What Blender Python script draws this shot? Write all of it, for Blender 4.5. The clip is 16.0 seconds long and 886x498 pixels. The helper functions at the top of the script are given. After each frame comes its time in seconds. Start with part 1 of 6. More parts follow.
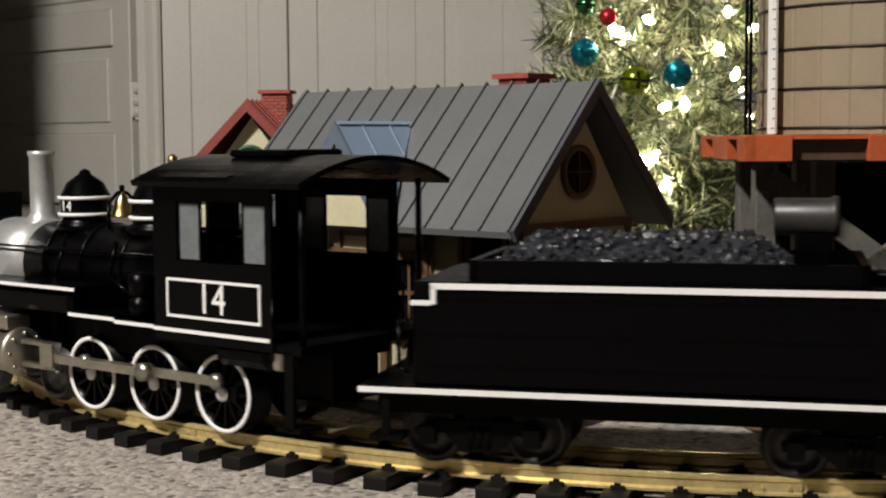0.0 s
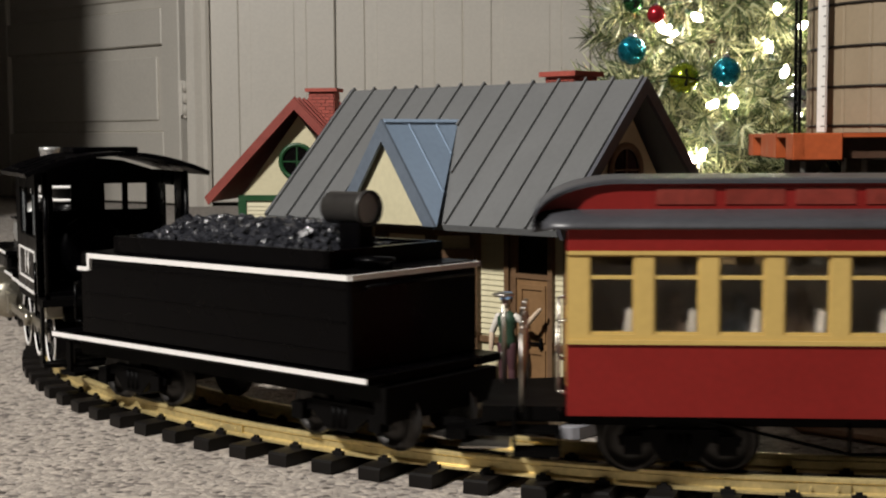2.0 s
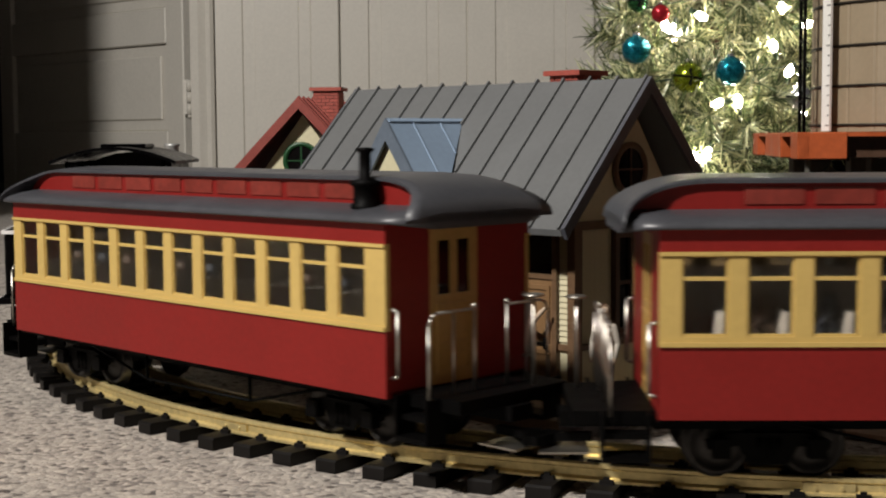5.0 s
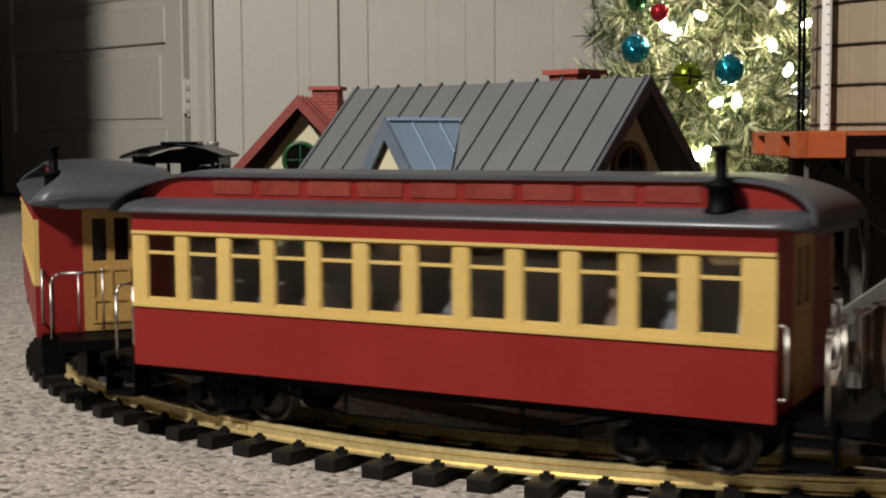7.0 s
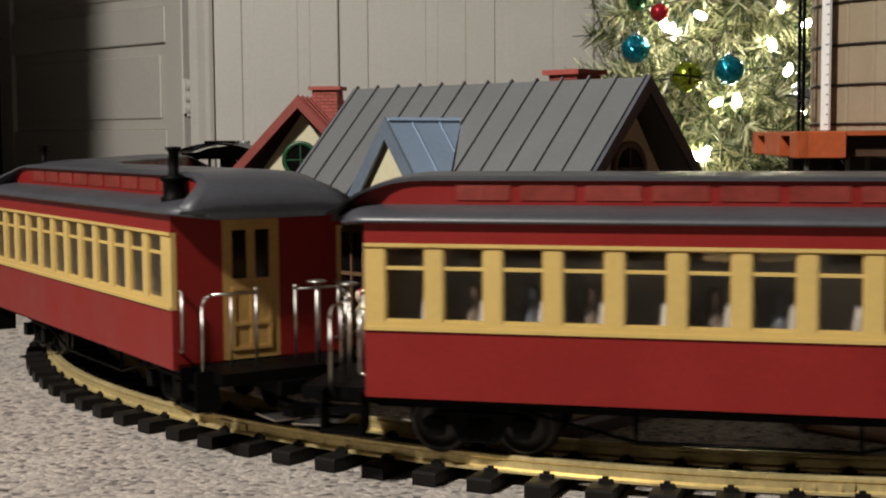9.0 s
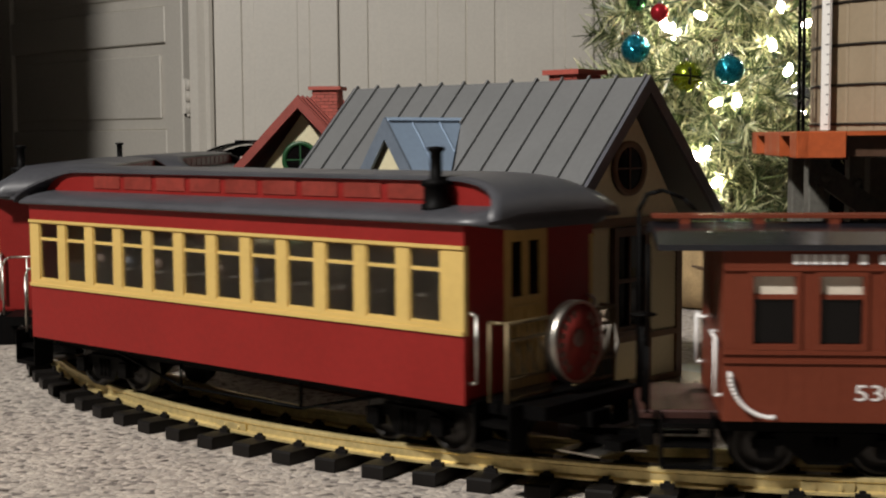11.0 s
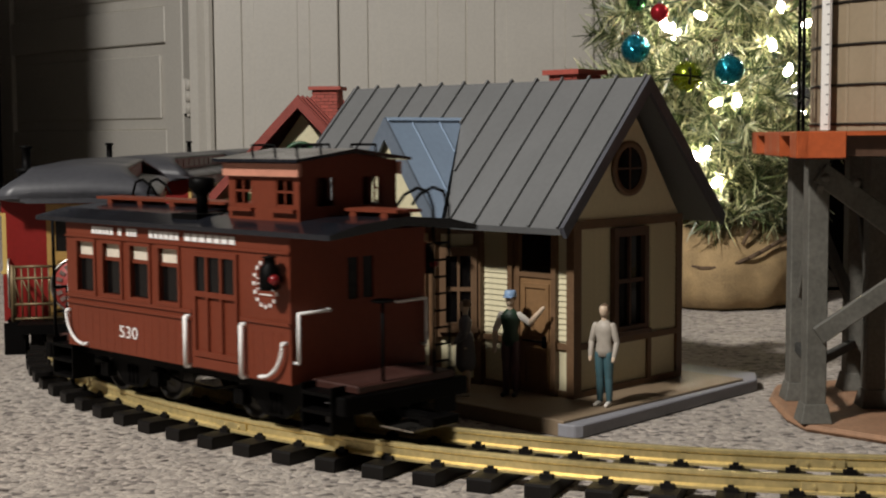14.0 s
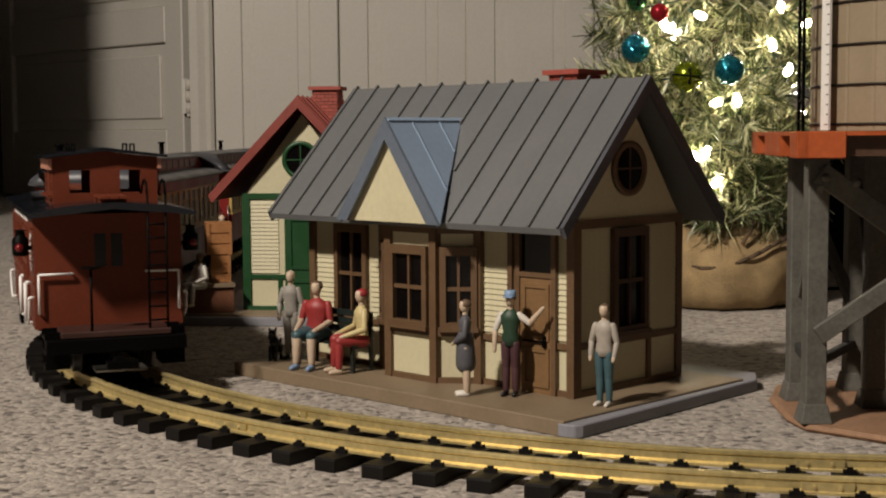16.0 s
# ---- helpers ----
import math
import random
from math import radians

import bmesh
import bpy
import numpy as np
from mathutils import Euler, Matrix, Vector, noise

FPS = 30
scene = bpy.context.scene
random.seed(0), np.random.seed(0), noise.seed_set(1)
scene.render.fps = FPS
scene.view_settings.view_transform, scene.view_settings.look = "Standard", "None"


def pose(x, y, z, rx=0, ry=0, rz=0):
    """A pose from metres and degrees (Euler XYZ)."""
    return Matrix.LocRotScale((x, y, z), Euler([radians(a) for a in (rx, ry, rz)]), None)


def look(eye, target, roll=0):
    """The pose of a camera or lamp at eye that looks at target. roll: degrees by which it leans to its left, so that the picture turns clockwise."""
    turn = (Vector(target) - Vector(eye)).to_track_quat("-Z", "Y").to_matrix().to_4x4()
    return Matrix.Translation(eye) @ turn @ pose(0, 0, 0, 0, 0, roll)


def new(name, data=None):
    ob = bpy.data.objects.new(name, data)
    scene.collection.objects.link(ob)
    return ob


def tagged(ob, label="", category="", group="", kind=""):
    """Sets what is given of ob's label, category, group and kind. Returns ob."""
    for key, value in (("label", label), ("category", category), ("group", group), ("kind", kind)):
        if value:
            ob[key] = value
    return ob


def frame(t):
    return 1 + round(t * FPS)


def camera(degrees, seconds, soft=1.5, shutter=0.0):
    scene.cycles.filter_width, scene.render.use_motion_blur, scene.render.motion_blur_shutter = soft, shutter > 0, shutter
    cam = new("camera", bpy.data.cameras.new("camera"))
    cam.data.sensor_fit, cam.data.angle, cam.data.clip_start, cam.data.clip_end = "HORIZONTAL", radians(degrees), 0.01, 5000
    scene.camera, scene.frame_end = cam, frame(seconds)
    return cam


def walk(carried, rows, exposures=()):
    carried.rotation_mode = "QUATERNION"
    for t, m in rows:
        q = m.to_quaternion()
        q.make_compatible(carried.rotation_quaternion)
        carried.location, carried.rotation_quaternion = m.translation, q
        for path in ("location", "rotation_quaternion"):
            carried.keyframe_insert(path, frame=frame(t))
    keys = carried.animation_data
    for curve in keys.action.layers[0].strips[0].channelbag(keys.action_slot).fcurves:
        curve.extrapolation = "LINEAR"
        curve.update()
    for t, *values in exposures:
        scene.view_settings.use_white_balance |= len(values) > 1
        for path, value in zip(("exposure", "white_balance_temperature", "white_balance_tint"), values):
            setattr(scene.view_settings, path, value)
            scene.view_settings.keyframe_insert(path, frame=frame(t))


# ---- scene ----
# camera: almost still, settles with small turns in the first seconds
cam = camera(35.66, 16.0, soft=2.1, shutter=0.5)
LENS = 2435.95


def aim(dx, dy):
    return pose(0, 0, 0.178, 85.302 + math.degrees(dy / LENS), 0, math.degrees(dx / LENS)) @ pose(0, 0, 0, 0, 0, -0.36)


walk(cam, [(0, aim(-88, 6)), (0.25, aim(-59, 5)), (0.5, aim(-23, 4)), (0.75, aim(-12, 4)), (1, aim(-8.5, 4)), (1.5, aim(-14, 3.5)),
           (2, aim(-6, 3)), (2.5, aim(7, 3)), (3, aim(4.5, 3)), (3.5, aim(3.5, 3)), (4, aim(3, 3)), (5.2, aim(1.2, 1.2)),
           (6.5, aim(0, 0)), (11, aim(0, 0)), (16, aim(0, 0))], exposures=[(0, 0.0, 6500, 10), (12.8, 0.0, 6500, 10), (14, -0.16, 6500, 10), (15.4, -0.24, 6500, 10), (16, -0.30, 7150, 13)])

# light: an unseen lamp set from the shadows, up and to the left behind the camera, the tree's bulbs, and a faint even
# world fill
world = bpy.data.worlds.new("world")
scene.world = world
world.use_nodes = True
world.node_tree.nodes["Background"].inputs[0].default_value = (0.9, 0.85, 0.8, 1)
world.node_tree.nodes["Background"].inputs[1].default_value = 0.002
lamp = bpy.data.lights.new("unseen_lamp_light", "AREA")
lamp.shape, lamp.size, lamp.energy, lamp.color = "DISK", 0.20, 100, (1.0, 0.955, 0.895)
lamp_ob = new("unseen_lamp_light", lamp)
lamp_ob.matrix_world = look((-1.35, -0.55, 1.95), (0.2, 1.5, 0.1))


# ---- materials ----
def material(name, colour, rough=0.5, metal=0.0, var=0.12, scale=40.0, bump=0.15, bump_scale=300.0, bump_dist=0.0004, coat=0.0, spec=0.5, tint=0.0):
    """Colour with a broad stain and a fine grain, roughness that follows the grain, fine relief. Scales are per metre."""
    m = bpy.data.materials.new(name)
    m.use_nodes = True
    n, l = m.node_tree.nodes, m.node_tree.links
    b = n["Principled BSDF"]
    geo = n.new("ShaderNodeTexCoord")
    broad = n.new("ShaderNodeTexNoise")
    broad.inputs["Scale"].default_value, broad.inputs["Detail"].default_value = scale, 4
    fine = n.new("ShaderNodeTexNoise")
    fine.inputs["Scale"].default_value, fine.inputs["Detail"].default_value = bump_scale, 3
    l.new(geo.outputs["Object"], broad.inputs["Vector"])
    l.new(geo.outputs["Object"], fine.inputs["Vector"])
    add = n.new("ShaderNodeMath")
    add.operation = "ADD"
    l.new(broad.outputs["Fac"], add.inputs[0])
    l.new(fine.outputs["Fac"], add.inputs[1])
    last = add
    if tint:
        info = n.new("ShaderNodeObjectInfo")
        mul = n.new("ShaderNodeMath")
        mul.operation, mul.inputs[1].default_value = "MULTIPLY_ADD", tint
        l.new(info.outputs["Random"], mul.inputs[0])
        l.new(add.outputs[0], mul.inputs[2])
        last = mul
    ramp = n.new("ShaderNodeMapRange")
    ramp.inputs["From Min"].default_value, ramp.inputs["From Max"].default_value = 0.7, 1.3 + tint
    ramp.inputs["To Min"].default_value, ramp.inputs["To Max"].default_value = 0, 1
    l.new(last.outputs[0], ramp.inputs["Value"])
    mix = n.new("ShaderNodeMix")
    mix.data_type = "RGBA"
    mix.inputs[6].default_value = (*[c * (1 - var) for c in colour], 1)
    mix.inputs[7].default_value = (*[min(1, c * (1 + var)) for c in colour], 1)
    l.new(ramp.outputs[0], mix.inputs[0])
    l.new(mix.outputs[2], b.inputs["Base Color"])
    ro = n.new("ShaderNodeMapRange")
    ro.inputs["From Min"].default_value, ro.inputs["From Max"].default_value = 0.3, 0.7
    ro.inputs["To Min"].default_value, ro.inputs["To Max"].default_value = max(0.02, rough - 0.08), min(1, rough + 0.08)
    l.new(broad.outputs["Fac"], ro.inputs["Value"])
    l.new(ro.outputs[0], b.inputs["Roughness"])
    b.inputs["Metallic"].default_value = metal
    b.inputs["Specular IOR Level"].default_value = spec
    b.inputs["Coat Weight"].default_value = coat
    if bump:
        bu = n.new("ShaderNodeBump")
        bu.inputs["Strength"].default_value, bu.inputs["Distance"].default_value = bump, bump_dist
        l.new(fine.outputs["Fac"], bu.inputs["Height"])
        l.new(bu.outputs[0], b.inputs["Normal"])
    return m


def carpet_material():
    """Looped berber pile: nubs of about 5 mm, in beige, grey and a few brown tufts."""
    m = bpy.data.materials.new("berber_carpet")
    m.use_nodes = True
    n, l = m.node_tree.nodes, m.node_tree.links
    b = n["Principled BSDF"]
    geo = n.new("ShaderNodeTexCoord")
    warp = n.new("ShaderNodeTexNoise")
    warp.inputs["Scale"].default_value, warp.inputs["Detail"].default_value = 180, 2
    l.new(geo.outputs["Object"], warp.inputs["Vector"])
    mixv = n.new("ShaderNodeMix")
    mixv.data_type = "VECTOR"
    mixv.inputs[0].default_value = 0.006
    l.new(geo.outputs["Object"], mixv.inputs[4])
    l.new(warp.outputs["Color"], mixv.inputs[5])
    vor = n.new("ShaderNodeTexVoronoi")
    vor.inputs["Scale"].default_value = 260
    l.new(mixv.outputs[1], vor.inputs["Vector"])
    ramp = n.new("ShaderNodeValToRGB")
    sep = n.new("ShaderNodeSeparateColor")
    l.new(vor.outputs["Color"], sep.inputs[0])
    e = ramp.color_ramp.elements
    e[0].position, e[0].color = 0.0, (0.075, 0.058, 0.048, 1)
    e[1].position, e[1].color = 1.0, (0.56, 0.49, 0.42, 1)
    for pos, col in ((0.09, (0.20, 0.17, 0.15, 1)), (0.24, (0.35, 0.305, 0.262, 1)), (0.6, (0.42, 0.37, 0.32, 1))):
        k = e.new(pos)
        k.color = col
    l.new(sep.outputs[0], ramp.inputs[0])
    big = n.new("ShaderNodeTexNoise")
    big.inputs["Scale"].default_value, big.inputs["Detail"].default_value = 9, 5
    l.new(geo.outputs["Object"], big.inputs["Vector"])
    mul = n.new("ShaderNodeMix")
    mul.data_type, mul.blend_type = "RGBA", "MULTIPLY"
    mul.inputs[0].default_value = 0.35
    l.new(ramp.outputs[0], mul.inputs[6])
    l.new(big.outputs["Fac"], mul.inputs[7])
    l.new(mul.outputs[2], b.inputs["Base Color"])
    b.inputs["Roughness"].default_value = 0.95
    b.inputs["Specular IOR Level"].default_value = 0.15
    b.inputs["Sheen Weight"].default_value = 0.15
    bu = n.new("ShaderNodeBump")
    bu.invert = True
    bu.inputs["Strength"].default_value, bu.inputs["Distance"].default_value = 1.0, 0.0016
    l.new(vor.outputs["Distance"], bu.inputs["Height"])
    l.new(bu.outputs[0], b.inputs["Normal"])
    return m


def glow(name, colour, strength):
    m = bpy.data.materials.new(name)
    m.use_nodes = True
    b = m.node_tree.nodes["Principled BSDF"]
    b.inputs["Base Color"].default_value = (*colour, 1)
    b.inputs["Emission Color"].default_value = (*colour, 1)
    b.inputs["Emission Strength"].default_value = strength
    return m


def glass(name, colour=(0.9, 0.93, 0.93), rough=0.03):
    m = bpy.data.materials.new(name)
    m.use_nodes = True
    b = m.node_tree.nodes["Principled BSDF"]
    b.inputs["Base Color"].default_value = (*colour, 1)
    b.inputs["Roughness"].default_value = rough
    b.inputs["Transmission Weight"].default_value = 1.0
    b.inputs["IOR"].default_value = 1.1
    return m


CARPET = carpet_material()
WALL_WHITE = material("painted_door_white", (0.71, 0.675, 0.605), 0.45, var=0.05, scale=6, bump=0.2, bump_scale=120)
# dark values here cut the light bounced off the unseen walls and ceiling
WALL_PLAIN = material("painted_wall", (0.085, 0.075, 0.065), 0.7, var=0.05, scale=3, bump=0.2, bump_scale=150)
# the back room's lack of light is put into this dark grey
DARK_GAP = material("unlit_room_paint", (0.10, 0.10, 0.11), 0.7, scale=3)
CEIL = material("ceiling_paint", (0.15, 0.145, 0.14), 0.8, scale=3, var=0.03)
BRASS = material("brass_rail", (0.66, 0.53, 0.25), 0.42, metal=0.66, var=0.18, scale=25, bump=0.08)
TIE_BLACK = material("black_brown_plastic_tie", (0.006, 0.005, 0.0045), 0.5, spec=0.2, var=0.3, scale=60, tint=0.5)
ROOF_GREY = material("grey_plastic_roof", (0.128, 0.131, 0.132), 0.42, var=0.07, scale=12, bump=0.1)
# blue-grey base lightened: the dormer slope's sheen is put into the colour
ROOF_BLUE_SHEEN = material("blue_grey_sheen_dormer_roof", (0.25, 0.33, 0.44), 0.38, var=0.06, scale=20)
DORMER_EDGE = material("slate_blue_barge_board", (0.11, 0.135, 0.17), 0.45)
ROOF_EDGE = material("dark_grey_roof_edge", (0.07, 0.072, 0.085), 0.5)
CREAM = material("cream_siding", (0.57, 0.52, 0.345), 0.55, var=0.06, scale=30)
BROWN = material("brown_trim", (0.125, 0.070, 0.035), 0.5, var=0.15, scale=50)
BROWN_DOOR = material("brown_door", (0.19, 0.105, 0.045), 0.5, var=0.12, scale=50)
DARK_BROWN = material("dark_brown_trim", (0.075, 0.038, 0.022), 0.5, var=0.15, scale=50)
DECK_BROWN = material("brown_platform_deck", (0.205, 0.150, 0.095), 0.55, var=0.12, scale=30)
SLAB_GREY = material("grey_platform_slab", (0.22, 0.22, 0.24), 0.6, var=0.08, scale=30)
# trim green darkened to stand in for roof shade on the door
GREEN = material("green_trim", (0.006, 0.055, 0.014), 0.45, var=0.1)
ROOF_RED = material("red_shingle_roof", (0.23, 0.042, 0.030), 0.55, var=0.15, scale=60)
BRICK_RED = material("red_brick_chimney", (0.33, 0.065, 0.045), 0.6, var=0.25, scale=90, tint=0.5)
MORTAR = material("dull_mortar", (0.20, 0.075, 0.06), 0.8)
# opaque panes: the dark of unlit interiors is put into the colour
DARK_INDOORS = material("dark_window_interior", (0.004, 0.0035, 0.0035), 0.12, spec=0.25)
LOCO_BLACK = material("satin_black_engine", (0.0007, 0.0006, 0.0009), 0.30, spec=0.09, var=0.3, scale=40)
FLAT_BLACK = material("matt_black_underframe", (0.0016, 0.0014, 0.0014), 0.55, spec=0.07, var=0.3, scale=40)
STRIPE_WHITE = material("white_lining", (0.78, 0.76, 0.74), 0.5, var=0.04)
COACH_RED = material("red_coach_side", (0.200, 0.0135, 0.0115), 0.42, spec=0.25, var=0.10, scale=25, bump=0.12)
COACH_YELLOW = material("yellow_window_band", (0.53, 0.37, 0.120), 0.42, spec=0.3, var=0.06, scale=30)
COACH_ROOF = material("dark_grey_coach_roof", (0.050, 0.051, 0.058), 0.40, var=0.16, scale=25)
CABOOSE_RED = material("brown_red_caboose", (0.142, 0.033, 0.017), 0.45, spec=0.18, var=0.10, scale=25, bump=0.12)
# caboose red darkened: the end platform's shade is put into the colour
CABOOSE_DECK = material("shaded_red_brown_deck", (0.038, 0.012, 0.008), 0.55, var=0.2, scale=40)
CABOOSE_ROOF = material("black_caboose_roof", (0.011, 0.012, 0.016), 0.17, spec=0.6, var=0.15)


# ---- mesh building ----
def box(bm, x0, y0, z0, x1, y1, z1, m=None):
    vs = [bm.verts.new((x, y, z)) for x in (x0, x1) for y in (y0, y1) for z in (z0, z1)]
    if m:
        for q in vs:
            q.co = m @ q.co
    for f in ((0, 1, 3, 2), (4, 6, 7, 5), (0, 4, 5, 1), (2, 3, 7, 6), (0, 2, 6, 4), (1, 5, 7, 3)):
        bm.faces.new([vs[i] for i in f])
    return vs


def prism(bm, outline, a, b, axis="x", m=None):
    """An outline of (p, q) pairs drawn out from a to b along the axis. x: (y, z), y: (x, z), z: (x, y)."""
    def put(p, q, s):
        c = {"x": (s, p, q), "y": (p, s, q), "z": (p, q, s)}[axis]
        return m @ Vector(c) if m else Vector(c)
    lo = [bm.verts.new(put(p, q, a)) for p, q in outline]
    hi = [bm.verts.new(put(p, q, b)) for p, q in outline]
    n = len(outline)
    bm.faces.new(lo)
    bm.faces.new(hi[::-1])
    for i in range(n):
        bm.faces.new((lo[i], hi[i], hi[(i + 1) % n], lo[(i + 1) % n]))


def lathe(bm, profile, n=24, m=None, smooth=True):
    """A profile of (radius, height) pairs turned round the z axis."""
    rings = []
    for r, z in profile:
        if r < 1e-7:
            rings.append([bm.verts.new(m @ Vector((0, 0, z)) if m else (0, 0, z))])
        else:
            rings.append([bm.verts.new((m @ Vector((r * math.cos(a), r * math.sin(a), z))) if m else (r * math.cos(a), r * math.sin(a), z))
                          for a in [2 * math.pi * i / n for i in range(n)]])
    for a, b in zip(rings, rings[1:]):
        for i in range(n):
            j = (i + 1) % n
            if len(a) == 1 and len(b) == 1:
                continue
            if len(a) == 1:
                f = bm.faces.new((a[0], b[i], b[j]))
            elif len(b) == 1:
                f = bm.faces.new((a[i], a[j], b[0]))
            else:
                f = bm.faces.new((a[i], a[j], b[j], b[i]))
            f.smooth = smooth
    for ring, flip in ((rings[0], True), (rings[-1], False)):
        if len(ring) > 1 and profile[0] != profile[-1]:
            bm.faces.new(ring[::-1] if flip else ring)


def turn_to(p, q):
    """The pose that carries the z axis from p towards q."""
    p, q = Vector(p), Vector(q)
    return Matrix.Translation(p) @ (q - p).to_track_quat("Z", "Y").to_matrix().to_4x4()


def rod(bm, p, q, r, n=8, r2=None):
    lathe(bm, [(r, 0), (r if r2 is None else r2, (Vector(q) - Vector(p)).length)], n, turn_to(p, q))


def tube(bm, points, r, n=6):
    for p, q in zip(points, points[1:]):
        rod(bm, p, q, r, n)


def ball(bm, c, r, n=12, squash=1.0):
    lathe(bm, [(r * math.sin(math.pi * i / 8), -r * squash * math.cos(math.pi * i / 8)) for i in range(9)], n, Matrix.Translation(c))


def bar(bm, p, q, w, h, up=(0, 0, 1)):
    """A straight beam of width w and height h from p to q."""
    p, q = Vector(p), Vector(q)
    d = (q - p).normalized()
    s = d.cross(Vector(up)).normalized()
    u = s.cross(d)
    m = Matrix((s, d, u)).transposed().to_4x4()
    m.translation = p
    box(bm, -w / 2, 0, -h / 2, w / 2, (q - p).length, h / 2, m)


def finish(bm, bevel=0.0):
    bmesh.ops.recalc_face_normals(bm, faces=bm.faces)
    if bevel:
        bmesh.ops.bevel(bm, geom=[e for e in bm.edges if len(e.link_faces) == 2 and e.calc_face_angle(0) > 0.6], offset=bevel,
                        segments=1, affect="EDGES", clamp_overlap=True)
    return bm


def mesh_of(name, bm, mat, bevel=0.0):
    finish(bm, bevel)
    me = bpy.data.meshes.new(name)
    bm.to_mesh(me)
    bm.free()
    me.materials.append(mat)
    return me


def part(name, bm, mat, parent=None, label="", bevel=0.0):
    ob = new(name, mesh_of(name, bm, mat, bevel))
    ob.parent = parent
    return tagged(ob, label)


def share(name, me, parent, m):
    ob = new(name, me)
    ob.parent = parent
    ob.matrix_basis = m
    return ob


def B():
    return bmesh.new()


def pierced(bm, x0, x1, z0, z1, y0, y1, holes, m=None):
    """A wall in x, z from y0 to y1 with rectangular openings (xa, za, xb, zb), as one connected mesh."""
    xs = sorted({x0, x1, *[h[0] for h in holes], *[h[2] for h in holes]})
    zs = sorted({z0, z1, *[h[1] for h in holes], *[h[3] for h in holes]})
    v = {}
    def at(i, j, k):
        if (i, j, k) not in v:
            c = Vector((xs[i], (y0, y1)[k], zs[j]))
            v[i, j, k] = bm.verts.new(m @ c if m else c)
        return v[i, j, k]
    solid = {}
    for i in range(len(xs) - 1):
        for j in range(len(zs) - 1):
            cx, cz = (xs[i] + xs[i + 1]) / 2, (zs[j] + zs[j + 1]) / 2
            solid[i, j] = not any(h[0] < cx < h[2] and h[1] < cz < h[3] for h in holes)
    for (i, j), full in solid.items():
        if not full:
            continue
        for k in (0, 1):
            bm.faces.new((at(i, j, k), at(i + 1, j, k), at(i + 1, j + 1, k), at(i, j + 1, k)))
        for di, dj, a, b in ((-1, 0, (i, j), (i, j + 1)), (1, 0, (i + 1, j), (i + 1, j + 1)), (0, -1, (i, j), (i + 1, j)), (0, 1, (i, j + 1), (i + 1, j + 1))):
            if not solid.get((i + di, j + dj), False):
                bm.faces.new((at(*a, 0), at(*a, 1), at(*b, 1), at(*b, 0)))


def box_part(name, mat, parent, x0, y0, z0, x1, y1, z1, label="", bevel=0.0, m=None):
    bm = B()
    box(bm, x0, y0, z0, x1, y1, z1, m)
    return part(name, bm, mat, parent, label, bevel)


def thing(name, m, label, category, group="", kind=""):
    ob = new(name)
    ob.empty_display_size = 0.02
    ob.matrix_basis = m
    return tagged(ob, label, category, group, kind)


# ---- room ----
# the pile of the carpet stands 2.6 mm high: track and wheels press into it, the buildings and figures rest on top
PILE = 0.0026
EYE = Vector((0, 0, 0.178))
# shrinks buildings and figures towards the camera, keeping their place in its view
SITE = Matrix.Translation(EYE) @ Matrix.Scale(1 - PILE / 0.178, 4) @ Matrix.Translation(-EYE)
floor = box_part("floor", CARPET, None, -3.2, -2.6, -0.02, 3.2, 5.6, PILE)
tagged(floor, "beige and grey looped berber carpet on the floor", "carpet", kind="structure")
WALL_Y = 3.6


def leaf(name, m, w, h, panels, label, depth=0.0035):
    """A door leaf in local x, z with its face at y = 0 towards -y: stiles and rails round recessed panels with a raised field."""
    root = thing(name, m, label, "door", kind="structure")
    bm = B()
    sw = 0.075
    box(bm, 0, 0, 0, sw, 0.035, h)
    box(bm, w - sw, 0, 0, w, 0.035, h)
    zs = [0] + [z for p in panels for z in p] + [h]
    for a, b in zip(zs[::2], zs[1::2]):
        box(bm, sw, 0, a, w - sw, 0.035, b)
    part("door_frame", bm, WALL_WHITE, root, bevel=0.003)
    for a, b in panels:
        bm = B()
        box(bm, sw, depth, a, w - sw, 0.030, b)
        box(bm, sw + 0.03, depth * 0.45, a + 0.03, w - sw - 0.03, depth, b - 0.03)
        part("door_panel", bm, WALL_WHITE, root, bevel=0.004)
    return root


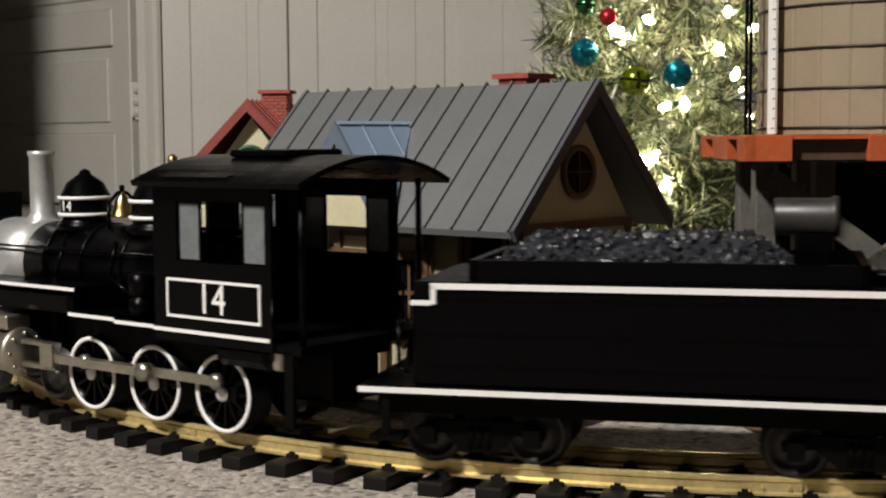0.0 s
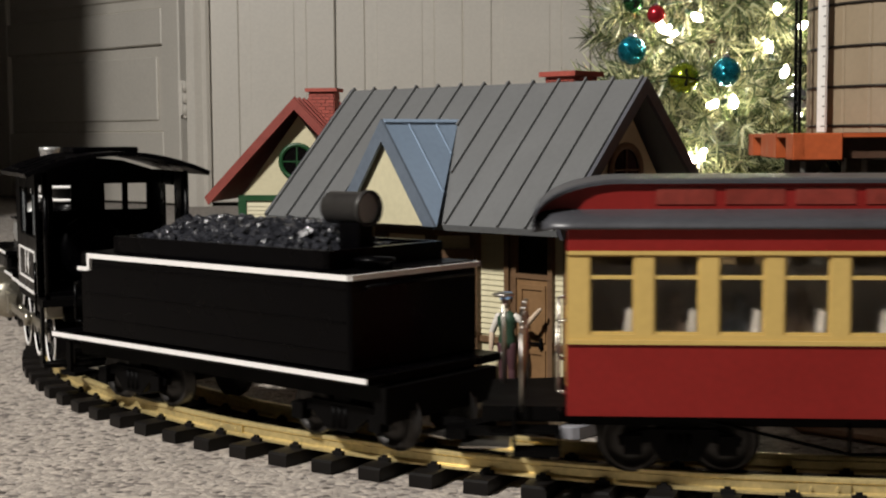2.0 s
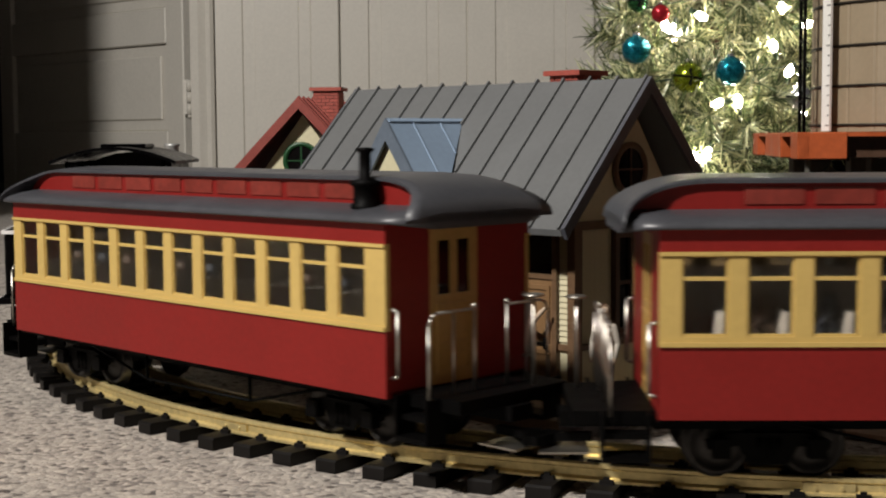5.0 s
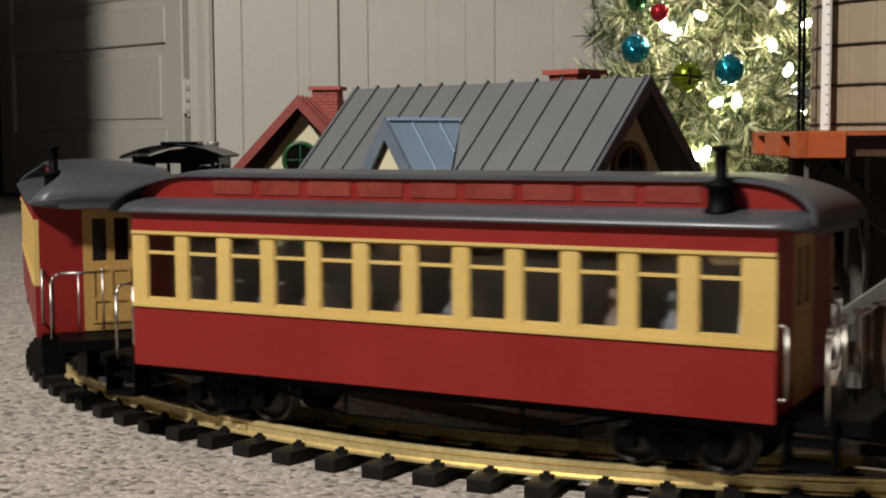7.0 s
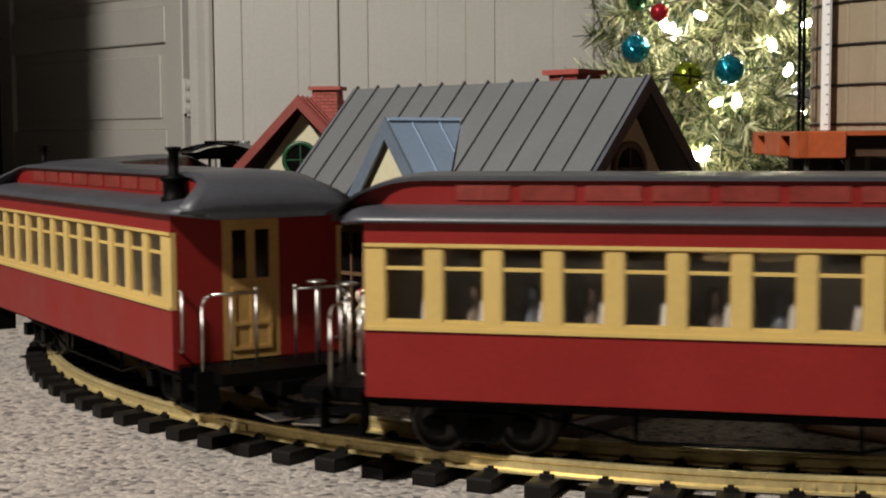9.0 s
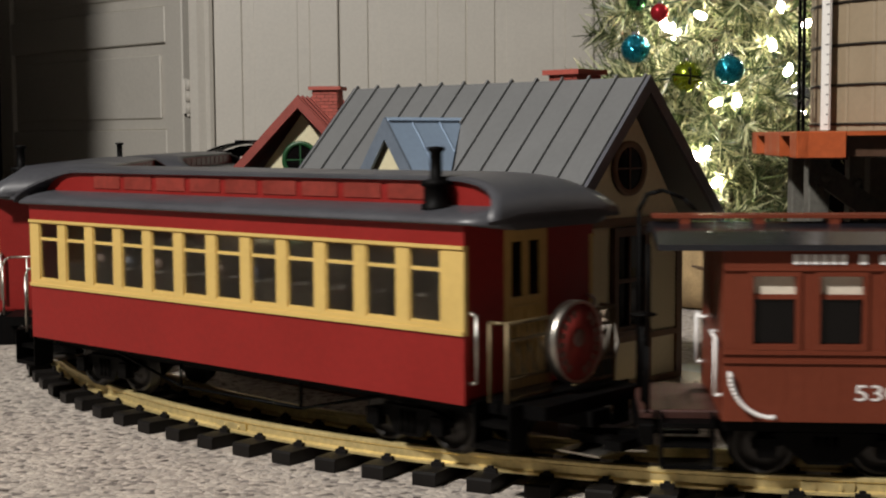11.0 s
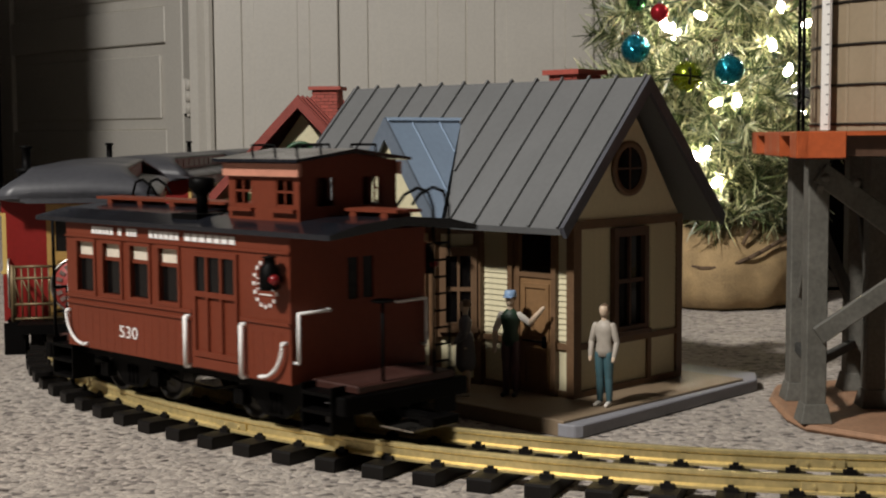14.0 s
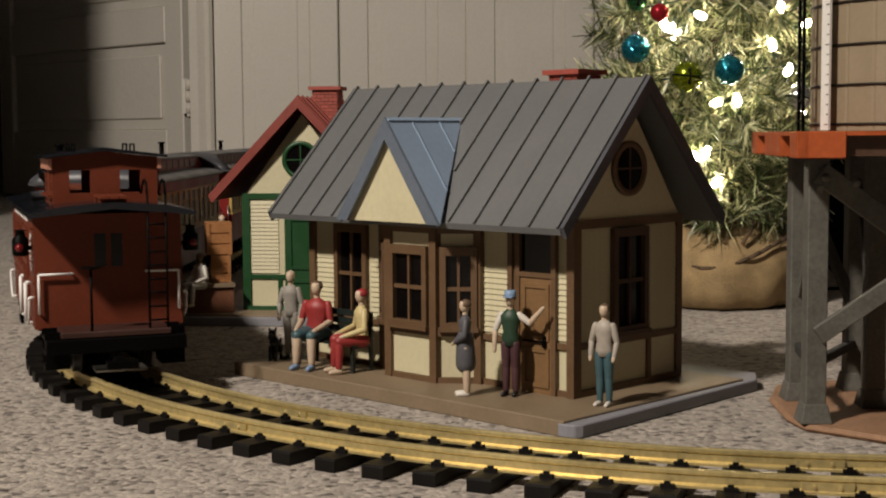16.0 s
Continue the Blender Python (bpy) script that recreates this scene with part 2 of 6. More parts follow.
def room():
    # the stub wall at y 2.0 is added unseen, to shade the open door
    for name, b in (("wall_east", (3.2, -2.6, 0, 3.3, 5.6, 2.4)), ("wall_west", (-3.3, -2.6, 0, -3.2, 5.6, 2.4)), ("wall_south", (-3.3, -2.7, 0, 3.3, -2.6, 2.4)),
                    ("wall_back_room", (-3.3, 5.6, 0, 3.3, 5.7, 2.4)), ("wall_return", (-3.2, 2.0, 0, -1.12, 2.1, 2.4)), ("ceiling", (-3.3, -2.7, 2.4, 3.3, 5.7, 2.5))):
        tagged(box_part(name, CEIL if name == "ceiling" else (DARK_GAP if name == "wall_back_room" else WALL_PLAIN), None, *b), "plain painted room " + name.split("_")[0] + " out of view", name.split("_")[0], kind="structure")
    bm = B()
    box(bm, -3.2, WALL_Y, 0, -1.62, WALL_Y + 0.11, 2.4)
    box(bm, -0.64, WALL_Y, 0, -0.60, WALL_Y + 0.11, 2.4)
    box(bm, -0.60, WALL_Y + 0.055, 0, 3.2, WALL_Y + 0.11, 2.4)
    box(bm, 0.75, WALL_Y, 0, 3.2, WALL_Y + 0.054, 2.4)
    box(bm, -1.62, WALL_Y, 2.05, -0.64, WALL_Y + 0.11, 2.4)
    tagged(part("wall_north", bm, WALL_PLAIN), "plain painted wall behind the layout", "wall", kind="structure")
    # casing beside the open door
    bm = B()
    prism(bm, [(-0.652, WALL_Y), (-0.652, WALL_Y - 0.014), (-0.630, WALL_Y - 0.020), (-0.612, WALL_Y - 0.012), (-0.600, WALL_Y - 0.016), (-0.592, WALL_Y - 0.010), (-0.592, WALL_Y)], 0, 2.1, "z")
    tagged(part("door_casing", bm, WALL_WHITE), "white painted moulded door casing", "door casing", kind="structure")
    # open door, hinged at the casing, and the folding closet doors
    leaf("door_1", Matrix.Translation((-0.676, WALL_Y + 0.014, 0.008)) @ pose(0, 0, 0, 0, 0, -43) @ pose(-0.93, 0, 0), 0.93, 2.02, [(0.19, 0.42), (0.515, 1.1), (1.22, 1.88)], "white panelled door standing open into a dark room", 0.012)
    for i, x in enumerate((-0.5925, -0.2652, 0.0640, 0.3975)):
        leaf("door_%d" % (i + 2), pose(x, WALL_Y + 0.004, 0.012), (0.3240, 0.3292, 0.3308, 0.330)[i], 2.02, [(0.105, 0.95), (1.07, 1.90)], "white panelled folding closet door, closed")
    for i, z in enumerate((0.285, 1.05, 1.80)):
        bm = B()
        for k in range(3):
            rod(bm, (-0.658, WALL_Y - 0.006, z - 0.045 + 0.030 * k), (-0.658, WALL_Y - 0.006, z - 0.045 + 0.030 * k + 0.028), 0.0075, 10)
        ball(bm, (-0.658, WALL_Y - 0.006, z - 0.049), 0.006, 8)
        box(bm, -0.676, WALL_Y + 0.000, z - 0.045, -0.660, WALL_Y + 0.003, z + 0.045)
        tagged(part("hinge", bm, WALL_WHITE), "painted steel door hinge on the casing", "hinge", "hinges of the open door")


room()
# ---- railway ----
CX, CY, RAD = 0.298, 1.2543, 0.610


STRAIGHT = 1.2


def turned(deg):
    """Degrees along the line, counted at 0.6 m a radian from the nearest point, as degrees of the half circle."""
    return -90 + (deg + 90) * 0.6 / RAD


def track_point(deg):
    """A place on the oval's middle line. 0 to -180 degrees: the near half circle; beyond -180 the way goes on, at RAD metres a radian, up the far straight and round."""
    s = -math.radians(deg) * RAD
    half, total = math.pi * RAD, 2 * (math.pi * RAD + STRAIGHT)
    s %= total
    if s <= half:
        a = -s / RAD
        return Vector((CX + RAD * math.cos(a), CY + RAD * math.sin(a), 0))
    s -= half
    if s <= STRAIGHT:
        return Vector((CX - RAD, CY + s, 0))
    s -= STRAIGHT
    if s <= half:
        a = math.pi - s / RAD
        return Vector((CX + RAD * math.cos(a), CY + STRAIGHT + RAD * math.sin(a), 0))
    s -= half
    return Vector((CX + RAD, CY + STRAIGHT - s, 0))


def ring(bm, side, profile, n=330):
    """A profile of (sideways offset, height) swept round the oval; side: its distance outside the middle line."""
    rings = []
    total = 360 + 2 * math.degrees(STRAIGHT / RAD)
    for i in range(n):
        d = -total * i / n
        c, e = track_point(d), track_point(d - 0.01)
        t = (e - c).normalized()
        out = Vector((-t.y, t.x, 0))
        rings.append([bm.verts.new(c + out * (side + p) + Vector((0, 0, z))) for p, z in profile])
    k = len(profile)
    for i in range(n):
        for j in range(k):
            bm.faces.new((rings[i][j], rings[(i + 1) % n][j], rings[(i + 1) % n][(j + 1) % k], rings[i][(j + 1) % k]))


def across(deg):
    """The pose at a place on the line, local x outwards."""
    c, e = track_point(deg), track_point(deg - 0.01)
    t = (e - c).normalized()
    return pose(c.x, c.y, 0, 0, 0, math.degrees(math.atan2(t.x, -t.y)))


def railway():
    track = thing("railway_track", pose(0, 0, 0), "oval of brass-railed model track with black plastic ties on carpet", "railway track")
    prof = [(-0.0035, 0.0100), (0.0035, 0.0100), (0.0035, 0.0112), (0.0010, 0.0122), (0.0010, 0.0158), (0.0020, 0.0166), (0.0020, 0.0182), (0.0014, 0.0186),
            (-0.0014, 0.0186), (-0.0020, 0.0182), (-0.0020, 0.0166), (-0.0010, 0.0158), (-0.0010, 0.0122), (-0.0035, 0.0112)]
    for s in (-1, 1):
        bm = B()
        ring(bm, s * 0.0232, prof)
        part("rail", bm, BRASS, track, "worn brass rail")
    bm = B()
    prism(bm, [(-0.0425, 0.0), (0.0425, 0.0), (0.0425, 0.0088), (0.0412, 0.0098), (-0.0412, 0.0098), (-0.0425, 0.0088)], -0.0066, 0.0066, "y")
    for s in (-1, 1):
        for q in (-1, 1):
            x = s * 0.0232 + q * 0.0044
            box(bm, x - 0.0012, -0.0034, 0.0096, x + 0.0012, 0.0034, 0.0118)
            box(bm, x - 0.0007, -0.0015, 0.0116, x + 0.0009, 0.0015, 0.0132)
    tie = mesh_of("tie", bm, TIE_BLACK)
    ties = round(2 * (math.pi * RAD + STRAIGHT) / (0.6 * math.radians(2.72727)))
    for i in range(ties):
        share("tie", tie, track, across(turned(-99.6 - i * 2.72727)))
    joint = B()
    box(joint, -0.0022, -0.012, 0.0118, 0.0022, 0.012, 0.0158)
    for y in (-0.006, 0.006):
        rod(joint, (-0.0032, y, 0.0137), (0.0032, y, 0.0137), 0.0009, 6)
    me = mesh_of("rail_joiner", joint, BRASS)
    for i in range(19):
        for s in (-1, 1):
            share("rail_joiner", me, track, across(turned(-101 - i * 31)) @ pose(s * 0.0232, 0, 0))


railway()
# ---- station buildings ----
def gable_roof(root, x0, x1, ye0, ye1, ze, zr, mat, edge, seams, cover):
    """Two slabs that meet at the ridge, with standing seams and darker barge boards."""
    yr, t = (ye0 + ye1) / 2, 0.004
    for s, ye in ((-1, ye0), (1, ye1)):
        d = Vector((0, yr - ye, zr - ze)).normalized()
        n = Vector((0, -d.z, d.y)) if s < 0 else Vector((0, d.z, -d.y)) * 1
        if n.z < 0:
            n = -n
        bm = B()
        prism(bm, [(ye, ze), (yr, zr), (yr, zr - t * 1.3), (ye - s * 0.0 + d.y * 0.002, ze - t)], x0, x1, "x")
        slope = part("roof_slope", bm, mat, root)
        for i in range(seams):
            bm = B()
            x = x0 + 0.0008 + (x1 - x0 - 0.0022) * i / (seams - 1)
            f = max(0.0, 1 - abs(x - cover[0]) / cover[1]) * cover[2] if s < 0 else 0.0
            ya, za = ye + (yr - ye) * f, ze + (zr - ze) * f
            prism(bm, [(ya, za), (ya + n.y * 0.0019, za + n.z * 0.0019), (yr + n.y * 0.0, zr + 0.0026), (yr, zr)], x - 0.0008, x + 0.0008, "x")
            part("seam", bm, mat, slope)
        for xe in (x0, x1):
            bm = B()
            out = 0.003 if xe == x1 else -0.003
            prism(bm, [(ye, ze + 0.001), (yr, zr + 0.001), (yr, zr - 0.010), (ye + d.y * 0.005, ze - 0.006)], min(xe, xe + out), max(xe, xe + out), "x")
            part("barge_board", bm, edge, root)


def window(parent, m, w, h, mat, glassy, rows=2, cols=2):
    """A sash window in the plane of local x, z, facing local -y, with frame, bars and a recessed pane."""
    bm = B()
    t = 0.0042
    cells = []
    for i in range(cols):
        for j in range(rows):
            xa, xb = -w / 2 + w * i / cols + (0.0009 if i else 0), -w / 2 + w * (i + 1) / cols - (0.0009 if i < cols - 1 else 0)
            za, zb = t + (h - 2 * t) * j / rows + (0.0013 if j else 0), t + (h - 2 * t) * (j + 1) / rows - (0.0013 if j < rows - 1 else 0)
            cells.append((xa, za, xb, zb))
    pierced(bm, -w / 2, w / 2, t, h - t, -0.0016, 0.0012, cells, m)
    pierced(bm, -w / 2 - t, w / 2 + t, 0, h + t * 0.4, -0.0032, 0.002, [(-w / 2, t, w / 2, h - t)], m)
    box(bm, -w / 2 - t - 0.001, -0.0047, -0.002, w / 2 + t + 0.001, 0.0018, 0.0010, m)
    f = part("window", bm, mat, parent)
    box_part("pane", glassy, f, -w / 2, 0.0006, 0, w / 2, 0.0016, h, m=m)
    return f


def depot(name, m, label, colours, seams, with_dormer=True, gable_door=False, chimney_top=0.0040):
    """A station of cream clapboard with a steep gabled roof, bay window with a dormer, doors, platform. Front towards local -y, gable end at x = 0."""
    roof, dormer, edge, trim, door, base, clap = colours
    L, W, ZP, ZF = 0.2532, 0.1131, 0.0098, 0.1236
    ZE, ZR, EO, OO = 0.1208, 0.2154, 0.0327, 0.0144
    YR = W / 2
    root = thing(name, SITE @ m, label, "station building", "station buildings")
    # platform: grey slab and a brown deck on it
    bm = B()
    prism(bm, [(-L - 0.022, -0.0560), (0.034, -0.0560), (0.036, -0.0605), (0.043, -0.0605), (0.0475, -0.0585), (0.0500, -0.054), (0.0440, 0.146), (0.030, 0.168), (-L - 0.030, 0.172)], 0, 0.0082, "z")
    part("platform_slab", bm, SLAB_GREY, root, "grey plastic platform slab", 0.0008)
    box_part("platform_deck", base, root, -L - 0.0265, -0.0598, 0.0, 0.0400, 0.135, ZP, bevel=0.0006)
    # walls with clapboards
    bm = B()
    box(bm, -L, 0, ZP, 0, W, ZF)
    prism(bm, [(0.0, ZF), (W, ZF), (YR, ZF + (W / 2) * (ZR - ZE) / (W / 2 + EO) + 0.016)], -L, 0, "x")
    body = part("wall", bm, clap, root)
    h = 0.0037
    boards = []
    for a, b in ((-L, -0.231), (-0.191, -0.175), (-0.079, -0.054), (-0.0127, 0.0)):
        bm = B()
        prism(bm, [(0, 0), (-0.0012, 0), (-0.0003, h), (0, h)], a, b, "x")
        boards.append(mesh_of("clapboard", bm, clap))
    for a, b in ((0.004, 0.032), (0.080, W - 0.004)):
        bm = B()
        prism(bm, [(0, 0), (0.0012, 0), (0.0003, h), (0, h)], a, b, "y")
        boards.append(mesh_of("clapboard", bm, clap))
    for k in range(19):
        for me in boards:
            share("clapboard", me, body, pose(0, 0, 0.0460 + h * k))
    # corner posts, belt rails, frieze
    for x, y in ((0, 0), (0, W), (-L, 0), (-L, W)):
        box_part("corner_post", trim, root, x - 0.0038, y - 0.0038 if y == 0 else y - 0.004, ZP, x + 0.0022, y + 0.004 if y == 0 else y + 0.0022, ZF)
    for z0, z1 in ((ZP, ZP + 0.004), (0.0405, 0.0445), (0.1180, 0.1236)):
        bm = B()
        box(bm, -L, -0.0021, z0, 0, 0, z1)
        part("belt_rail", bm, trim, root)
        bm = B()
        box(bm, 0, 0, z0, 0.0021, W, z1)
        part("belt_rail", bm, trim, root)
    for y in (0.033, 0.078):
        box_part("post", trim, root, 0, y - 0.002, ZP, 0.0019, y + 0.002, 0.042)
    # gable: window, round light
    if gable_door:
        gd = box_part("door", door, root, 0, YR - 0.018, ZP, 0.003, YR + 0.018, 0.118)
        for z0, z1 in ((0.018, 0.040), (0.050, 0.100), (0.104, 0.115)):
            bm = B()
            pierced(bm, YR - 0.014, YR + 0.014, z0, z1, -0.0045, -0.0028, [(YR - 0.011, z0 + 0.003, YR + 0.011, z1 - 0.003)], Matrix(((0, -1, 0), (1, 0, 0), (0, 0, 1))).to_4x4())
            part("door_panel", bm, door, gd)
    else:
        window(root, pose(0.001, YR - 0.0015, 0.0475, 0, 0, 90), 0.0290, 0.068, DARK_BROWN, DARK_INDOORS)
    bm = B()
    rm = pose(0, YR - 0.0015, 0.1558, 0, 90, 0)
    lathe(bm, [(0.0182, 0), (0.0182, 0.0026), (0.0142, 0.0026), (0.0142, 0)], 28, rm)
    rl = part("round_window", bm, trim, root)
    bm = B()
    lathe(bm, [(0.0143, 0.0), (0.0143, 0.0012)], 28, rm)
    part("pane", bm, DARK_INDOORS, rl)
    bm = B()
    box(bm, 0.0012, YR - 0.0021, 0.1420, 0.0022, YR - 0.0009, 0.1696)
    box(bm, 0.0012, YR - 0.0155, 0.1552, 0.0022, YR + 0.0125, 0.1564)
    part("glazing_bar", bm, DARK_BROWN if trim == BROWN else trim, rl)
    # front: bay window, windows, door
    bx0, bx1, bd, bw = -0.1757, -0.0798, 0.020, 0.0257
    bm = B()
    prism(bm, [(bx0, 0), (bx0 + bw, -bd), (bx1 - bw, -bd), (bx1, 0)], ZP, 0.118, "z")
    bay = part("bay", bm, clap, root)
    for z0, z1 in ((ZP, ZP + 0.004), (0.0420, 0.0462), (0.112, 0.1178)):
        bm = B()
        k = 0.0020
        prism(bm, [(bx0 - k, 0), (bx0 + bw - k, -bd - k), (bx1 - bw + k, -bd - k), (bx1 + k, 0)], z0, z1, "z")
        part("bay_rail", bm, trim, bay)
    for x, y in ((bx0 + bw, -bd), (bx1 - bw, -bd), (bx0 + 0.001, -0.002), (bx1 - 0.001, -0.002)):
        box_part("bay_post", trim, bay, x - 0.0032, y - 0.003, ZP, x + 0.0032, y + 0.003, 0.1176)
    bc = (bx0 + bx1) / 2
    window(bay, pose(bc, -bd - 0.0022, 0.0475), 0.0285, 0.054, trim, DARK_INDOORS)
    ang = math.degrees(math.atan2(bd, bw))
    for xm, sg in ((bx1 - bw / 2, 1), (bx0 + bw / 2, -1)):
        window(bay, pose(xm, -bd / 2, 0.0475, 0, 0, sg * ang) @ pose(0, -0.0022, 0), 0.0170, 0.054, trim, DARK_INDOORS)
    window(root, pose(-0.2110, -0.0008, 0.0415), 0.0270, 0.070, trim, DARK_INDOORS)
    mid = -0.1305
    # door with transom
    dr = box_part("door", door, root, -0.0435, -0.0030, ZP, -0.0165, 0, 0.086)
    bm = B()
    for b in ((-0.0415, 0.014, -0.0185, 0.040), (-0.0415, 0.045, -0.0185, 0.082)):
        pierced(bm, b[0], b[2], b[1], b[3], -0.0040, -0.0028, [(b[0] + 0.003, b[1] + 0.003, b[2] - 0.003, b[3] - 0.003)])
    part("door_panel", bm, door, dr)
    bm = B()
    box(bm, -0.0400, -0.0050, 0.0435, -0.0220, -0.0038, 0.0448)
    box(bm, -0.0228, -0.0055, 0.0405, -0.0205, -0.0038, 0.0480)
    part("door_latch", bm, FLAT_BLACK, dr)
    bm = B()
    pierced(bm, -0.0540, -0.0127, ZP, 0.1175, -0.0042, 0, [(-0.0500, ZP, -0.0470, 0.114), (-0.0435, ZP, -0.0165, 0.086), (-0.0435, 0.0890, -0.0165, 0.114)])
    box(bm, -0.0500, -0.0022, ZP, -0.0470, -0.0002, 0.114)
    part("door_frame", bm, trim, root)
    box_part("transom", DARK_INDOORS, root, -0.0435, -0.0012, 0.089, -0.0165, 0, 0.114)
    # roof, dormer over the bay
    sl = (ZR - ZE) / (YR + EO)
    dz = ZE + 0.0700
    dback = -EO + (dz - ZE) / sl
    half = 0.0505
    gable_roof(root, -L - OO, OO, -EO, W + EO, ZE, ZR, roof, edge, seams, (mid, half, (dz - ZE) / (ZR - ZE) if with_dormer else 0.0))
    bm = B()
    prism(bm, [(mid - half + 0.004, ZE - 0.0010), (mid + half - 0.004, ZE - 0.0010), (mid, dz - 0.006)], -EO - 0.0050, -EO - 0.0034, "y")
    part("dormer_gable", bm, clap, root) if with_dormer else bm.free()
    for s in (-1, 1) if with_dormer else ():
        bm = B()
        fe, fr = Vector((mid + s * half, -EO - 0.0080, ZE - 0.0010)), Vector((mid, -EO - 0.0080, dz))
        br = Vector((mid, dback, dz))
        nrm = (fr - fe).cross(br - fe).normalized()
        if nrm.z < 0:
            nrm = -nrm
        lo = [bm.verts.new(q - nrm * 0.0035) for q in (fe, fr, br)]
        hi = [bm.verts.new(q) for q in (fe, fr, br)]
        bm.faces.new(hi)
        bm.faces.new(lo[::-1])
        for i in range(3):
            bm.faces.new((lo[i], hi[i], hi[(i + 1) % 3], lo[(i + 1) % 3]))
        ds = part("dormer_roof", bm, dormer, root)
        for f in (0.30, 0.66):
            a = fr.lerp(br, f)
            # a seam runs down the slope until it meets the main roof
            g = fe.lerp(br, f)
            bm = B()
            bar(bm, a.lerp(g, 0.03) + nrm * 0.0002, g + nrm * 0.0002, 0.0012, 0.0009, nrm)
            part("seam", bm, dormer, ds)
        bm = B()
        d = (fe - fr).normalized()
        prism(bm, [(fe.x, fe.z), (fr.x, fr.z), (fr.x, fr.z - 0.0150), (fe.x - s * 0.0112, fe.z)], -EO - 0.0100, -EO - 0.0076, "y")
        part("barge_board", bm, DORMER_EDGE, ds)
    # chimney on the back slope
    cxm, cym = (-0.052 if chimney_top > 0.005 else -0.0575), YR + 0.014
    bm = B()
    box(bm, cxm - 0.0125, cym - 0.0125, 0.17, cxm + 0.0125, cym + 0.0125, ZR + chimney_top)
    ch = part("chimney", bm, MORTAR, root, "red brick chimney")
    z, odd = 0.1925 if chimney_top > 0.005 else 0.2060, 0
    bm = B()
    box(bm, 0, -0.0006, 0, 0.0076, 0.0006, 0.0028)
    long = mesh_of("brick", bm, BRICK_RED)
    bm = B()
    box(bm, 0, -0.0006, 0, 0.0036, 0.0006, 0.0028)
    short = mesh_of("brick", bm, BRICK_RED)
    while z < ZR + chimney_top - 0.0030:
        for f in range(4):
            m = Matrix.Translation((cxm, cym, z)) @ pose(0, 0, 0, 0, 0, 90 * f) @ pose(-0.0125, -0.0125, 0)
            for x, me in ((0.0004, long), (0.0087, long), (0.0170, long)) if not odd else ((0.0004, short), (0.0046, long), (0.0129, long), (0.0212, short)):
                share("brick", me, ch, m @ pose(x, 0, 0))
        z += 0.0034
        odd = 1 - odd
    box_part("cap", BRICK_RED, ch, cxm - 0.016, cym - 0.016, ZR + chimney_top, cxm + 0.016, cym + 0.016, ZR + chimney_top + 0.0034)
    return root


grey_depot = depot("station_building", pose(0.0838, 0.8717, 0, 0, 0, -44.48),
                   "cream clapboard model station with grey seamed roof and brown trim", (ROOF_GREY, ROOF_BLUE_SHEEN, ROOF_EDGE, BROWN, BROWN_DOOR, DECK_BROWN, CREAM), 13)
red_depot = depot("station_building", pose(-0.191, 1.338, 0, 0, 0, -98),
                  "cream clapboard model station with red roof and green trim", (ROOF_RED, ROOF_RED, ROOF_RED, GREEN, GREEN, DECK_BROWN, CREAM), 16, False, True, 0.0085)
# ---- train ----
QUARTER = Matrix(((0, -1, 0), (1, 0, 0), (0, 0, 1))).to_4x4()
# every vehicle: local x ahead, local y away from the middle of the circle, rail tops at z = RT
RT = 0.0186
TRAIN, WHEELS, RODS = [], [], []
SILVER = material("bright_nickel", (0.50, 0.47, 0.42), 0.34, metal=1.0, var=0.12)
SMOKEBOX = material("silver_smokebox_paint", (0.46, 0.46, 0.45), 0.42, metal=0.55, var=0.12)
ROD_METAL = material("oiled_steel_rods", (0.42, 0.39, 0.32), 0.35, metal=0.9, var=0.2)
BELL = material("polished_bell_brass", (0.34, 0.235, 0.10), 0.34, metal=1.0)
DULL_BRASS = material("dull_brass_railing", (0.13, 0.095, 0.048), 0.45, metal=0.5, var=0.2)
WHEEL_STEEL = material("dark_wheel_steel", (0.045, 0.042, 0.040), 0.4, metal=0.7, var=0.2)
LAMP_GREY = material("dull_grey_lamp_shell", (0.028, 0.026, 0.024), 0.45, metal=0.1, var=0.2)
COAL = material("glossy_coal", (0.020, 0.021, 0.026), 0.28, var=0.4, scale=200, bump=0.6, bump_scale=500, bump_dist=0.001)
TAN_DOOR = material("tan_end_door", (0.40, 0.24, 0.07), 0.45, var=0.12)
COACH_PANE = glass("coach_window_glass", (0.86, 0.83, 0.79), 0.30)
# opaque grey panes; the glass's pale reflection is put into the colour
CAB_PANE = material("grey_reflection_cab_glazing", (0.13, 0.14, 0.145), 0.2, var=0.15, scale=60)
BLIND = material("cream_window_blind", (0.62, 0.56, 0.46), 0.6)
FIG_DUN = material("dun_figure_paint", (0.085, 0.058, 0.042), 0.6, var=0.4, scale=90)
FIG_BLUE = material("slate_figure_paint", (0.05, 0.055, 0.065), 0.6, var=0.4, scale=90)
SEAT_GREY = material("dim_grey_seats", (0.40, 0.37, 0.33), 0.6, var=0.3)
CLERE_PANEL = material("dull_red_clerestory_panes", (0.185, 0.026, 0.018), 0.4, var=0.25)
PINK_FACIA = material("pale_pink_fascia", (0.50, 0.22, 0.15), 0.5)
SIGN_DULL = material("dull_sign_print", (0.17, 0.11, 0.095), 0.6, var=0.3, scale=120)
RED_LENS = material("red_marker_lens", (0.16, 0.006, 0.008), 0.25)
SIGN_RED = material("red_drumhead_face", (0.25, 0.032, 0.026), 0.45, var=0.25, scale=90)
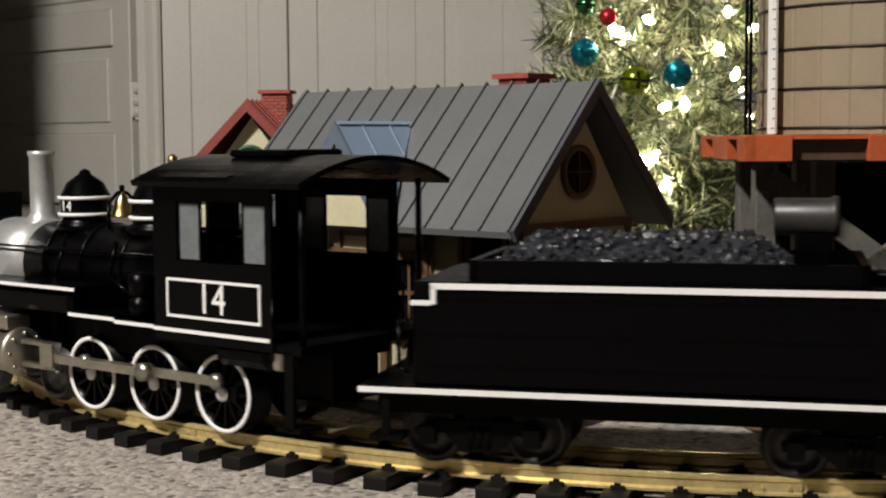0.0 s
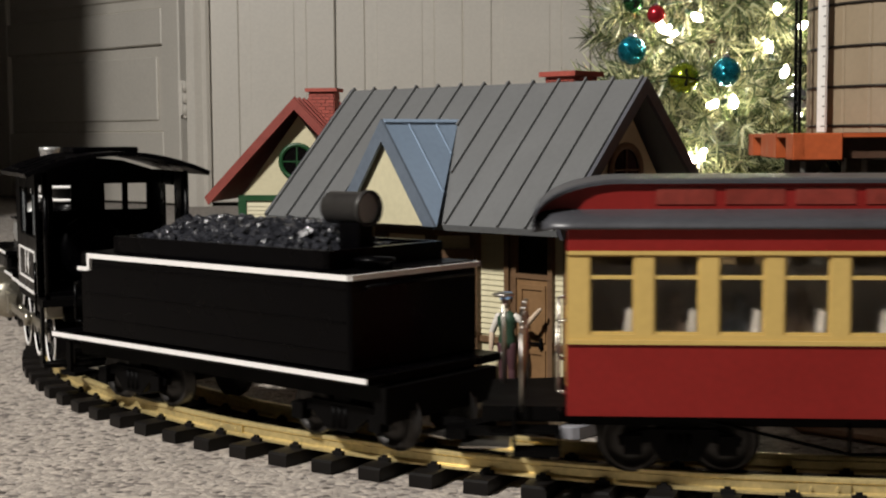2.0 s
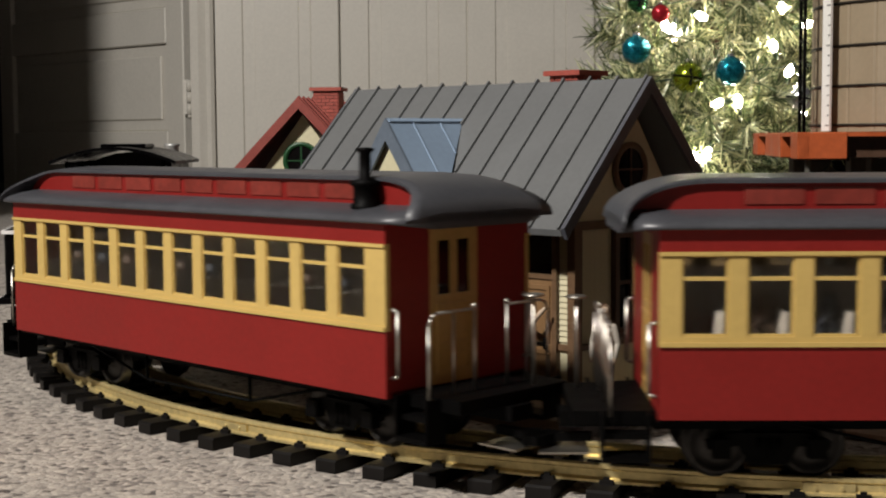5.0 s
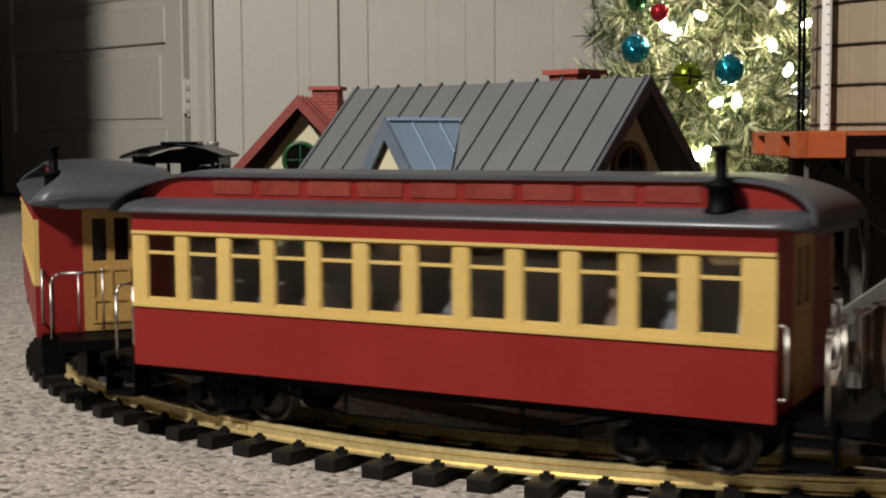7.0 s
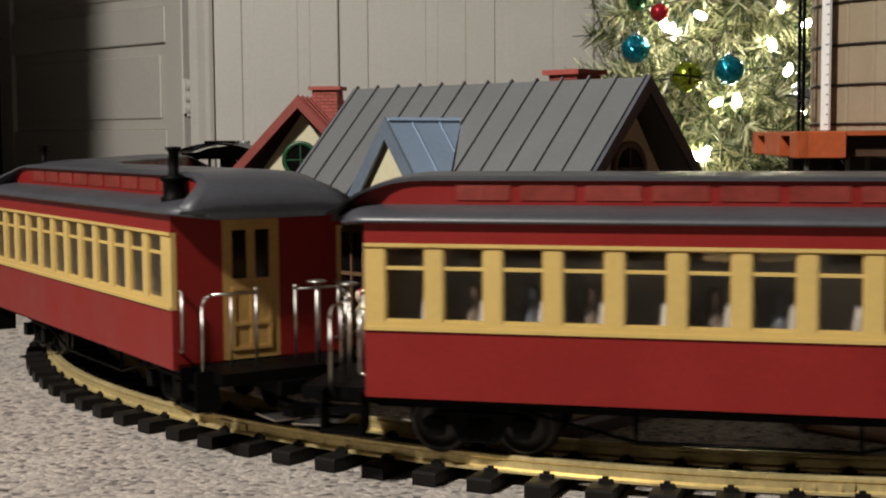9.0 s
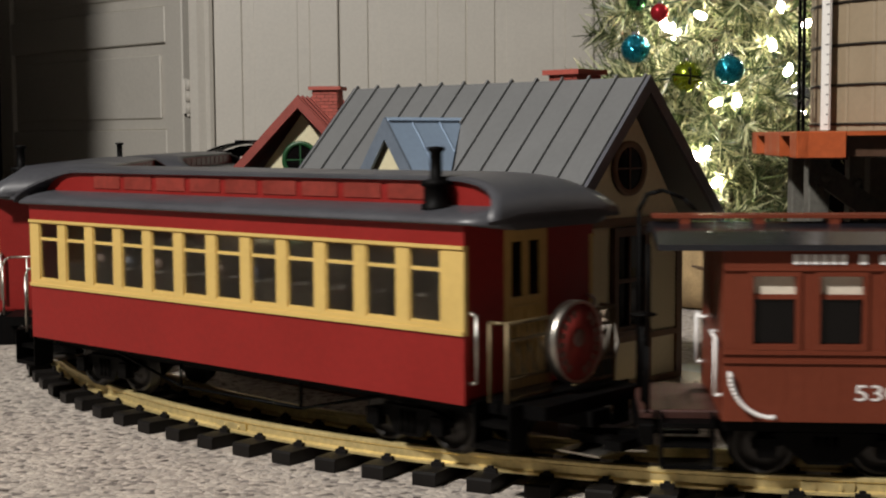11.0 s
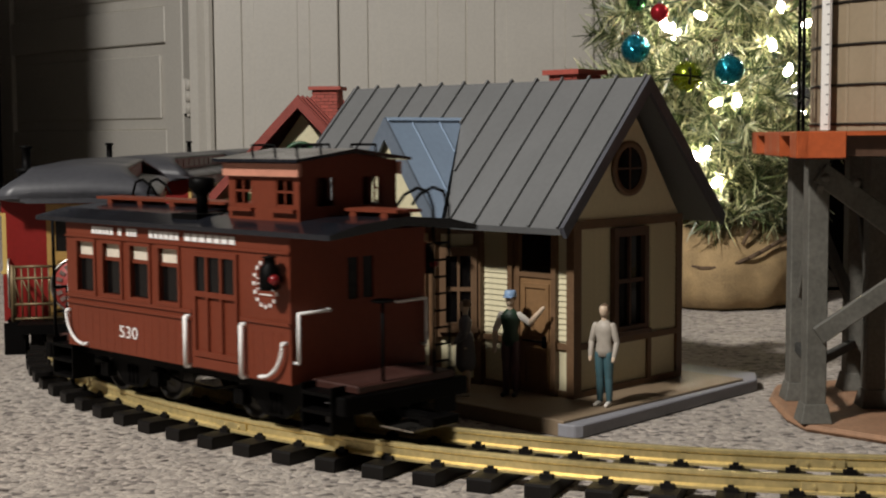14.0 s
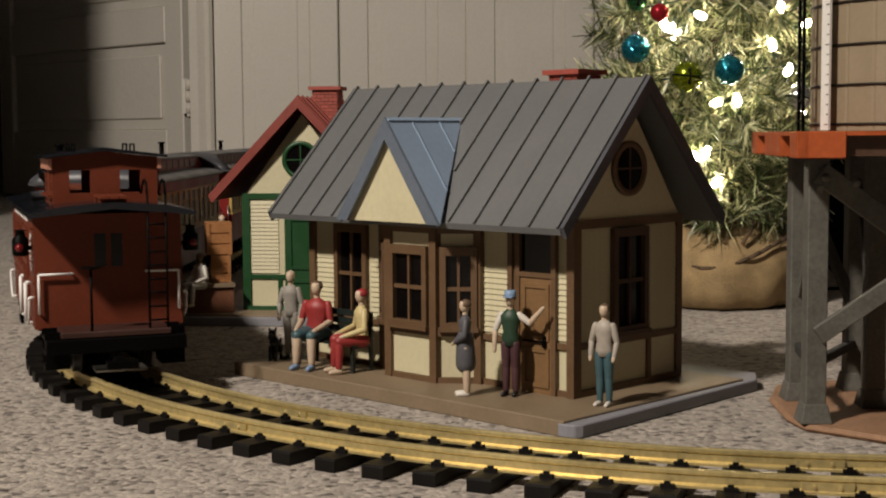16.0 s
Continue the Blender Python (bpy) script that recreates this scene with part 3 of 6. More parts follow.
# matt white base stands in for the mirror's bright reflection
REFLECT = material("whitened_lamp_mirror", (0.75, 0.75, 0.74), 0.45, metal=0.3)
LAMP_GLASS = glass("headlamp_lens", (0.95, 0.95, 0.95), 0.05)


def text_mesh(name, words, size, mat, parent, m, label=""):
    """Painted letters as thin raised meshes; they read along local x and face local +z."""
    cu = bpy.data.curves.new(name, "FONT")
    cu.body, cu.size, cu.extrude, cu.align_x, cu.align_y = words, size, 0.0001, "CENTER", "CENTER"
    cu.resolution_u = 3
    tmp = bpy.data.objects.new(name, cu)
    me = bpy.data.meshes.new_from_object(tmp)
    bpy.data.objects.remove(tmp)
    me.materials.append(mat)
    ob = new(name, me)
    ob.parent = parent
    ob.matrix_basis = m
    return tagged(ob, label)


# the frame of lettering on the side that looks away from the circle: reads from the vehicle's front to its rear
def on_side(x, y, z):
    return Matrix.Translation((x, y, z)) @ Matrix(((-1, 0, 0), (0, 0, 1), (0, 1, 0))).to_4x4()


def wheel_mesh(r, mat, rim=None, spokes=0):
    """An axle with two flanged wheels, turned round local y."""
    bm = B()
    tilt = pose(0, 0, 0, -90)
    for s in (-1, 1):
        mm = Matrix.Translation((0, s * 0.0235, 0)) @ tilt @ (Matrix.Identity(4) if s > 0 else pose(0, 0, 0, 180))
        if spokes:
            lathe(bm, [(r - 0.0035, -0.003), (r + 0.0018, -0.003), (r + 0.0018, -0.002), (r, -0.0018), (r, 0.0105), (r - 0.0035, 0.0105), (r - 0.0035, -0.003)], 36, mm)
            lathe(bm, [(0.0045, -0.002), (0.0045, 0.0110), (0.0, 0.0110)], 14, mm)
            for k in range(spokes):
                a = 2 * math.pi * k / spokes
                bar(bm, mm @ Vector((0.003 * math.cos(a), 0.003 * math.sin(a), 0.0085)), mm @ Vector(((r - 0.003) * math.cos(a), (r - 0.003) * math.sin(a), 0.0085)), 0.0018, 0.0022, (0, 1, 0))
            box(bm, -0.010, -0.004, 0.007, 0.002, 0.004, 0.0105, mm)
        else:
            lathe(bm, [(0, -0.003), (r + 0.0018, -0.003), (r + 0.0018, -0.002), (r, -0.0018), (r, 0.0025), (r - 0.002, 0.003), (r - 0.003, 0.0012), (0.004, 0.0012), (0.0035, 0.0035), (0, 0.0035)], 28, mm)
    rod(bm, (0, -0.024, 0), (0, 0.024, 0), 0.002, 8)
    return mesh_of("wheelset", bm, mat)


SMALL_WHEEL = wheel_mesh(0.0150, WHEEL_STEEL)
DRIVER = wheel_mesh(0.0222, LOCO_BLACK, spokes=12)


def wheelset(parent, me, x, z, r):
    ob = new("wheelset", me)
    ob.parent = parent
    ob.matrix_basis = pose(x, 0, z)
    WHEELS.append((ob, x, z, r))
    return ob


def truck(root, x, half=0.022, r=0.0150, y=0.033):
    """A four-wheeled truck: side frames with journal boxes and springs, a bolster, two wheelsets."""
    z = RT + r
    bm = B()
    box(bm, x - 0.006, -y, z - 0.004, x + 0.006, y, z + 0.010)
    bol = part("truck_bolster", bm, FLAT_BLACK, root)
    for s in (-1, 1):
        bm = B()
        prism(bm, [(x - half - 0.007, z + 0.003), (x - half + 0.006, z + 0.007), (x + half - 0.006, z + 0.007), (x + half + 0.007, z + 0.003), (x + half + 0.006, z - 0.001),
                   (x + half - 0.008, z + 0.001), (x + 0.009, z - 0.008), (x - 0.009, z - 0.008), (x - half + 0.008, z + 0.001), (x - half - 0.006, z - 0.001)],
              s * y - 0.0022, s * y + 0.0022, "y")
        for q in (-1, 1):
            box(bm, x + q * half - 0.0042, s * y - 0.001 if s > 0 else s * y - 0.0055, z - 0.0045, x + q * half + 0.0042, s * y + 0.0055 if s > 0 else s * y + 0.001, z + 0.0045)
        for k in (-0.0042, 0.0, 0.0042):
            rod(bm, (x + k, s * (y + 0.0015), z - 0.006), (x + k, s * (y + 0.0015), z + 0.005), 0.0018, 7)
        part("side_frame", bm, FLAT_BLACK, bol)
    for q in (-1, 1):
        wheelset(root, SMALL_WHEEL, x + q * half, z, r)


def coupler(root, x, s):
    bm = B()
    bar(bm, (x, 0, 0.0315), (x + s * 0.030, 0, 0.0315), 0.006, 0.004)
    box(bm, min(x + s * 0.024, x + s * 0.034), -0.010, 0.029, max(x + s * 0.024, x + s * 0.034), 0.010, 0.0335)
    part("coupler", bm, FLAT_BLACK, root)
    bm = B()
    box(bm, min(x + s * 0.002, x + s * 0.026), -0.0165, 0.0262, max(x + s * 0.002, x + s * 0.026), 0.0165, 0.0272)
    part("coupler_plate", bm, SILVER, root, "bright steel coupler plate")


def coach(label, tail=False):
    root = thing("passenger_coach", pose(0, 0, 0), label, "railway coach", "coaches of the train")
    X, w = 0.183, 0.0527
    # sides: red lower panel, yellow window band with real openings, red letter board
    n, pitch, x0, ww = 12, 0.02911, 0.1625, 0.0206
    for s in (-1, 1):
        y0, y1 = (w - 0.003, w) if s > 0 else (-w, -w + 0.003)
        bm = B()
        box(bm, -X, y0, 0.0502, X, y1, 0.0835)
        part("side_panel", bm, COACH_RED, root)
        bm = B()
        box(bm, -X, y0, 0.1262, X, y1, 0.1372)
        part("letter_board", bm, COACH_RED, root)
        band = B()
        pierced(band, -X, X, 0.0835, 0.1262, y0, y1, [(x0 - i * pitch - ww / 2, 0.0880, x0 - i * pitch + ww / 2, 0.1242) for i in range(n)])
        bnd = part("window_band", band, COACH_YELLOW, root, "yellow window band")
        ledge = B()
        yo = w if s > 0 else -w - 0.0012
        box(ledge, -X, yo, 0.0835, X, yo + 0.0012, 0.0855)
        box(ledge, -X, yo, 0.1245, X, yo + 0.0010, 0.1262)
        part("band_moulding", ledge, COACH_YELLOW, bnd)
        for i in range(n):
            xc = x0 - i * pitch
            fr = B()
            pierced(fr, xc - ww / 2 - 0.0003, xc + ww / 2 + 0.0003, 0.0878, 0.1244, y0 + 0.0006, y1 - 0.0008, [(xc - ww / 2 + 0.0009, 0.0892, xc + ww / 2 - 0.0009, 0.1132), (xc - ww / 2 + 0.0009, 0.1150, xc + ww / 2 - 0.0009, 0.1236)])
            f = part("window", fr, COACH_YELLOW, root)
            p = box_part("pane", COACH_PANE, f, xc - ww / 2, y0 + 0.0010, 0.0880, xc + ww / 2, y0 + 0.0016, 0.1242)
            p.visible_shadow = False
    # floor, seats and ends
    box_part("floor_pan", FLAT_BLACK, root, -X, -w + 0.003, 0.0480, X, w - 0.003, 0.0530)
    seat = B()
    prism(seat, [(-0.008, 0.053), (0.006, 0.053), (0.006, 0.070), (-0.004, 0.070), (-0.007, 0.098), (-0.0095, 0.098)], -0.014, 0.014, "y")
    me = mesh_of("seat", seat, SEAT_GREY)
    for i in range(12):
        for s in (-1, 1):
            share("seat", me, root, pose(x0 - i * pitch, s * 0.031, 0))
    for k, (i, s, mat) in enumerate(((1, 1, FIG_DUN), (2, 1, FIG_BLUE), (3, 1, FIG_DUN), (5, 1, FIG_DUN), (6, 1, FIG_BLUE), (9, 1, FIG_DUN), (10, 1, FIG_BLUE), (5, -1, FIG_DUN))):
        bm = B()
        xp, yp = x0 - i * pitch - 0.001, s * 0.033
        lathe(bm, [(0, 0.070), (0.0070, 0.071), (0.0060, 0.080), (0.0074, 0.090), (0.0030, 0.094), (0.0036, 0.097), (0.0042, 0.101), (0.0030, 0.105), (0, 0.106)], 10, Matrix.Translation((xp, yp, 0)) @ Matrix.Diagonal((0.8, 1, 1, 1)))
        part("seated_figure", bm, mat, root, "small plastic figure in a coach seat")
    box_part("aisle_partition", SEAT_GREY, root, -X + 0.003, -0.004, 0.053, X - 0.003, 0.004, 0.1150)
    for s in (-1, 1):
        xa, xb = (X - 0.003, X) if s > 0 else (-X, -X + 0.003)
        bm = B()
        for a, b in ((-w + 0.003, -0.0125), (0.0225, w - 0.003)):
            box(bm, xa, a, 0.0502, xb, b, 0.1380)
        box(bm, xa, -0.0125, 0.1320, xb, 0.0225, 0.1380)
        part("end_wall", bm, COACH_RED, root)
        xo = X if s > 0 else -X
        bm = B()
        pierced(bm, -0.0125, 0.0225, 0.0530, 0.1320, -xb, -xa, [(-0.0065, 0.0985, 0.0025, 0.1260), (0.0075, 0.0985, 0.0165, 0.1260)], QUARTER)
        xq = sorted((xo, xo + s * 0.0007))
        pierced(bm, -0.0075, 0.0175, 0.058, 0.094, -xq[1], -xq[0], [(-0.0055, 0.060, 0.0040, 0.072), (0.0060, 0.060, 0.0155, 0.072), (-0.0055, 0.074, 0.0040, 0.092), (0.0060, 0.074, 0.0155, 0.092)], QUARTER)
        d = part("end_door", bm, TAN_DOOR, root, "tan end door with two panes")
        for a, b in ((-0.0065, 0.0025), (0.0075, 0.0165)):
            box_part("pane", DARK_INDOORS, d, xa + 0.001, a, 0.0985, xb - 0.001, b, 0.1260)
        # platform, steps, railings
        pa, pb = sorted((xo, xo + s * 0.038))
        bm = B()
        prism(bm, [(pa, -0.040), (pb, -0.032) if s > 0 else (pb, -0.045), (pb, 0.032) if s > 0 else (pb, 0.045), (pa, 0.045) if s > 0 else (pa, 0.032), (pa, -0.045) if s > 0 else (pa, -0.032)][:2] +
              [(pb, 0.040), (pa, 0.040)], 0.0455, 0.0520, "z")
        part("platform", bm, FLAT_BLACK, root)
        for q in (-1, 1):
            bm = B()
            ys = sorted((q * 0.036, q * 0.050))
            xs = sorted((xo + s * 0.004, xo + s * 0.024))
            box(bm, xs[0], ys[0], 0.0300, xs[1], ys[1], 0.0325)
            box(bm, xs[0], ys[0], 0.0400, xs[1], ys[1] - (0.004 if q > 0 else 0), 0.0425)
            box(bm, xs[0] - 0.001, ys[0], 0.0300, xs[0], ys[1], 0.052)
            box(bm, xs[1], ys[0], 0.0300, xs[1] + 0.001, ys[1], 0.052)
            part("steps", bm, FLAT_BLACK, root)
            xr = xo + s * (0.019 if tail and s < 0 else 0.021)
            if tail and s < 0:
                bm = B()
                for k in range(8):
                    y = q * (0.011 + 0.0045 * k)
                    rod(bm, (xr, y, 0.052), (xr, y, 0.090), 0.0007, 6)
                for z in (0.054, 0.064, 0.082, 0.090):
                    rod(bm, (xr, q * 0.009, z), (xr, q * 0.044, z), 0.0010, 6)
                for k in range(4):
                    rod(bm, (xr, q * (0.012 + 0.009 * k), 0.064), (xr, q * (0.020 + 0.009 * k) if k < 3 else q * 0.043, 0.082), 0.0006, 5)
                rod(bm, (xr, q * 0.044, 0.052), (xr, q * 0.044, 0.091), 0.0013, 6)
                rod(bm, (xr, q * 0.044, 0.090), (xo + s * 0.010, q * 0.046, 0.090), 0.0010, 6)
                rod(bm, (xo + s * 0.010, q * 0.046, 0.052), (xo + s * 0.010, q * 0.046, 0.090), 0.0010, 6)
                part("railing", bm, DULL_BRASS, root, "dull brass ornamental railing")
            else:
                bm = B()
                tube(bm, [(xr, q * 0.044, 0.050), (xr, q * 0.044, 0.087), (xr, q * 0.042, 0.0915), (xr, q * 0.038, 0.0930), (xr, q * 0.012, 0.0930), (xr, q * 0.012, 0.052)], 0.0008, 7)
                rod(bm, (xr, q * 0.027, 0.052), (xr, q * 0.027, 0.0930), 0.0006, 7)
                ball(bm, (xr, q * 0.012, 0.0945), 0.0015, 8)
                part("railing", bm, SILVER, root, "bright nickel handrail")
            bm = B()
            tube(bm, [(xo, q * 0.0485, 0.060), (xo + s * 0.004, q * 0.0485, 0.061), (xo + s * 0.004, q * 0.0485, 0.093), (xo, q * 0.0485, 0.094)], 0.0010, 6)
            part("grab_iron", bm, SILVER, root)
        if not (tail and s < 0):
            bm = B()
            rod(bm, (xo + s * 0.032, -0.020, 0.052), (xo + s * 0.032, -0.020, 0.098), 0.0011, 7)
            lathe(bm, [(0.0045, 0), (0.0060, 0.0008), (0.0045, 0.0016)], 14, Matrix.Translation((xo + s * 0.032, -0.020, 0.097)))
            part("brake_wheel", bm, SILVER, root)
        coupler(root, xo + s * 0.026, s)
    # roof: lower deck, clerestory, upper deck with hoods at both ends
    E = 0.199
    bm = B()
    cols = []
    for x in [-E, -E + 0.004, -E + 0.010, -0.180, -0.15, 0.15, 0.180, E - 0.010, E - 0.004, E]:
        drop = 0.0 if abs(x) < 0.19 else (0.0014 if abs(x) < E else 0.003)
        nar = 0.0 if abs(x) < 0.19 else (0.002 if abs(x) < E - 0.006 else (0.009 if abs(x) < E else 0.022))
        prof = [(-0.0562 + nar, 0.1362), (-0.0566 + nar, 0.1376), (-0.0520 + nar * 0.6, 0.1402), (-0.0430, 0.1424), (-0.0300, 0.1442), (0.0300, 0.1442), (0.0430, 0.1424), (0.0520 - nar * 0.6, 0.1402), (0.0566 - nar, 0.1376), (0.0562 - nar, 0.1362)]
        cols.append([bm.verts.new((x, y, z - drop)) for y, z in prof])
    for a, b in zip(cols, cols[1:]):
        for i in range(len(a)):
            j = (i + 1) % len(a)
            f = bm.faces.new((a[i], a[j], b[j], b[i]))
            f.smooth = i != len(a) - 1
    bm.faces.new(cols[0])
    bm.faces.new(cols[-1][::-1])
    low = part("lower_roof", bm, COACH_ROOF, root, "dark grey lower roof deck")
    top = lambda x: 0.1572 if abs(x) < 0.157 else 0.1572 - 0.0195 * (1 - math.sqrt(max(0, 1 - ((abs(x) - 0.157) / 0.042) ** 2)))
    xs = [0.157 + 0.042 * math.sin(math.radians(a)) for a in range(0, 91, 10)]
    line = [-v for v in xs[::-1]] + xs
    for s in (-1, 1):
        bm = B()
        ring_ = [(x, top(x)) for x in line] + [(0.192, 0.1395), (-0.192, 0.1395)]
        prism(bm, ring_, s * 0.0312, s * 0.0296, "y")
        cl = part("clerestory_side", bm, COACH_RED, root)
        for i in range(9):
            xc = 0.128 - i * 0.032
            ys = sorted((s * 0.0312, s * 0.0318))
            box_part("clerestory_pane", CLERE_PANEL, cl, xc - 0.0135, ys[0], 0.1463, xc + 0.0135, ys[1], 0.1540)
    bm = B()
    rows = []
    for x in line:
        z = top(x)
        f = 0 if abs(x) < 0.157 else ((abs(x) - 0.157) / 0.042)
        h = 0.0338 + 0.0200 * f ** 4.0
        rows.append([bm.verts.new((x, y * h, z + 0.0022 * (1 - y * y) + 0.0004)) for y in (-1, -0.8, -0.4, 0, 0.4, 0.8, 1)] +
                    [bm.verts.new((x, y * h, z - 0.0012)) for y in (1, -1)])
    for a, b in zip(rows, rows[1:]):
        for i in range(9):
            j = (i + 1) % 9
            fc = bm.faces.new((a[i], a[j], b[j], b[i]))
            fc.smooth = i < 6
    bm.faces.new(rows[0])
    bm.faces.new(rows[-1][::-1])
    part("upper_roof", bm, COACH_ROOF, root, "dark grey upper roof with rounded ends")
    bm = B()
    lathe(bm, [(0.0075, 0.1395), (0.0075, 0.1440), (0.0062, 0.1450), (0.0062, 0.1530), (0.0078, 0.1540), (0.0078, 0.1560), (0.0030, 0.1570), (0.0030, 0.1700), (0.0045, 0.1712), (0.0045, 0.1726), (0, 0.1730)], 16, pose(-0.153, 0.038, 0))
    part("smokejack", bm, FLAT_BLACK, root)
    # underframe
    bm = B()
    for y in (-0.030, 0.030):
        box(bm, -X, y - 0.003, 0.042, X, y + 0.003, 0.048)
    box(bm, -0.225, -0.008, 0.038, 0.225, 0.008, 0.0455)
    part("underframe", bm, FLAT_BLACK, root)
    for y in (-0.036, 0.036):
        bm = B()
        tube(bm, [(0.125, y, 0.047), (0.052, y, 0.030), (-0.052, y, 0.030), (-0.125, y, 0.047)], 0.0009, 5)
        for x in (-0.052, 0.052):
            rod(bm, (x, y, 0.030), (x, y, 0.048), 0.0011, 5)
        part("truss_rod", bm, FLAT_BLACK, root)
    truck(root, 0.130)
    truck(root, -0.130)
    if tail:
        bm = B()
        sm = Matrix.Translation((-0.2090, -0.002, 0.0770)) @ pose(0, 0, 0, 0, -90)
        lathe(bm, [(0, -0.004), (0.0205, -0.004), (0.0205, 0.0018), (0.0190, 0.0018), (0.0190, 0.0008), (0, 0.0008)], 32, sm)
        sign = part("drumhead_sign", bm, SILVER, root, "round red and white drumhead sign")
        bm = B()
        lathe(bm, [(0, 0.0009), (0.0188, 0.0009), (0.0188, 0.0014), (0, 0.0014)], 32, sm)
        part("sign_face", bm, SIGN_RED, sign)
        bm = B()
        for k in range(20):
            a = math.radians(18 * k)
            if k % 10 in (0, 9):
                continue
            bar(bm, sm @ Vector((0.0130 * math.cos(a), 0.0130 * math.sin(a), 0.0017)), sm @ Vector((0.0168 * math.cos(a), 0.0168 * math.sin(a), 0.0017)), 0.0026, 0.0006, (-1, 0, 0))
        lathe(bm, [(0, 0.0014), (0.0045, 0.0014), (0.0045, 0.0020), (0, 0.0020)], 18, sm @ Matrix.Translation((0.002, 0.0, 0)))
        part("sign_print", bm, SIGN_DULL, sign, "dull brown print on the sign")
    return root


def caboose():
    root = thing("caboose", pose(0, 0, 0), "brown-red wooden-sided caboose with black roof and white grab irons", "caboose")
    F, R, w, z0, z1 = 0.111, -0.108, 0.0497, 0.0485, 0.1265
    wx = [0.0884 - 0.02945 * i for i in range(4)]
    ww = 0.0188
    for s in (-1, 1):
        y0, y1 = (w - 0.003, w) if s > 0 else (-w, -w + 0.003)
        bm = B()
        pierced(bm, R, F, z0, z1, y0, y1, [(x - ww / 2, 0.0830, x + ww / 2, 0.1150) for x in wx])
        side = part("side_wall", bm, CABOOSE_RED, root)
        yo, ym = (w, w + 0.0011) if s > 0 else (-w - 0.0011, -w)
        bm = B()
        for b in ((R, 0.0792, -0.0660, 0.0812), (-0.0220, 0.0792, F, 0.0812), (-0.0220, 0.0752, F, 0.0768), (-0.0660, 0.0495, -0.0230, 0.0550), (R, 0.1170, F, 0.1180)):
            box(bm, b[0], yo, b[1], b[2], ym, b[3])
        part("belt_moulding", bm, CABOOSE_RED, side)
        boards = B()
        for i in range(27):
            x = F - 0.004 - i * 0.0080
            if -0.066 < x < -0.022:
                continue
            ys = (w, w + 0.00012) if s > 0 else (-w - 0.00012, -w)
            box(boards, x - 0.00012, ys[0], z0, x + 0.00012, ys[1], 0.0750)
        tagged(part("board_seam", boards, CABOOSE_RED, side), kind="stuff")
        for x in wx:
            fr = B()
            t = 0.0022
            yf = (w - 0.002, w + 0.0012) if s > 0 else (-w - 0.0012, -w + 0.002)
            pierced(fr, x - ww / 2 - t, x + ww / 2 + t, 0.0814, 0.1165, yf[0], yf[1], [(x - ww / 2, 0.0838, x + ww / 2, 0.1145)])
            yg = (w - 0.0025, w - 0.0010) if s > 0 else (-w + 0.0010, -w + 0.0025)
            box(fr, x - ww / 2, yg[0], 0.1040, x + ww / 2, yg[1], 0.1062)
            f = part("window", fr, CABOOSE_RED, root)
            ya = (w - 0.0030, w - 0.0022) if s > 0 else (-w + 0.0022, -w + 0.0030)
            box_part("pane", DARK_INDOORS, f, x - ww / 2, ya[0], 0.0830, x + ww / 2, ya[1], 0.1040)
            box_part("blind", BLIND, f, x - ww / 2, ya[0], 0.1062, x + ww / 2, ya[1], 0.1150, "cream window blind")
        # baggage door
        yd = (w, w + 0.0018) if s > 0 else (-w - 0.0018, -w)
        bm = B()
        pierced(bm, -0.0650, -0.0242, 0.0558, 0.1148, yd[0], yd[1], [(a, c, b, d) for a, b in ((-0.0624, -0.0515), (-0.0495, -0.0385), (-0.0365, -0.0268)) for c, d in ((0.0590, 0.0895), (0.0925, 0.1120))])
        dr = part("side_door", bm, CABOOSE_RED, root)
        yp = (w, w + 0.0004) if s > 0 else (-w - 0.0004, -w)
        for a, b in ((-0.0365, -0.0268), (-0.0495, -0.0385), (-0.0624, -0.0515)):
            box_part("pane", DARK_INDOORS, dr, a, yp[0], 0.0925, b, yp[1], 0.1120)
        yt = s * (w + 0.0006)
        # lettering: the line's name and the herald as plain bars
        bm = B()
        for a, b, k in ((0.0810, 0.0565, 6), (0.0520, 0.0475, 1), (0.0430, 0.0315, 3), (0.0195, -0.0110, 6), (-0.0155, -0.0632, 7)):
            st = (a - b) / k
            for i in range(k):
                ys = sorted((yt, yt - s * 0.0005))
                box(bm, a - st * (i + 1) + st * 0.12, ys[0], 0.1199, a - st * i - st * 0.10, ys[1], 0.1243)
        tagged(part("lettering", bm, STRIPE_WHITE, side, "white lettering bars"), kind="stuff")
        bm = B()
        for k in range(16):
            a = 2 * math.pi * k / 16
            c = Vector((-0.0882 + 0.0098 * math.cos(a), 0, 0.1003 + 0.0120 * math.sin(a)))
            ys = sorted((yt, yt - s * 0.0005))
            box(bm, c.x - 0.0009, ys[0], c.z - 0.0010, c.x + 0.0009, ys[1], c.z + 0.0010)
        for k in range(5):
            hw = (0.0055, 0.0075, 0.0078, 0.0075, 0.0052)[k]
            ys = sorted((yt, yt - s * 0.0005))
            box(bm, -0.0882 - hw, ys[0], 0.0945 + k * 0.0028, -0.0882 + hw, ys[1], 0.0951 + k * 0.0028)
        part("herald", bm, STRIPE_WHITE, side, "round white herald")
        if s > 0:
            text_mesh("number", "530", 0.0098, STRIPE_WHITE, side, on_side(0.0430, w + 0.0004, 0.0617) @ Matrix.Diagonal((1.38, 1.05, 1, 1)))
        # white grab irons
        yg = s * (w + 0.0035)
        for pts in ([(-0.0192, 0.0494), (-0.0192, 0.0774)], [(-0.0702, 0.0491), (-0.0702, 0.0774)]):
            bm = B()
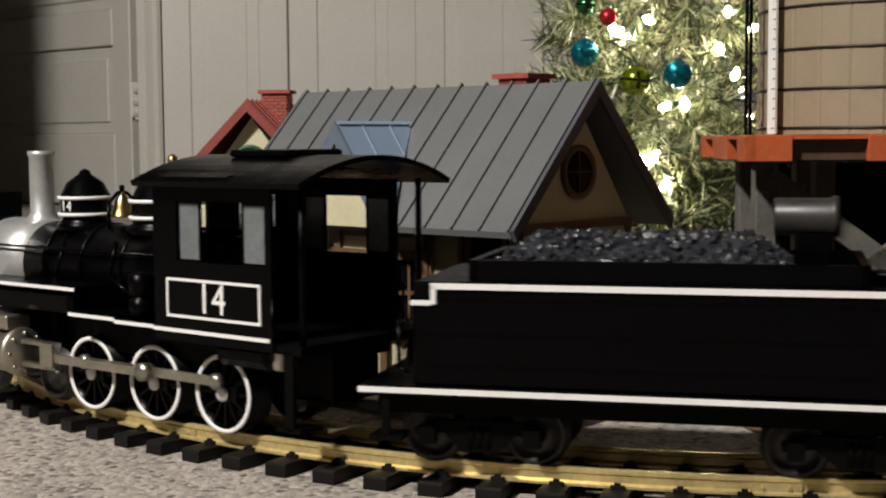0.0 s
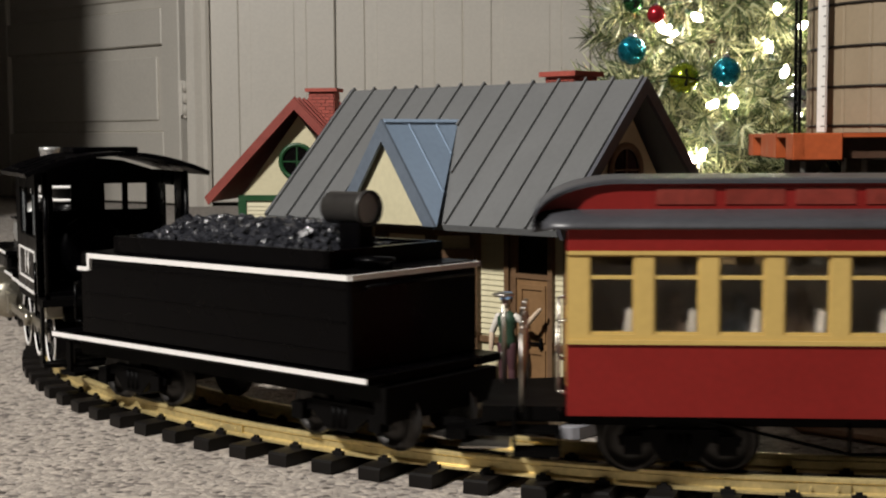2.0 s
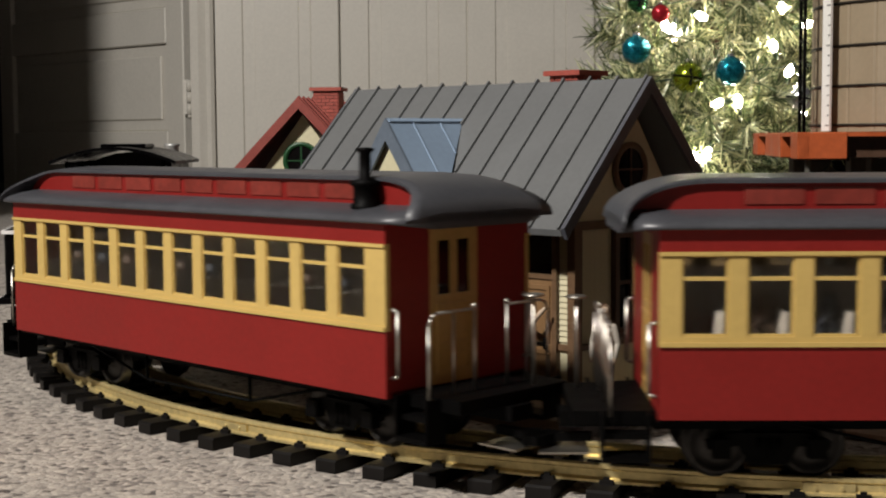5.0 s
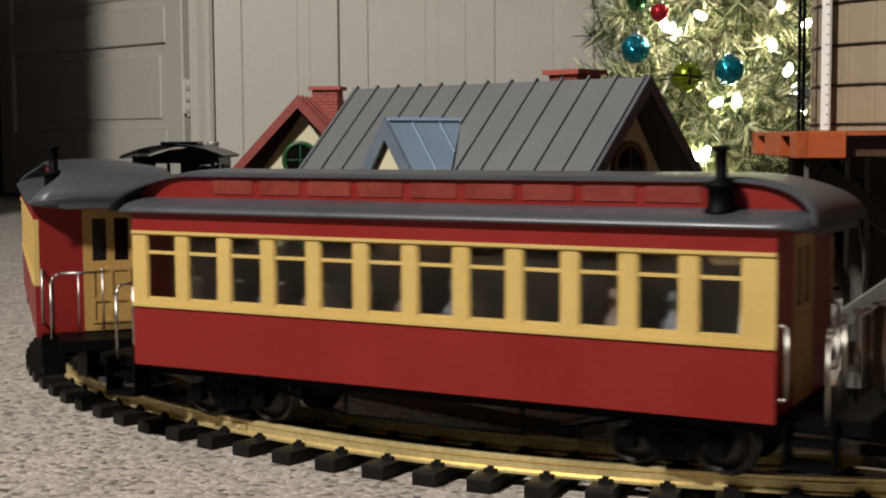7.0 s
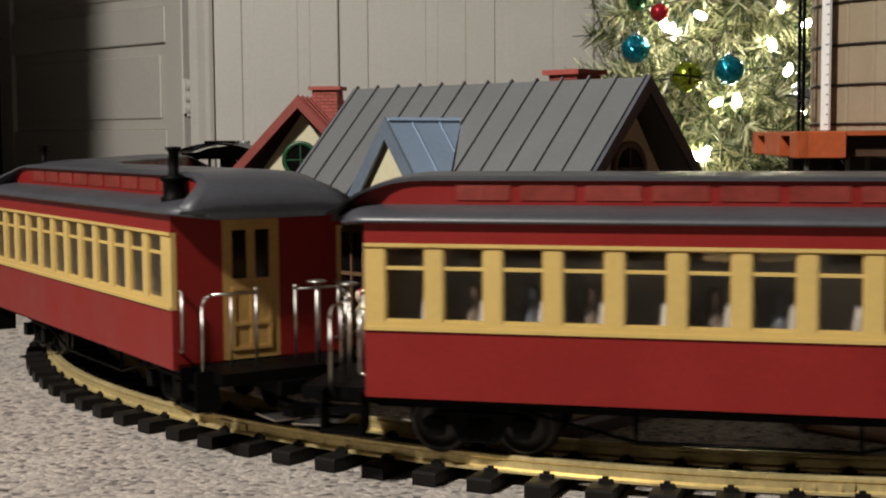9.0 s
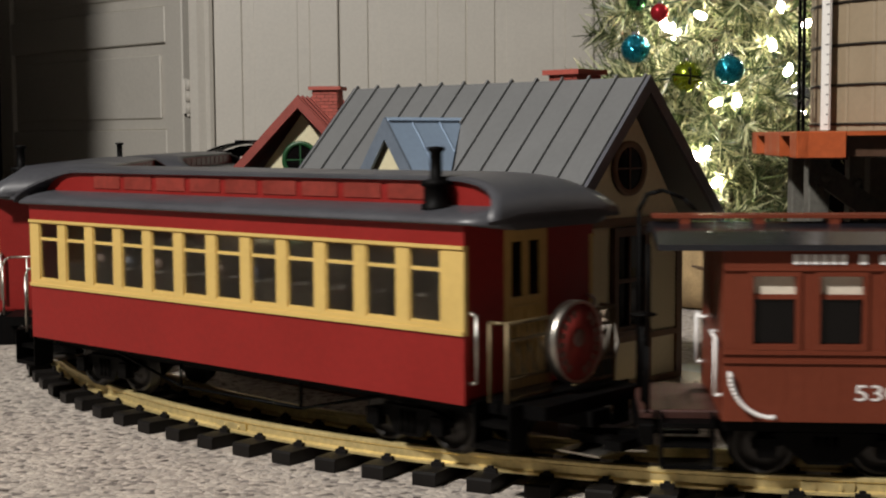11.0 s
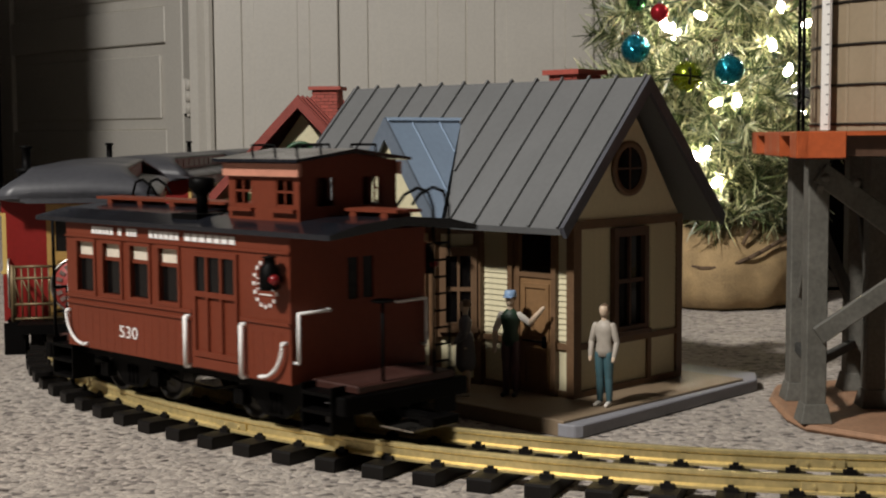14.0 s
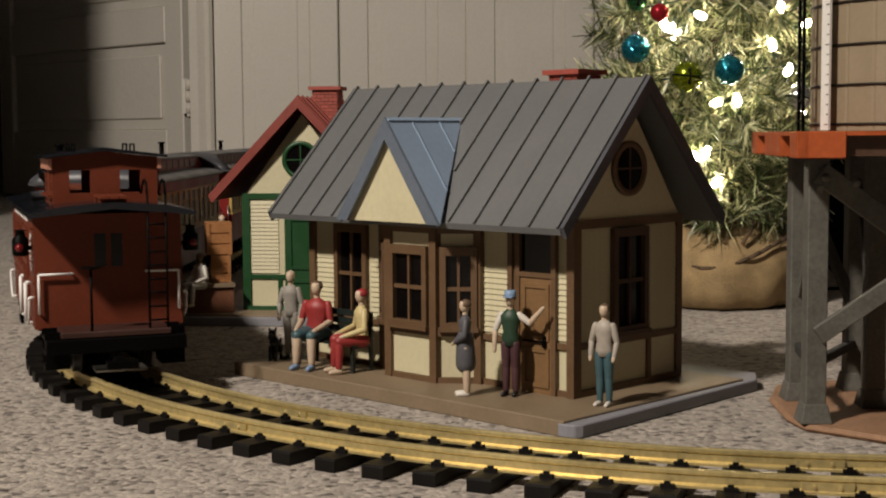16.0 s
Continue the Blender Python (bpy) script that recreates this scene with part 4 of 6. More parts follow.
            (xa, za), (xb, zb) = pts
            tube(bm, [(xa, s * w, za), (xa, yg, za), (xb, yg, zb), (xb, s * w, zb)], 0.0013, 8)
            part("grab_iron", bm, STRIPE_WHITE, root, "white grab iron")
        for cx, sx in ((0.0885, 1), (-0.0855, -1)):
            bm = B()
            pts = [(cx + sx * 0.0195 * math.sin(math.radians(a)), yg, 0.0705 - 0.0195 * math.cos(math.radians(a))) for a in range(0, 91, 6)]
            tube(bm, [(pts[0][0], s * w, pts[0][2])] + pts + [(pts[-1][0], s * w, pts[-1][2])], 0.0010, 8)
            part("grab_iron", bm, STRIPE_WHITE, root, "curved white grab iron")
        # marker lamp at the rear corner
        bm = B()
        lathe(bm, [(0.0050, 0), (0.0055, 0.001), (0.0055, 0.011), (0.0035, 0.013), (0.0030, 0.0165), (0.0045, 0.0170), (0, 0.0180)], 14, pose(-0.1010, s * 0.0575, 0.0990))
        bar(bm, (-0.1010, s * 0.0500, 0.104), (-0.1010, s * 0.0540, 0.104), 0.003, 0.003)
        ml = part("marker_lamp", bm, FLAT_BLACK, root, "black marker lamp with red lens")
        bm = B()
        ball(bm, (-0.1058, s * 0.0585, 0.1045), 0.0030, 10)
        part("lens", bm, RED_LENS, ml)
    for s, xe in ((1, F), (-1, R)):
        xa, xb = sorted((xe, xe - s * 0.003))
        bm = B()
        box(bm, xa, -w + 0.003, z0, xb, -0.014, z1)
        box(bm, xa, 0.014, z0, xb, w - 0.003, z1)
        box(bm, xa, -0.014, 0.1160, xb, 0.014, z1)
        part("end_wall", bm, CABOOSE_RED, root)
        bm = B()
        pierced(bm, -0.014, 0.014, z0, 0.1160, -xb, -xa, [(-0.0095, 0.0900, -0.0015, 0.1130), (0.0015, 0.0900, 0.0095, 0.1130)], QUARTER)
        d = part("end_door", bm, CABOOSE_RED, root, "brown-red end door with two panes")
        for a, b in ((-0.0095, -0.0015), (0.0015, 0.0095)):
            box_part("pane", DARK_INDOORS, d, xa + 0.001, a, 0.0900, xb - 0.001, b, 0.1160)
        # platform, steps, end rail, ladder, brake stand
        pa, pb = sorted((xe, xe + s * 0.036))
        box_part("platform", CABOOSE_DECK, root, pa, -0.036, 0.0460, pb, 0.036, 0.0505, bevel=0.0008)
        box_part("end_beam", FLAT_BLACK, root, min(xe + s * 0.030, xe + s * 0.037), -0.046, 0.036, max(xe + s * 0.030, xe + s * 0.037), 0.046, 0.0458, bevel=0.0008)
        for q in (-1, 1):
            bm = B()
            ys = sorted((q * 0.030, q * 0.046))
            xs = sorted((xe + s * 0.004, xe + s * 0.026))
            for z in (0.0250, 0.0350, 0.0445):
                box(bm, xs[0], ys[0], z, xs[1], ys[1], z + 0.002)
            box(bm, xs[0] - 0.0012, ys[0], 0.0250, xs[0], ys[1], 0.050)
            box(bm, xs[1], ys[0], 0.0250, xs[1] + 0.0012, ys[1], 0.050)
            part("steps", bm, FLAT_BLACK, root)
            if s > 0:
                bm = B()
                xr = xe + s * 0.033
                tube(bm, [(xr, q * 0.040, 0.050), (xr, q * 0.040, 0.081), (xr, q * 0.012, 0.081)], 0.0011, 6)
                for y in (0.022, 0.031):
                    rod(bm, (xr, q * y, 0.050), (xr, q * y, 0.081), 0.0008, 6)
                rod(bm, (xr, q * 0.012, 0.065), (xr, q * 0.040, 0.065), 0.0008, 6)
                rod(bm, (xr, q * 0.040, 0.081), (xr, q * 0.040, 0.128), 0.0011, 6)
                part("end_railing", bm, FLAT_BLACK, root, "black end railing")
            bm = B()
            tube(bm, [(xe, q * 0.0470, 0.0600), (xe + s * 0.0032, q * 0.0470, 0.0600), (xe + s * 0.0032, q * 0.0470, 0.0862), (xe + s * 0.0032, q * 0.0250, 0.0862), (xe, q * 0.0250, 0.0862)], 0.0009, 7)
            part("grab_iron", bm, STRIPE_WHITE, root, "white corner grab iron")
        bm = B()
        for y in (-0.034, -0.022):
            tube(bm, [(xe + s * 0.034, y, 0.050), (xe + s * 0.034, y, 0.140), (xe + s * 0.030, y, 0.148), (xe + s * 0.022, y, 0.150), (xe + s * 0.012, y, 0.146), (xe + s * 0.006, y, 0.140)], 0.0009, 6)
        for k in range(9):
            rod(bm, (xe + s * 0.034, -0.034, 0.056 + k * 0.0092), (xe + s * 0.034, -0.022, 0.056 + k * 0.0092), 0.0007, 5)
        part("ladder", bm, FLAT_BLACK, root, "black roof ladder with curved tops")
        bm = B()
        rod(bm, (xe + s * 0.034, 0.016, 0.050), (xe + s * 0.034, 0.016, 0.092), 0.0010, 6)
        lathe(bm, [(0.0055, 0), (0.0068, 0.0007), (0.0055, 0.0014)], 16, pose(xe + s * 0.034, 0.016, 0.092))
        part("brake_wheel", bm, FLAT_BLACK, root)
        coupler(root, xe + s * 0.030, s)
    # roof with walk and cupola
    bm = B()
    prism(bm, [(-0.0540, 0.1262), (-0.0540, 0.1290), (-0.033, 0.1334), (0, 0.1360), (0.033, 0.1334), (0.0540, 0.1290), (0.0540, 0.1262), (0, 0.1312)], -0.1445, 0.1405, "x")
    part("roof", bm, CABOOSE_ROOF, root, "satin black pitched roof")
    for y in (-0.0065, 0.0, 0.0065):
        for a, b in ((-0.033, 0.140), (-0.146, -0.106)):
            box_part("roof_walk_plank", CABOOSE_RED, root, a, y - 0.0028, 0.1380, b, y + 0.0028, 0.1397)
    for x in (0.125, 0.09, 0.055, 0.02, -0.02, -0.112, -0.136):
        box_part("walk_saddle", CABOOSE_RED, root, x - 0.0025, -0.009, 0.1325, x + 0.0025, 0.009, 0.1380)
    bm = B()
    lathe(bm, [(0.0035, 0.0), (0.0035, 0.012), (0.0040, 0.013), (0.0074, 0.0165), (0.0078, 0.0215), (0.0060, 0.0225), (0, 0.0230)], 18, pose(-0.0058, 0.030, 0.1325))
    box(bm, -0.0185, 0.017, 0.1310, 0.0065, 0.043, 0.1345)
    part("smokejack", bm, FLAT_BLACK, root)
    ca, cb, cw = -0.0995, -0.0385, 0.0355
    wz0, wz1 = 0.1405, 0.1560
    bm = B()
    for s in (-1, 1):
        y0, y1 = sorted((s * cw, s * (cw - 0.003)))
        box(bm, ca, y0, 0.130, cb, y1, wz0)
        box(bm, ca, y0, wz1, cb, y1, 0.1650)
        for a, b in ((ca, ca + 0.004), (ca + 0.020, cb - 0.021), (cb - 0.005, cb)):
            box(bm, a, y0, wz0, b, y1, wz1)
    for xa, xb in ((ca, ca + 0.003), (cb - 0.003, cb)):
        prism(bm, [(-cw + 0.003, 0.130), (cw - 0.003, 0.130), (cw - 0.003, wz0), (-cw + 0.003, wz0)], xa, xb, "x")
        prism(bm, [(-cw + 0.003, wz1), (cw - 0.003, wz1), (cw - 0.003, 0.1650), (0, 0.1690), (-cw + 0.003, 0.1650)], xa, xb, "x")
        for a, b in ((-cw + 0.003, -0.024), (-0.010, 0.010), (0.024, cw - 0.003)):
            box(bm, xa, a, wz0, xb, b, wz1)
    cup = part("cupola", bm, CABOOSE_RED, root, "brown-red cupola with small windows")
    bm = B()
    for s in (-1, 1):
        for a, b in ((ca + 0.004, ca + 0.020), (cb - 0.021, cb - 0.005)):
            y0, y1 = sorted((s * cw, s * (cw + 0.0008)))
            m = (a + b) / 2
            for q in ((a, wz0, b, wz0 + 0.0012), (a, wz1 - 0.0012, b, wz1), (a, wz0, a + 0.0012, wz1), (b - 0.0012, wz0, b, wz1), (m - 0.0006, wz0, m + 0.0006, wz1), (a, 0.1480, b, 0.1492)):
                box(bm, q[0], y0 - 0.0010, q[1], q[2], y1 - 0.0010, q[3])
            box(bm, a - 0.002, min(s * cw, s * (cw + 0.003)), wz0 - 0.003, b + 0.002, max(s * cw, s * (cw + 0.003)), wz0 - 0.001)
    part("cupola_sash", bm, CABOOSE_RED, cup)
    bm = B()
    prism(bm, [(-0.0420, 0.1645), (-0.0420, 0.1662), (0, 0.1715), (0.0420, 0.1662), (0.0420, 0.1645), (0, 0.1692)], ca - 0.006, cb + 0.006, "x")
    part("cupola_roof", bm, CABOOSE_ROOF, cup)
    for s in (-1, 1):
        box_part("fascia", PINK_FACIA, cup, ca - 0.002, min(s * cw, s * (cw + 0.0025)), 0.1568, cb + 0.002, max(s * cw, s * (cw + 0.0025)), 0.1638)
    for xr in (ca + 0.010, cb - 0.012):
        for y in (-0.020, 0.020):
            bm = B()
            z = 0.1715 - abs(y) * 0.126
            tube(bm, [(xr - 0.010, y, z), (xr - 0.010, y, z + 0.0045), (xr + 0.010, y, z + 0.0045), (xr + 0.010, y, z)], 0.0007, 5)
            part("roof_grab", bm, FLAT_BLACK, cup)
    # underframe
    bm = B()
    box(bm, R, -0.040, 0.042, F, 0.040, z0)
    box(bm, -0.135, -0.008, 0.036, 0.140, 0.008, 0.046)
    part("underframe", bm, FLAT_BLACK, root)
    for y in (-0.034, 0.034):
        bm = B()
        tube(bm, [(0.075, y, 0.046), (0.012, y, 0.034), (-0.020, y, 0.034), (-0.085, y, 0.046)], 0.0008, 5)
        part("truss_rod", bm, FLAT_BLACK, root)
    truck(root, 0.062, 0.0272)
    truck(root, -0.0765, 0.0290)
    return root


def tender():
    root = thing("tender", pose(0, 0, 0), "black steam engine tender with white lining and heaped coal", "tender")
    w = 0.0500
    bm = B()
    box(bm, -0.1185, -w, 0.0600, 0.1125, w, 0.1105)
    part("tank", bm, LOCO_BLACK, root, bevel=0.0015)
    bm = B()
    for s in (-1, 1):
        y0, y1 = sorted((s * w, s * (w + 0.0006)))
        for z in (0.0700, 0.0850, 0.1020):
            box(bm, -0.115, y0, z, 0.110, y1, z + 0.0007)
    part("rivet_strip", bm, LOCO_BLACK, root)
    box_part("deck", LOCO_BLACK, root, -0.1330, -w - 0.0030, 0.0555, 0.1390, w + 0.0030, 0.0602, bevel=0.0006)
    for s in (-1, 1):
        y0, y1 = sorted((s * (w + 0.0030), s * (w + 0.0038)))
        box_part("white_line", STRIPE_WHITE, root, -0.1330, y0, 0.0568, 0.1390, y1, 0.0595, "white lining strip")
        y0, y1 = sorted((s * (w + 0.0000), s * (w + 0.0018)))
        bm = B()
        box(bm, -0.1190, y0, 0.1070, 0.1030, y1, 0.1098)
        box(bm, 0.1005, y0, 0.0998, 0.1030, y1, 0.1085)
        box(bm, 0.1030, y0, 0.0992, 0.1130, y1, 0.1015)
        part("white_line", bm, STRIPE_WHITE, root, "white lining strip")
    box_part("white_line", STRIPE_WHITE, root, -0.1200, -w, 0.1070, -0.1185, w, 0.1098, "white lining strip")
    # coal space
    bm = B()
    for b in ((-0.098, -0.044, 0.085, -0.041), (-0.098, 0.041, 0.085, 0.044), (-0.098, -0.044, -0.094, 0.044), (0.082, -0.044, 0.086, 0.044)):
        box(bm, b[0], b[1], 0.1100, b[2], b[3], 0.1205)
    part("coal_coaming", bm, LOCO_BLACK, root)
    rng = random.Random(4)
    bm = B()
    nx, ny = 44, 20
    grid = []
    for i in range(nx + 1):
        row = []
        for j in range(ny + 1):
            x, y = 0.078 - 0.142 * i / nx, -0.041 + 0.082 * j / ny
            e = min(1, (0.5 - abs(i / nx - 0.5)) * 7) * min(1, (0.5 - abs(j / ny - 0.5)) * 3.2)
            row.append(bm.verts.new((x + rng.uniform(-0.0012, 0.0012), y + rng.uniform(-0.0012, 0.0012), 0.1180 + 0.0115 * e + rng.uniform(-0.0016, 0.0016))))
        grid.append(row)
    for i in range(nx):
        for j in range(ny):
            bm.faces.new((grid[i][j], grid[i + 1][j], grid[i + 1][j + 1]))
            bm.faces.new((grid[i][j], grid[i + 1][j + 1], grid[i][j + 1]))
    for k in range(420):
        x, y = rng.uniform(-0.060, 0.075), rng.uniform(-0.037, 0.037)
        e = min(1, (0.5 - abs((0.078 - x) / 0.142 - 0.5)) * 7) * min(1, (0.5 - abs((y + 0.041) / 0.082 - 0.5)) * 3.2)
        r = rng.uniform(0.0018, 0.0034)
        mm = Matrix.LocRotScale((x, y, 0.1185 + 0.0115 * e), Euler((rng.uniform(0, 6), rng.uniform(0, 6), rng.uniform(0, 6))), (1, rng.uniform(0.6, 1), rng.uniform(0.6, 1)))
        bmesh.ops.create_icosphere(bm, subdivisions=1, radius=r, matrix=mm) if k < 260 else box(bm, -r * 0.8, -r * 0.7, -r * 0.6, r * 0.8, r * 0.7, r * 0.6, mm)
    tagged(part("coal", bm, COAL, root, "heap of glossy black coal"), kind="stuff")
    # rear lamp on the coal boards
    bm = B()
    hm = Matrix.Translation((-0.055, 0, 0.1400)) @ pose(0, 0, 0, 0, -90)
    lathe(bm, [(0, 0), (0.0085, 0), (0.0090, 0.001), (0.0090, 0.026), (0.0100, 0.027), (0.0100, 0.0300), (0.0088, 0.0300), (0.0088, 0.020), (0, 0.012)], 24, hm)
    lampb = part("rear_headlamp", bm, LAMP_GREY, root, "dull grey rear headlamp with bright lens")
    bm = B()
    lathe(bm, [(0.0087, 0.0270), (0.0082, 0.0275), (0.006, 0.0298), (0.0, 0.0308), (0, 0.0268)], 20, hm)
    part("lens", bm, LAMP_GLASS, lampb).visible_shadow = False
    bm = B()
    lathe(bm, [(0.0086, 0.0255), (0.004, 0.0200), (0, 0.0190), (0, 0.0180), (0.0045, 0.0190), (0.0088, 0.0255)], 20, hm)
    part("reflector", bm, REFLECT, lampb, "bright lamp reflector")
    box_part("lamp_bracket", LOCO_BLACK, lampb, -0.082, -0.006, 0.1100, -0.066, 0.006, 0.1325, bevel=0.001)
    # rear deck: hatch and handrail
    bm = B()
    lathe(bm, [(0.010, 0.1105), (0.010, 0.1140), (0.011, 0.1145), (0.011, 0.1160), (0, 0.1170)], 18, pose(-0.107, 0.020, 0))
    part("water_hatch", bm, LOCO_BLACK, root)
    bm = B()
    tube(bm, [(-0.1195, -0.040, 0.102), (-0.1235, -0.040, 0.104), (-0.1235, 0.040, 0.104), (-0.1195, 0.040, 0.102)], 0.0009, 6)
    part("handrail", bm, LOCO_BLACK, root)
    for s in (-1, 1):
        bm = B()
        tube(bm, [(0.1145, s * 0.047, 0.066), (0.1195, s * 0.049, 0.068), (0.1195, s * 0.049, 0.090), (0.1145, s * 0.049, 0.092)], 0.0010, 6)
        part("grab_iron", bm, LOCO_BLACK, root)
        box_part("step", FLAT_BLACK, root, 0.118, min(s * 0.036, s * 0.052), 0.0330, 0.134, max(s * 0.036, s * 0.052), 0.0355)
        box_part("step_hanger", FLAT_BLACK, root, 0.124, min(s * 0.049, s * 0.051), 0.0340, 0.128, max(s * 0.049, s * 0.051), 0.0560)
    # valve handle behind the cab
    bm = B()
    rod(bm, (0.116, 0.030, 0.0600), (0.116, 0.030, 0.0780), 0.0012, 6)
    rod(bm, (0.116, 0.030, 0.0780), (0.116, 0.020, 0.0790), 0.0016, 6)
    part("valve_handle", bm, SIGN_RED, root, "red valve handle")
    bm = B()
    box(bm, -0.128, -0.036, 0.044, 0.134, 0.036, 0.0556)
    box(bm, -0.1370, -0.044, 0.036, -0.1290, 0.044, 0.0540)
    part("underframe", bm, FLAT_BLACK, root)
    truck(root, 0.083, 0.026)
    truck(root, -0.0950, 0.0285)
    coupler(root, -0.1300, -1)
    bm = B()
    bar(bm, (0.130, 0, 0.040), (0.190, 0, 0.040), 0.008, 0.003)
    part("drawbar", bm, FLAT_BLACK, root)
    return root


def locomotive():
    root = thing("steam_locomotive", pose(0, 0, 0), "black steam locomotive with silver smokebox and white-rimmed wheels", "steam locomotive")
    bz, br = 0.1010, 0.0262
    along = lambda x: Matrix.Translation((x, 0, bz)) @ pose(0, 0, 0, 0, 90)
    bm = B()
    lathe(bm, [(0, -0.004), (br + 0.001, -0.004), (br + 0.001, 0.060), (br, 0.061), (br, 0.158), (0, 0.158)], 40, along(0.0))
    boiler = part("boiler", bm, LOCO_BLACK, root)
    for x in (0.062, 0.100, 0.136):
        bm = B()
        lathe(bm, [(br + 0.0002, 0), (br + 0.0008, 0), (br + 0.0008, 0.003), (br + 0.0002, 0.003)], 40, along(x))
        part("boiler_band", bm, LOCO_BLACK, boiler)
    bm = B()
    lathe(bm, [(0, 0), (br + 0.0012, 0), (br + 0.0012, 0.046), (br - 0.002, 0.048), (br - 0.006, 0.0495), (0.006, 0.051), (0, 0.051)], 40, along(0.158))
    part("smokebox", bm, SMOKEBOX, root, "silver smokebox")
    bm = B()
    lathe(bm, [(0.014, 0), (0.0110, 0.003), (0.0078, 0.008), (0.0078, 0.0440), (0.0087, 0.0450), (0.0087, 0.0478), (0.0068, 0.0478), (0.0068, 0.030), (0, 0.028)], 28, pose(0.1725, 0, bz + br - 0.003))
    part("smokestack", bm, SMOKEBOX, root, "straight silver smokestack")
    # domes and bell
    for x, r, nm, h in ((0.1275, 0.0160, "sand_dome", 1.0), (0.056, 0.0175, "steam_dome", 0.97)):
        bm = B()
        lathe(bm, [(r + 0.0030, -0.004), (r + 0.001, 0.0005), (r - 0.001, 0.0025), (r - 0.0010, 0.0060), (r, 0.0070), (r, 0.0150 * h), (r + 0.0010, 0.0160 * h), (r - 0.0005, 0.0175 * h), (r - 0.0045, 0.0255 * h),
                   (r - 0.010, 0.0295 * h), (0.004, 0.0308 * h), (0.0030, 0.0330 * h), (0, 0.0345 * h)], 30, pose(x, 0, bz + br - 0.0005))
        dome = part(nm, bm, LOCO_BLACK, root)
        for z in (0.0055, 0.0158 * h):
            bm = B()
            lathe(bm, [(r - 0.0005, z - 0.0011), (r + 0.0013, z - 0.0010), (r + 0.0013, z + 0.0010), (r - 0.0005, z + 0.0011)], 30, pose(x, 0, bz + br))
            part("dome_band", bm, STRIPE_WHITE, dome, "white dome band")
        if nm == "sand_dome":
            text_mesh("number", "14", 0.0090, STRIPE_WHITE, dome, Matrix.Translation((x, 0, bz + br + 0.0108)) @ pose(0, 0, 0, 0, 0, 8) @ on_side(0, r + 0.0006, 0))
    bm = B()
    lathe(bm, [(0.0078, 0.0), (0.0070, 0.0012), (0.0052, 0.0060), (0.0044, 0.0105), (0.0022, 0.0130), (0.0016, 0.0155), (0, 0.0162)], 20, pose(0.0915, 0, bz + br + 0.0045))
    part("bell", bm, BELL, root, "polished brass bell")
    bm = B()
    for s in (-1, 1):
        tube(bm, [(0.0915, s * 0.0100, bz + br - 0.004), (0.0915, s * 0.0105, bz + br + 0.013), (0.0915, s * 0.0040, bz + br + 0.0190), (0.0915, 0, bz + br + 0.0205)], 0.0011, 6)
    ball(bm, (0.0915, 0, bz + br + 0.0225), 0.0018, 8)
    part("bell_yoke", bm, LOCO_BLACK, root)
    bm = B()
    rod(bm, (0.044, 0, bz + br), (0.044, 0, bz + br + 0.036), 0.0017, 8)
    lathe(bm, [(0.0030, 0), (0.0030, 0.008), (0.001, 0.010)], 10, pose(0.044, 0, bz + br + 0.033))
    part("whistle", bm, BELL, root)
    # handrails and stays
    for s in (-1, 1):
        bm = B()
        rod(bm, (0.0, s * 0.0290, bz + 0.012), (0.200, s * 0.0290, bz + 0.012), 0.0009, 6)
        for x in (0.03, 0.085, 0.14, 0.19):
            rod(bm, (x, s * 0.024, bz + 0.012), (x, s * 0.0295, bz + 0.012), 0.0012, 6)
        part("handrail", bm, LOCO_BLACK, root)
        bm = B()
        tube(bm, [(0.195, s * 0.018, bz + 0.020), (0.225, s * 0.030, 0.070)], 0.0012, 6)
        part("front_stay", bm, LOCO_BLACK, root)
        # pump and pipes on the boiler side
        bm = B()
        tube(bm, [(0.060, s * 0.030, 0.1200), (0.060, s * 0.036, 0.100), (0.040, s * 0.036, 0.090), (0.010, s * 0.034, 0.088)], 0.0014, 6)
        tube(bm, [(0.118, s * 0.022, 0.122), (0.114, s * 0.034, 0.096), (0.112, s * 0.036, 0.076)], 0.0012, 6)
        part("pipe", bm, LOCO_BLACK, root)
        bm = B()
        lathe(bm, [(0.0075, 0), (0.0075, 0.010), (0.0055, 0.011), (0.0055, 0.013), (0.0075, 0.014), (0.0075, 0.024), (0.004, 0.0255)], 14, pose(0.026, s * 0.0400, 0.0790))
        part("air_pump", bm, LOCO_BLACK, root)
    bm = B()
    box(bm, 0.208, -0.009, 0.1290, 0.224, 0.009, 0.1450)
    lathe(bm, [(0.0085, 0), (0.0095, 0.003), (0.0095, 0.006), (0.008, 0.006), (0.003, 0.002), (0, 0.002)], 20, Matrix.Translation((0.224, 0, 0.137)) @ pose(0, 0, 0, 0, 90))
    box(bm, 0.203, -0.005, 0.120, 0.214, 0.005, 0.1295)
    hl = part("headlamp", bm, LOCO_BLACK, root, "black box headlamp")
    bm = B()
    for s in (-1, 1):
        ys = sorted((s * 0.009, s * 0.0094))
        for b in ((0.2105, 0.1320, 0.2115, 0.1420), (0.2205, 0.1320, 0.2215, 0.1420), (0.2105, 0.1410, 0.2215, 0.1420), (0.2105, 0.1320, 0.2215, 0.1330), (0.2145, 0.1345, 0.2180, 0.1395)):
            box(bm, b[0], ys[0], b[1], b[2], ys[1], b[3])
    part("lamp_lining", bm, STRIPE_WHITE, hl)
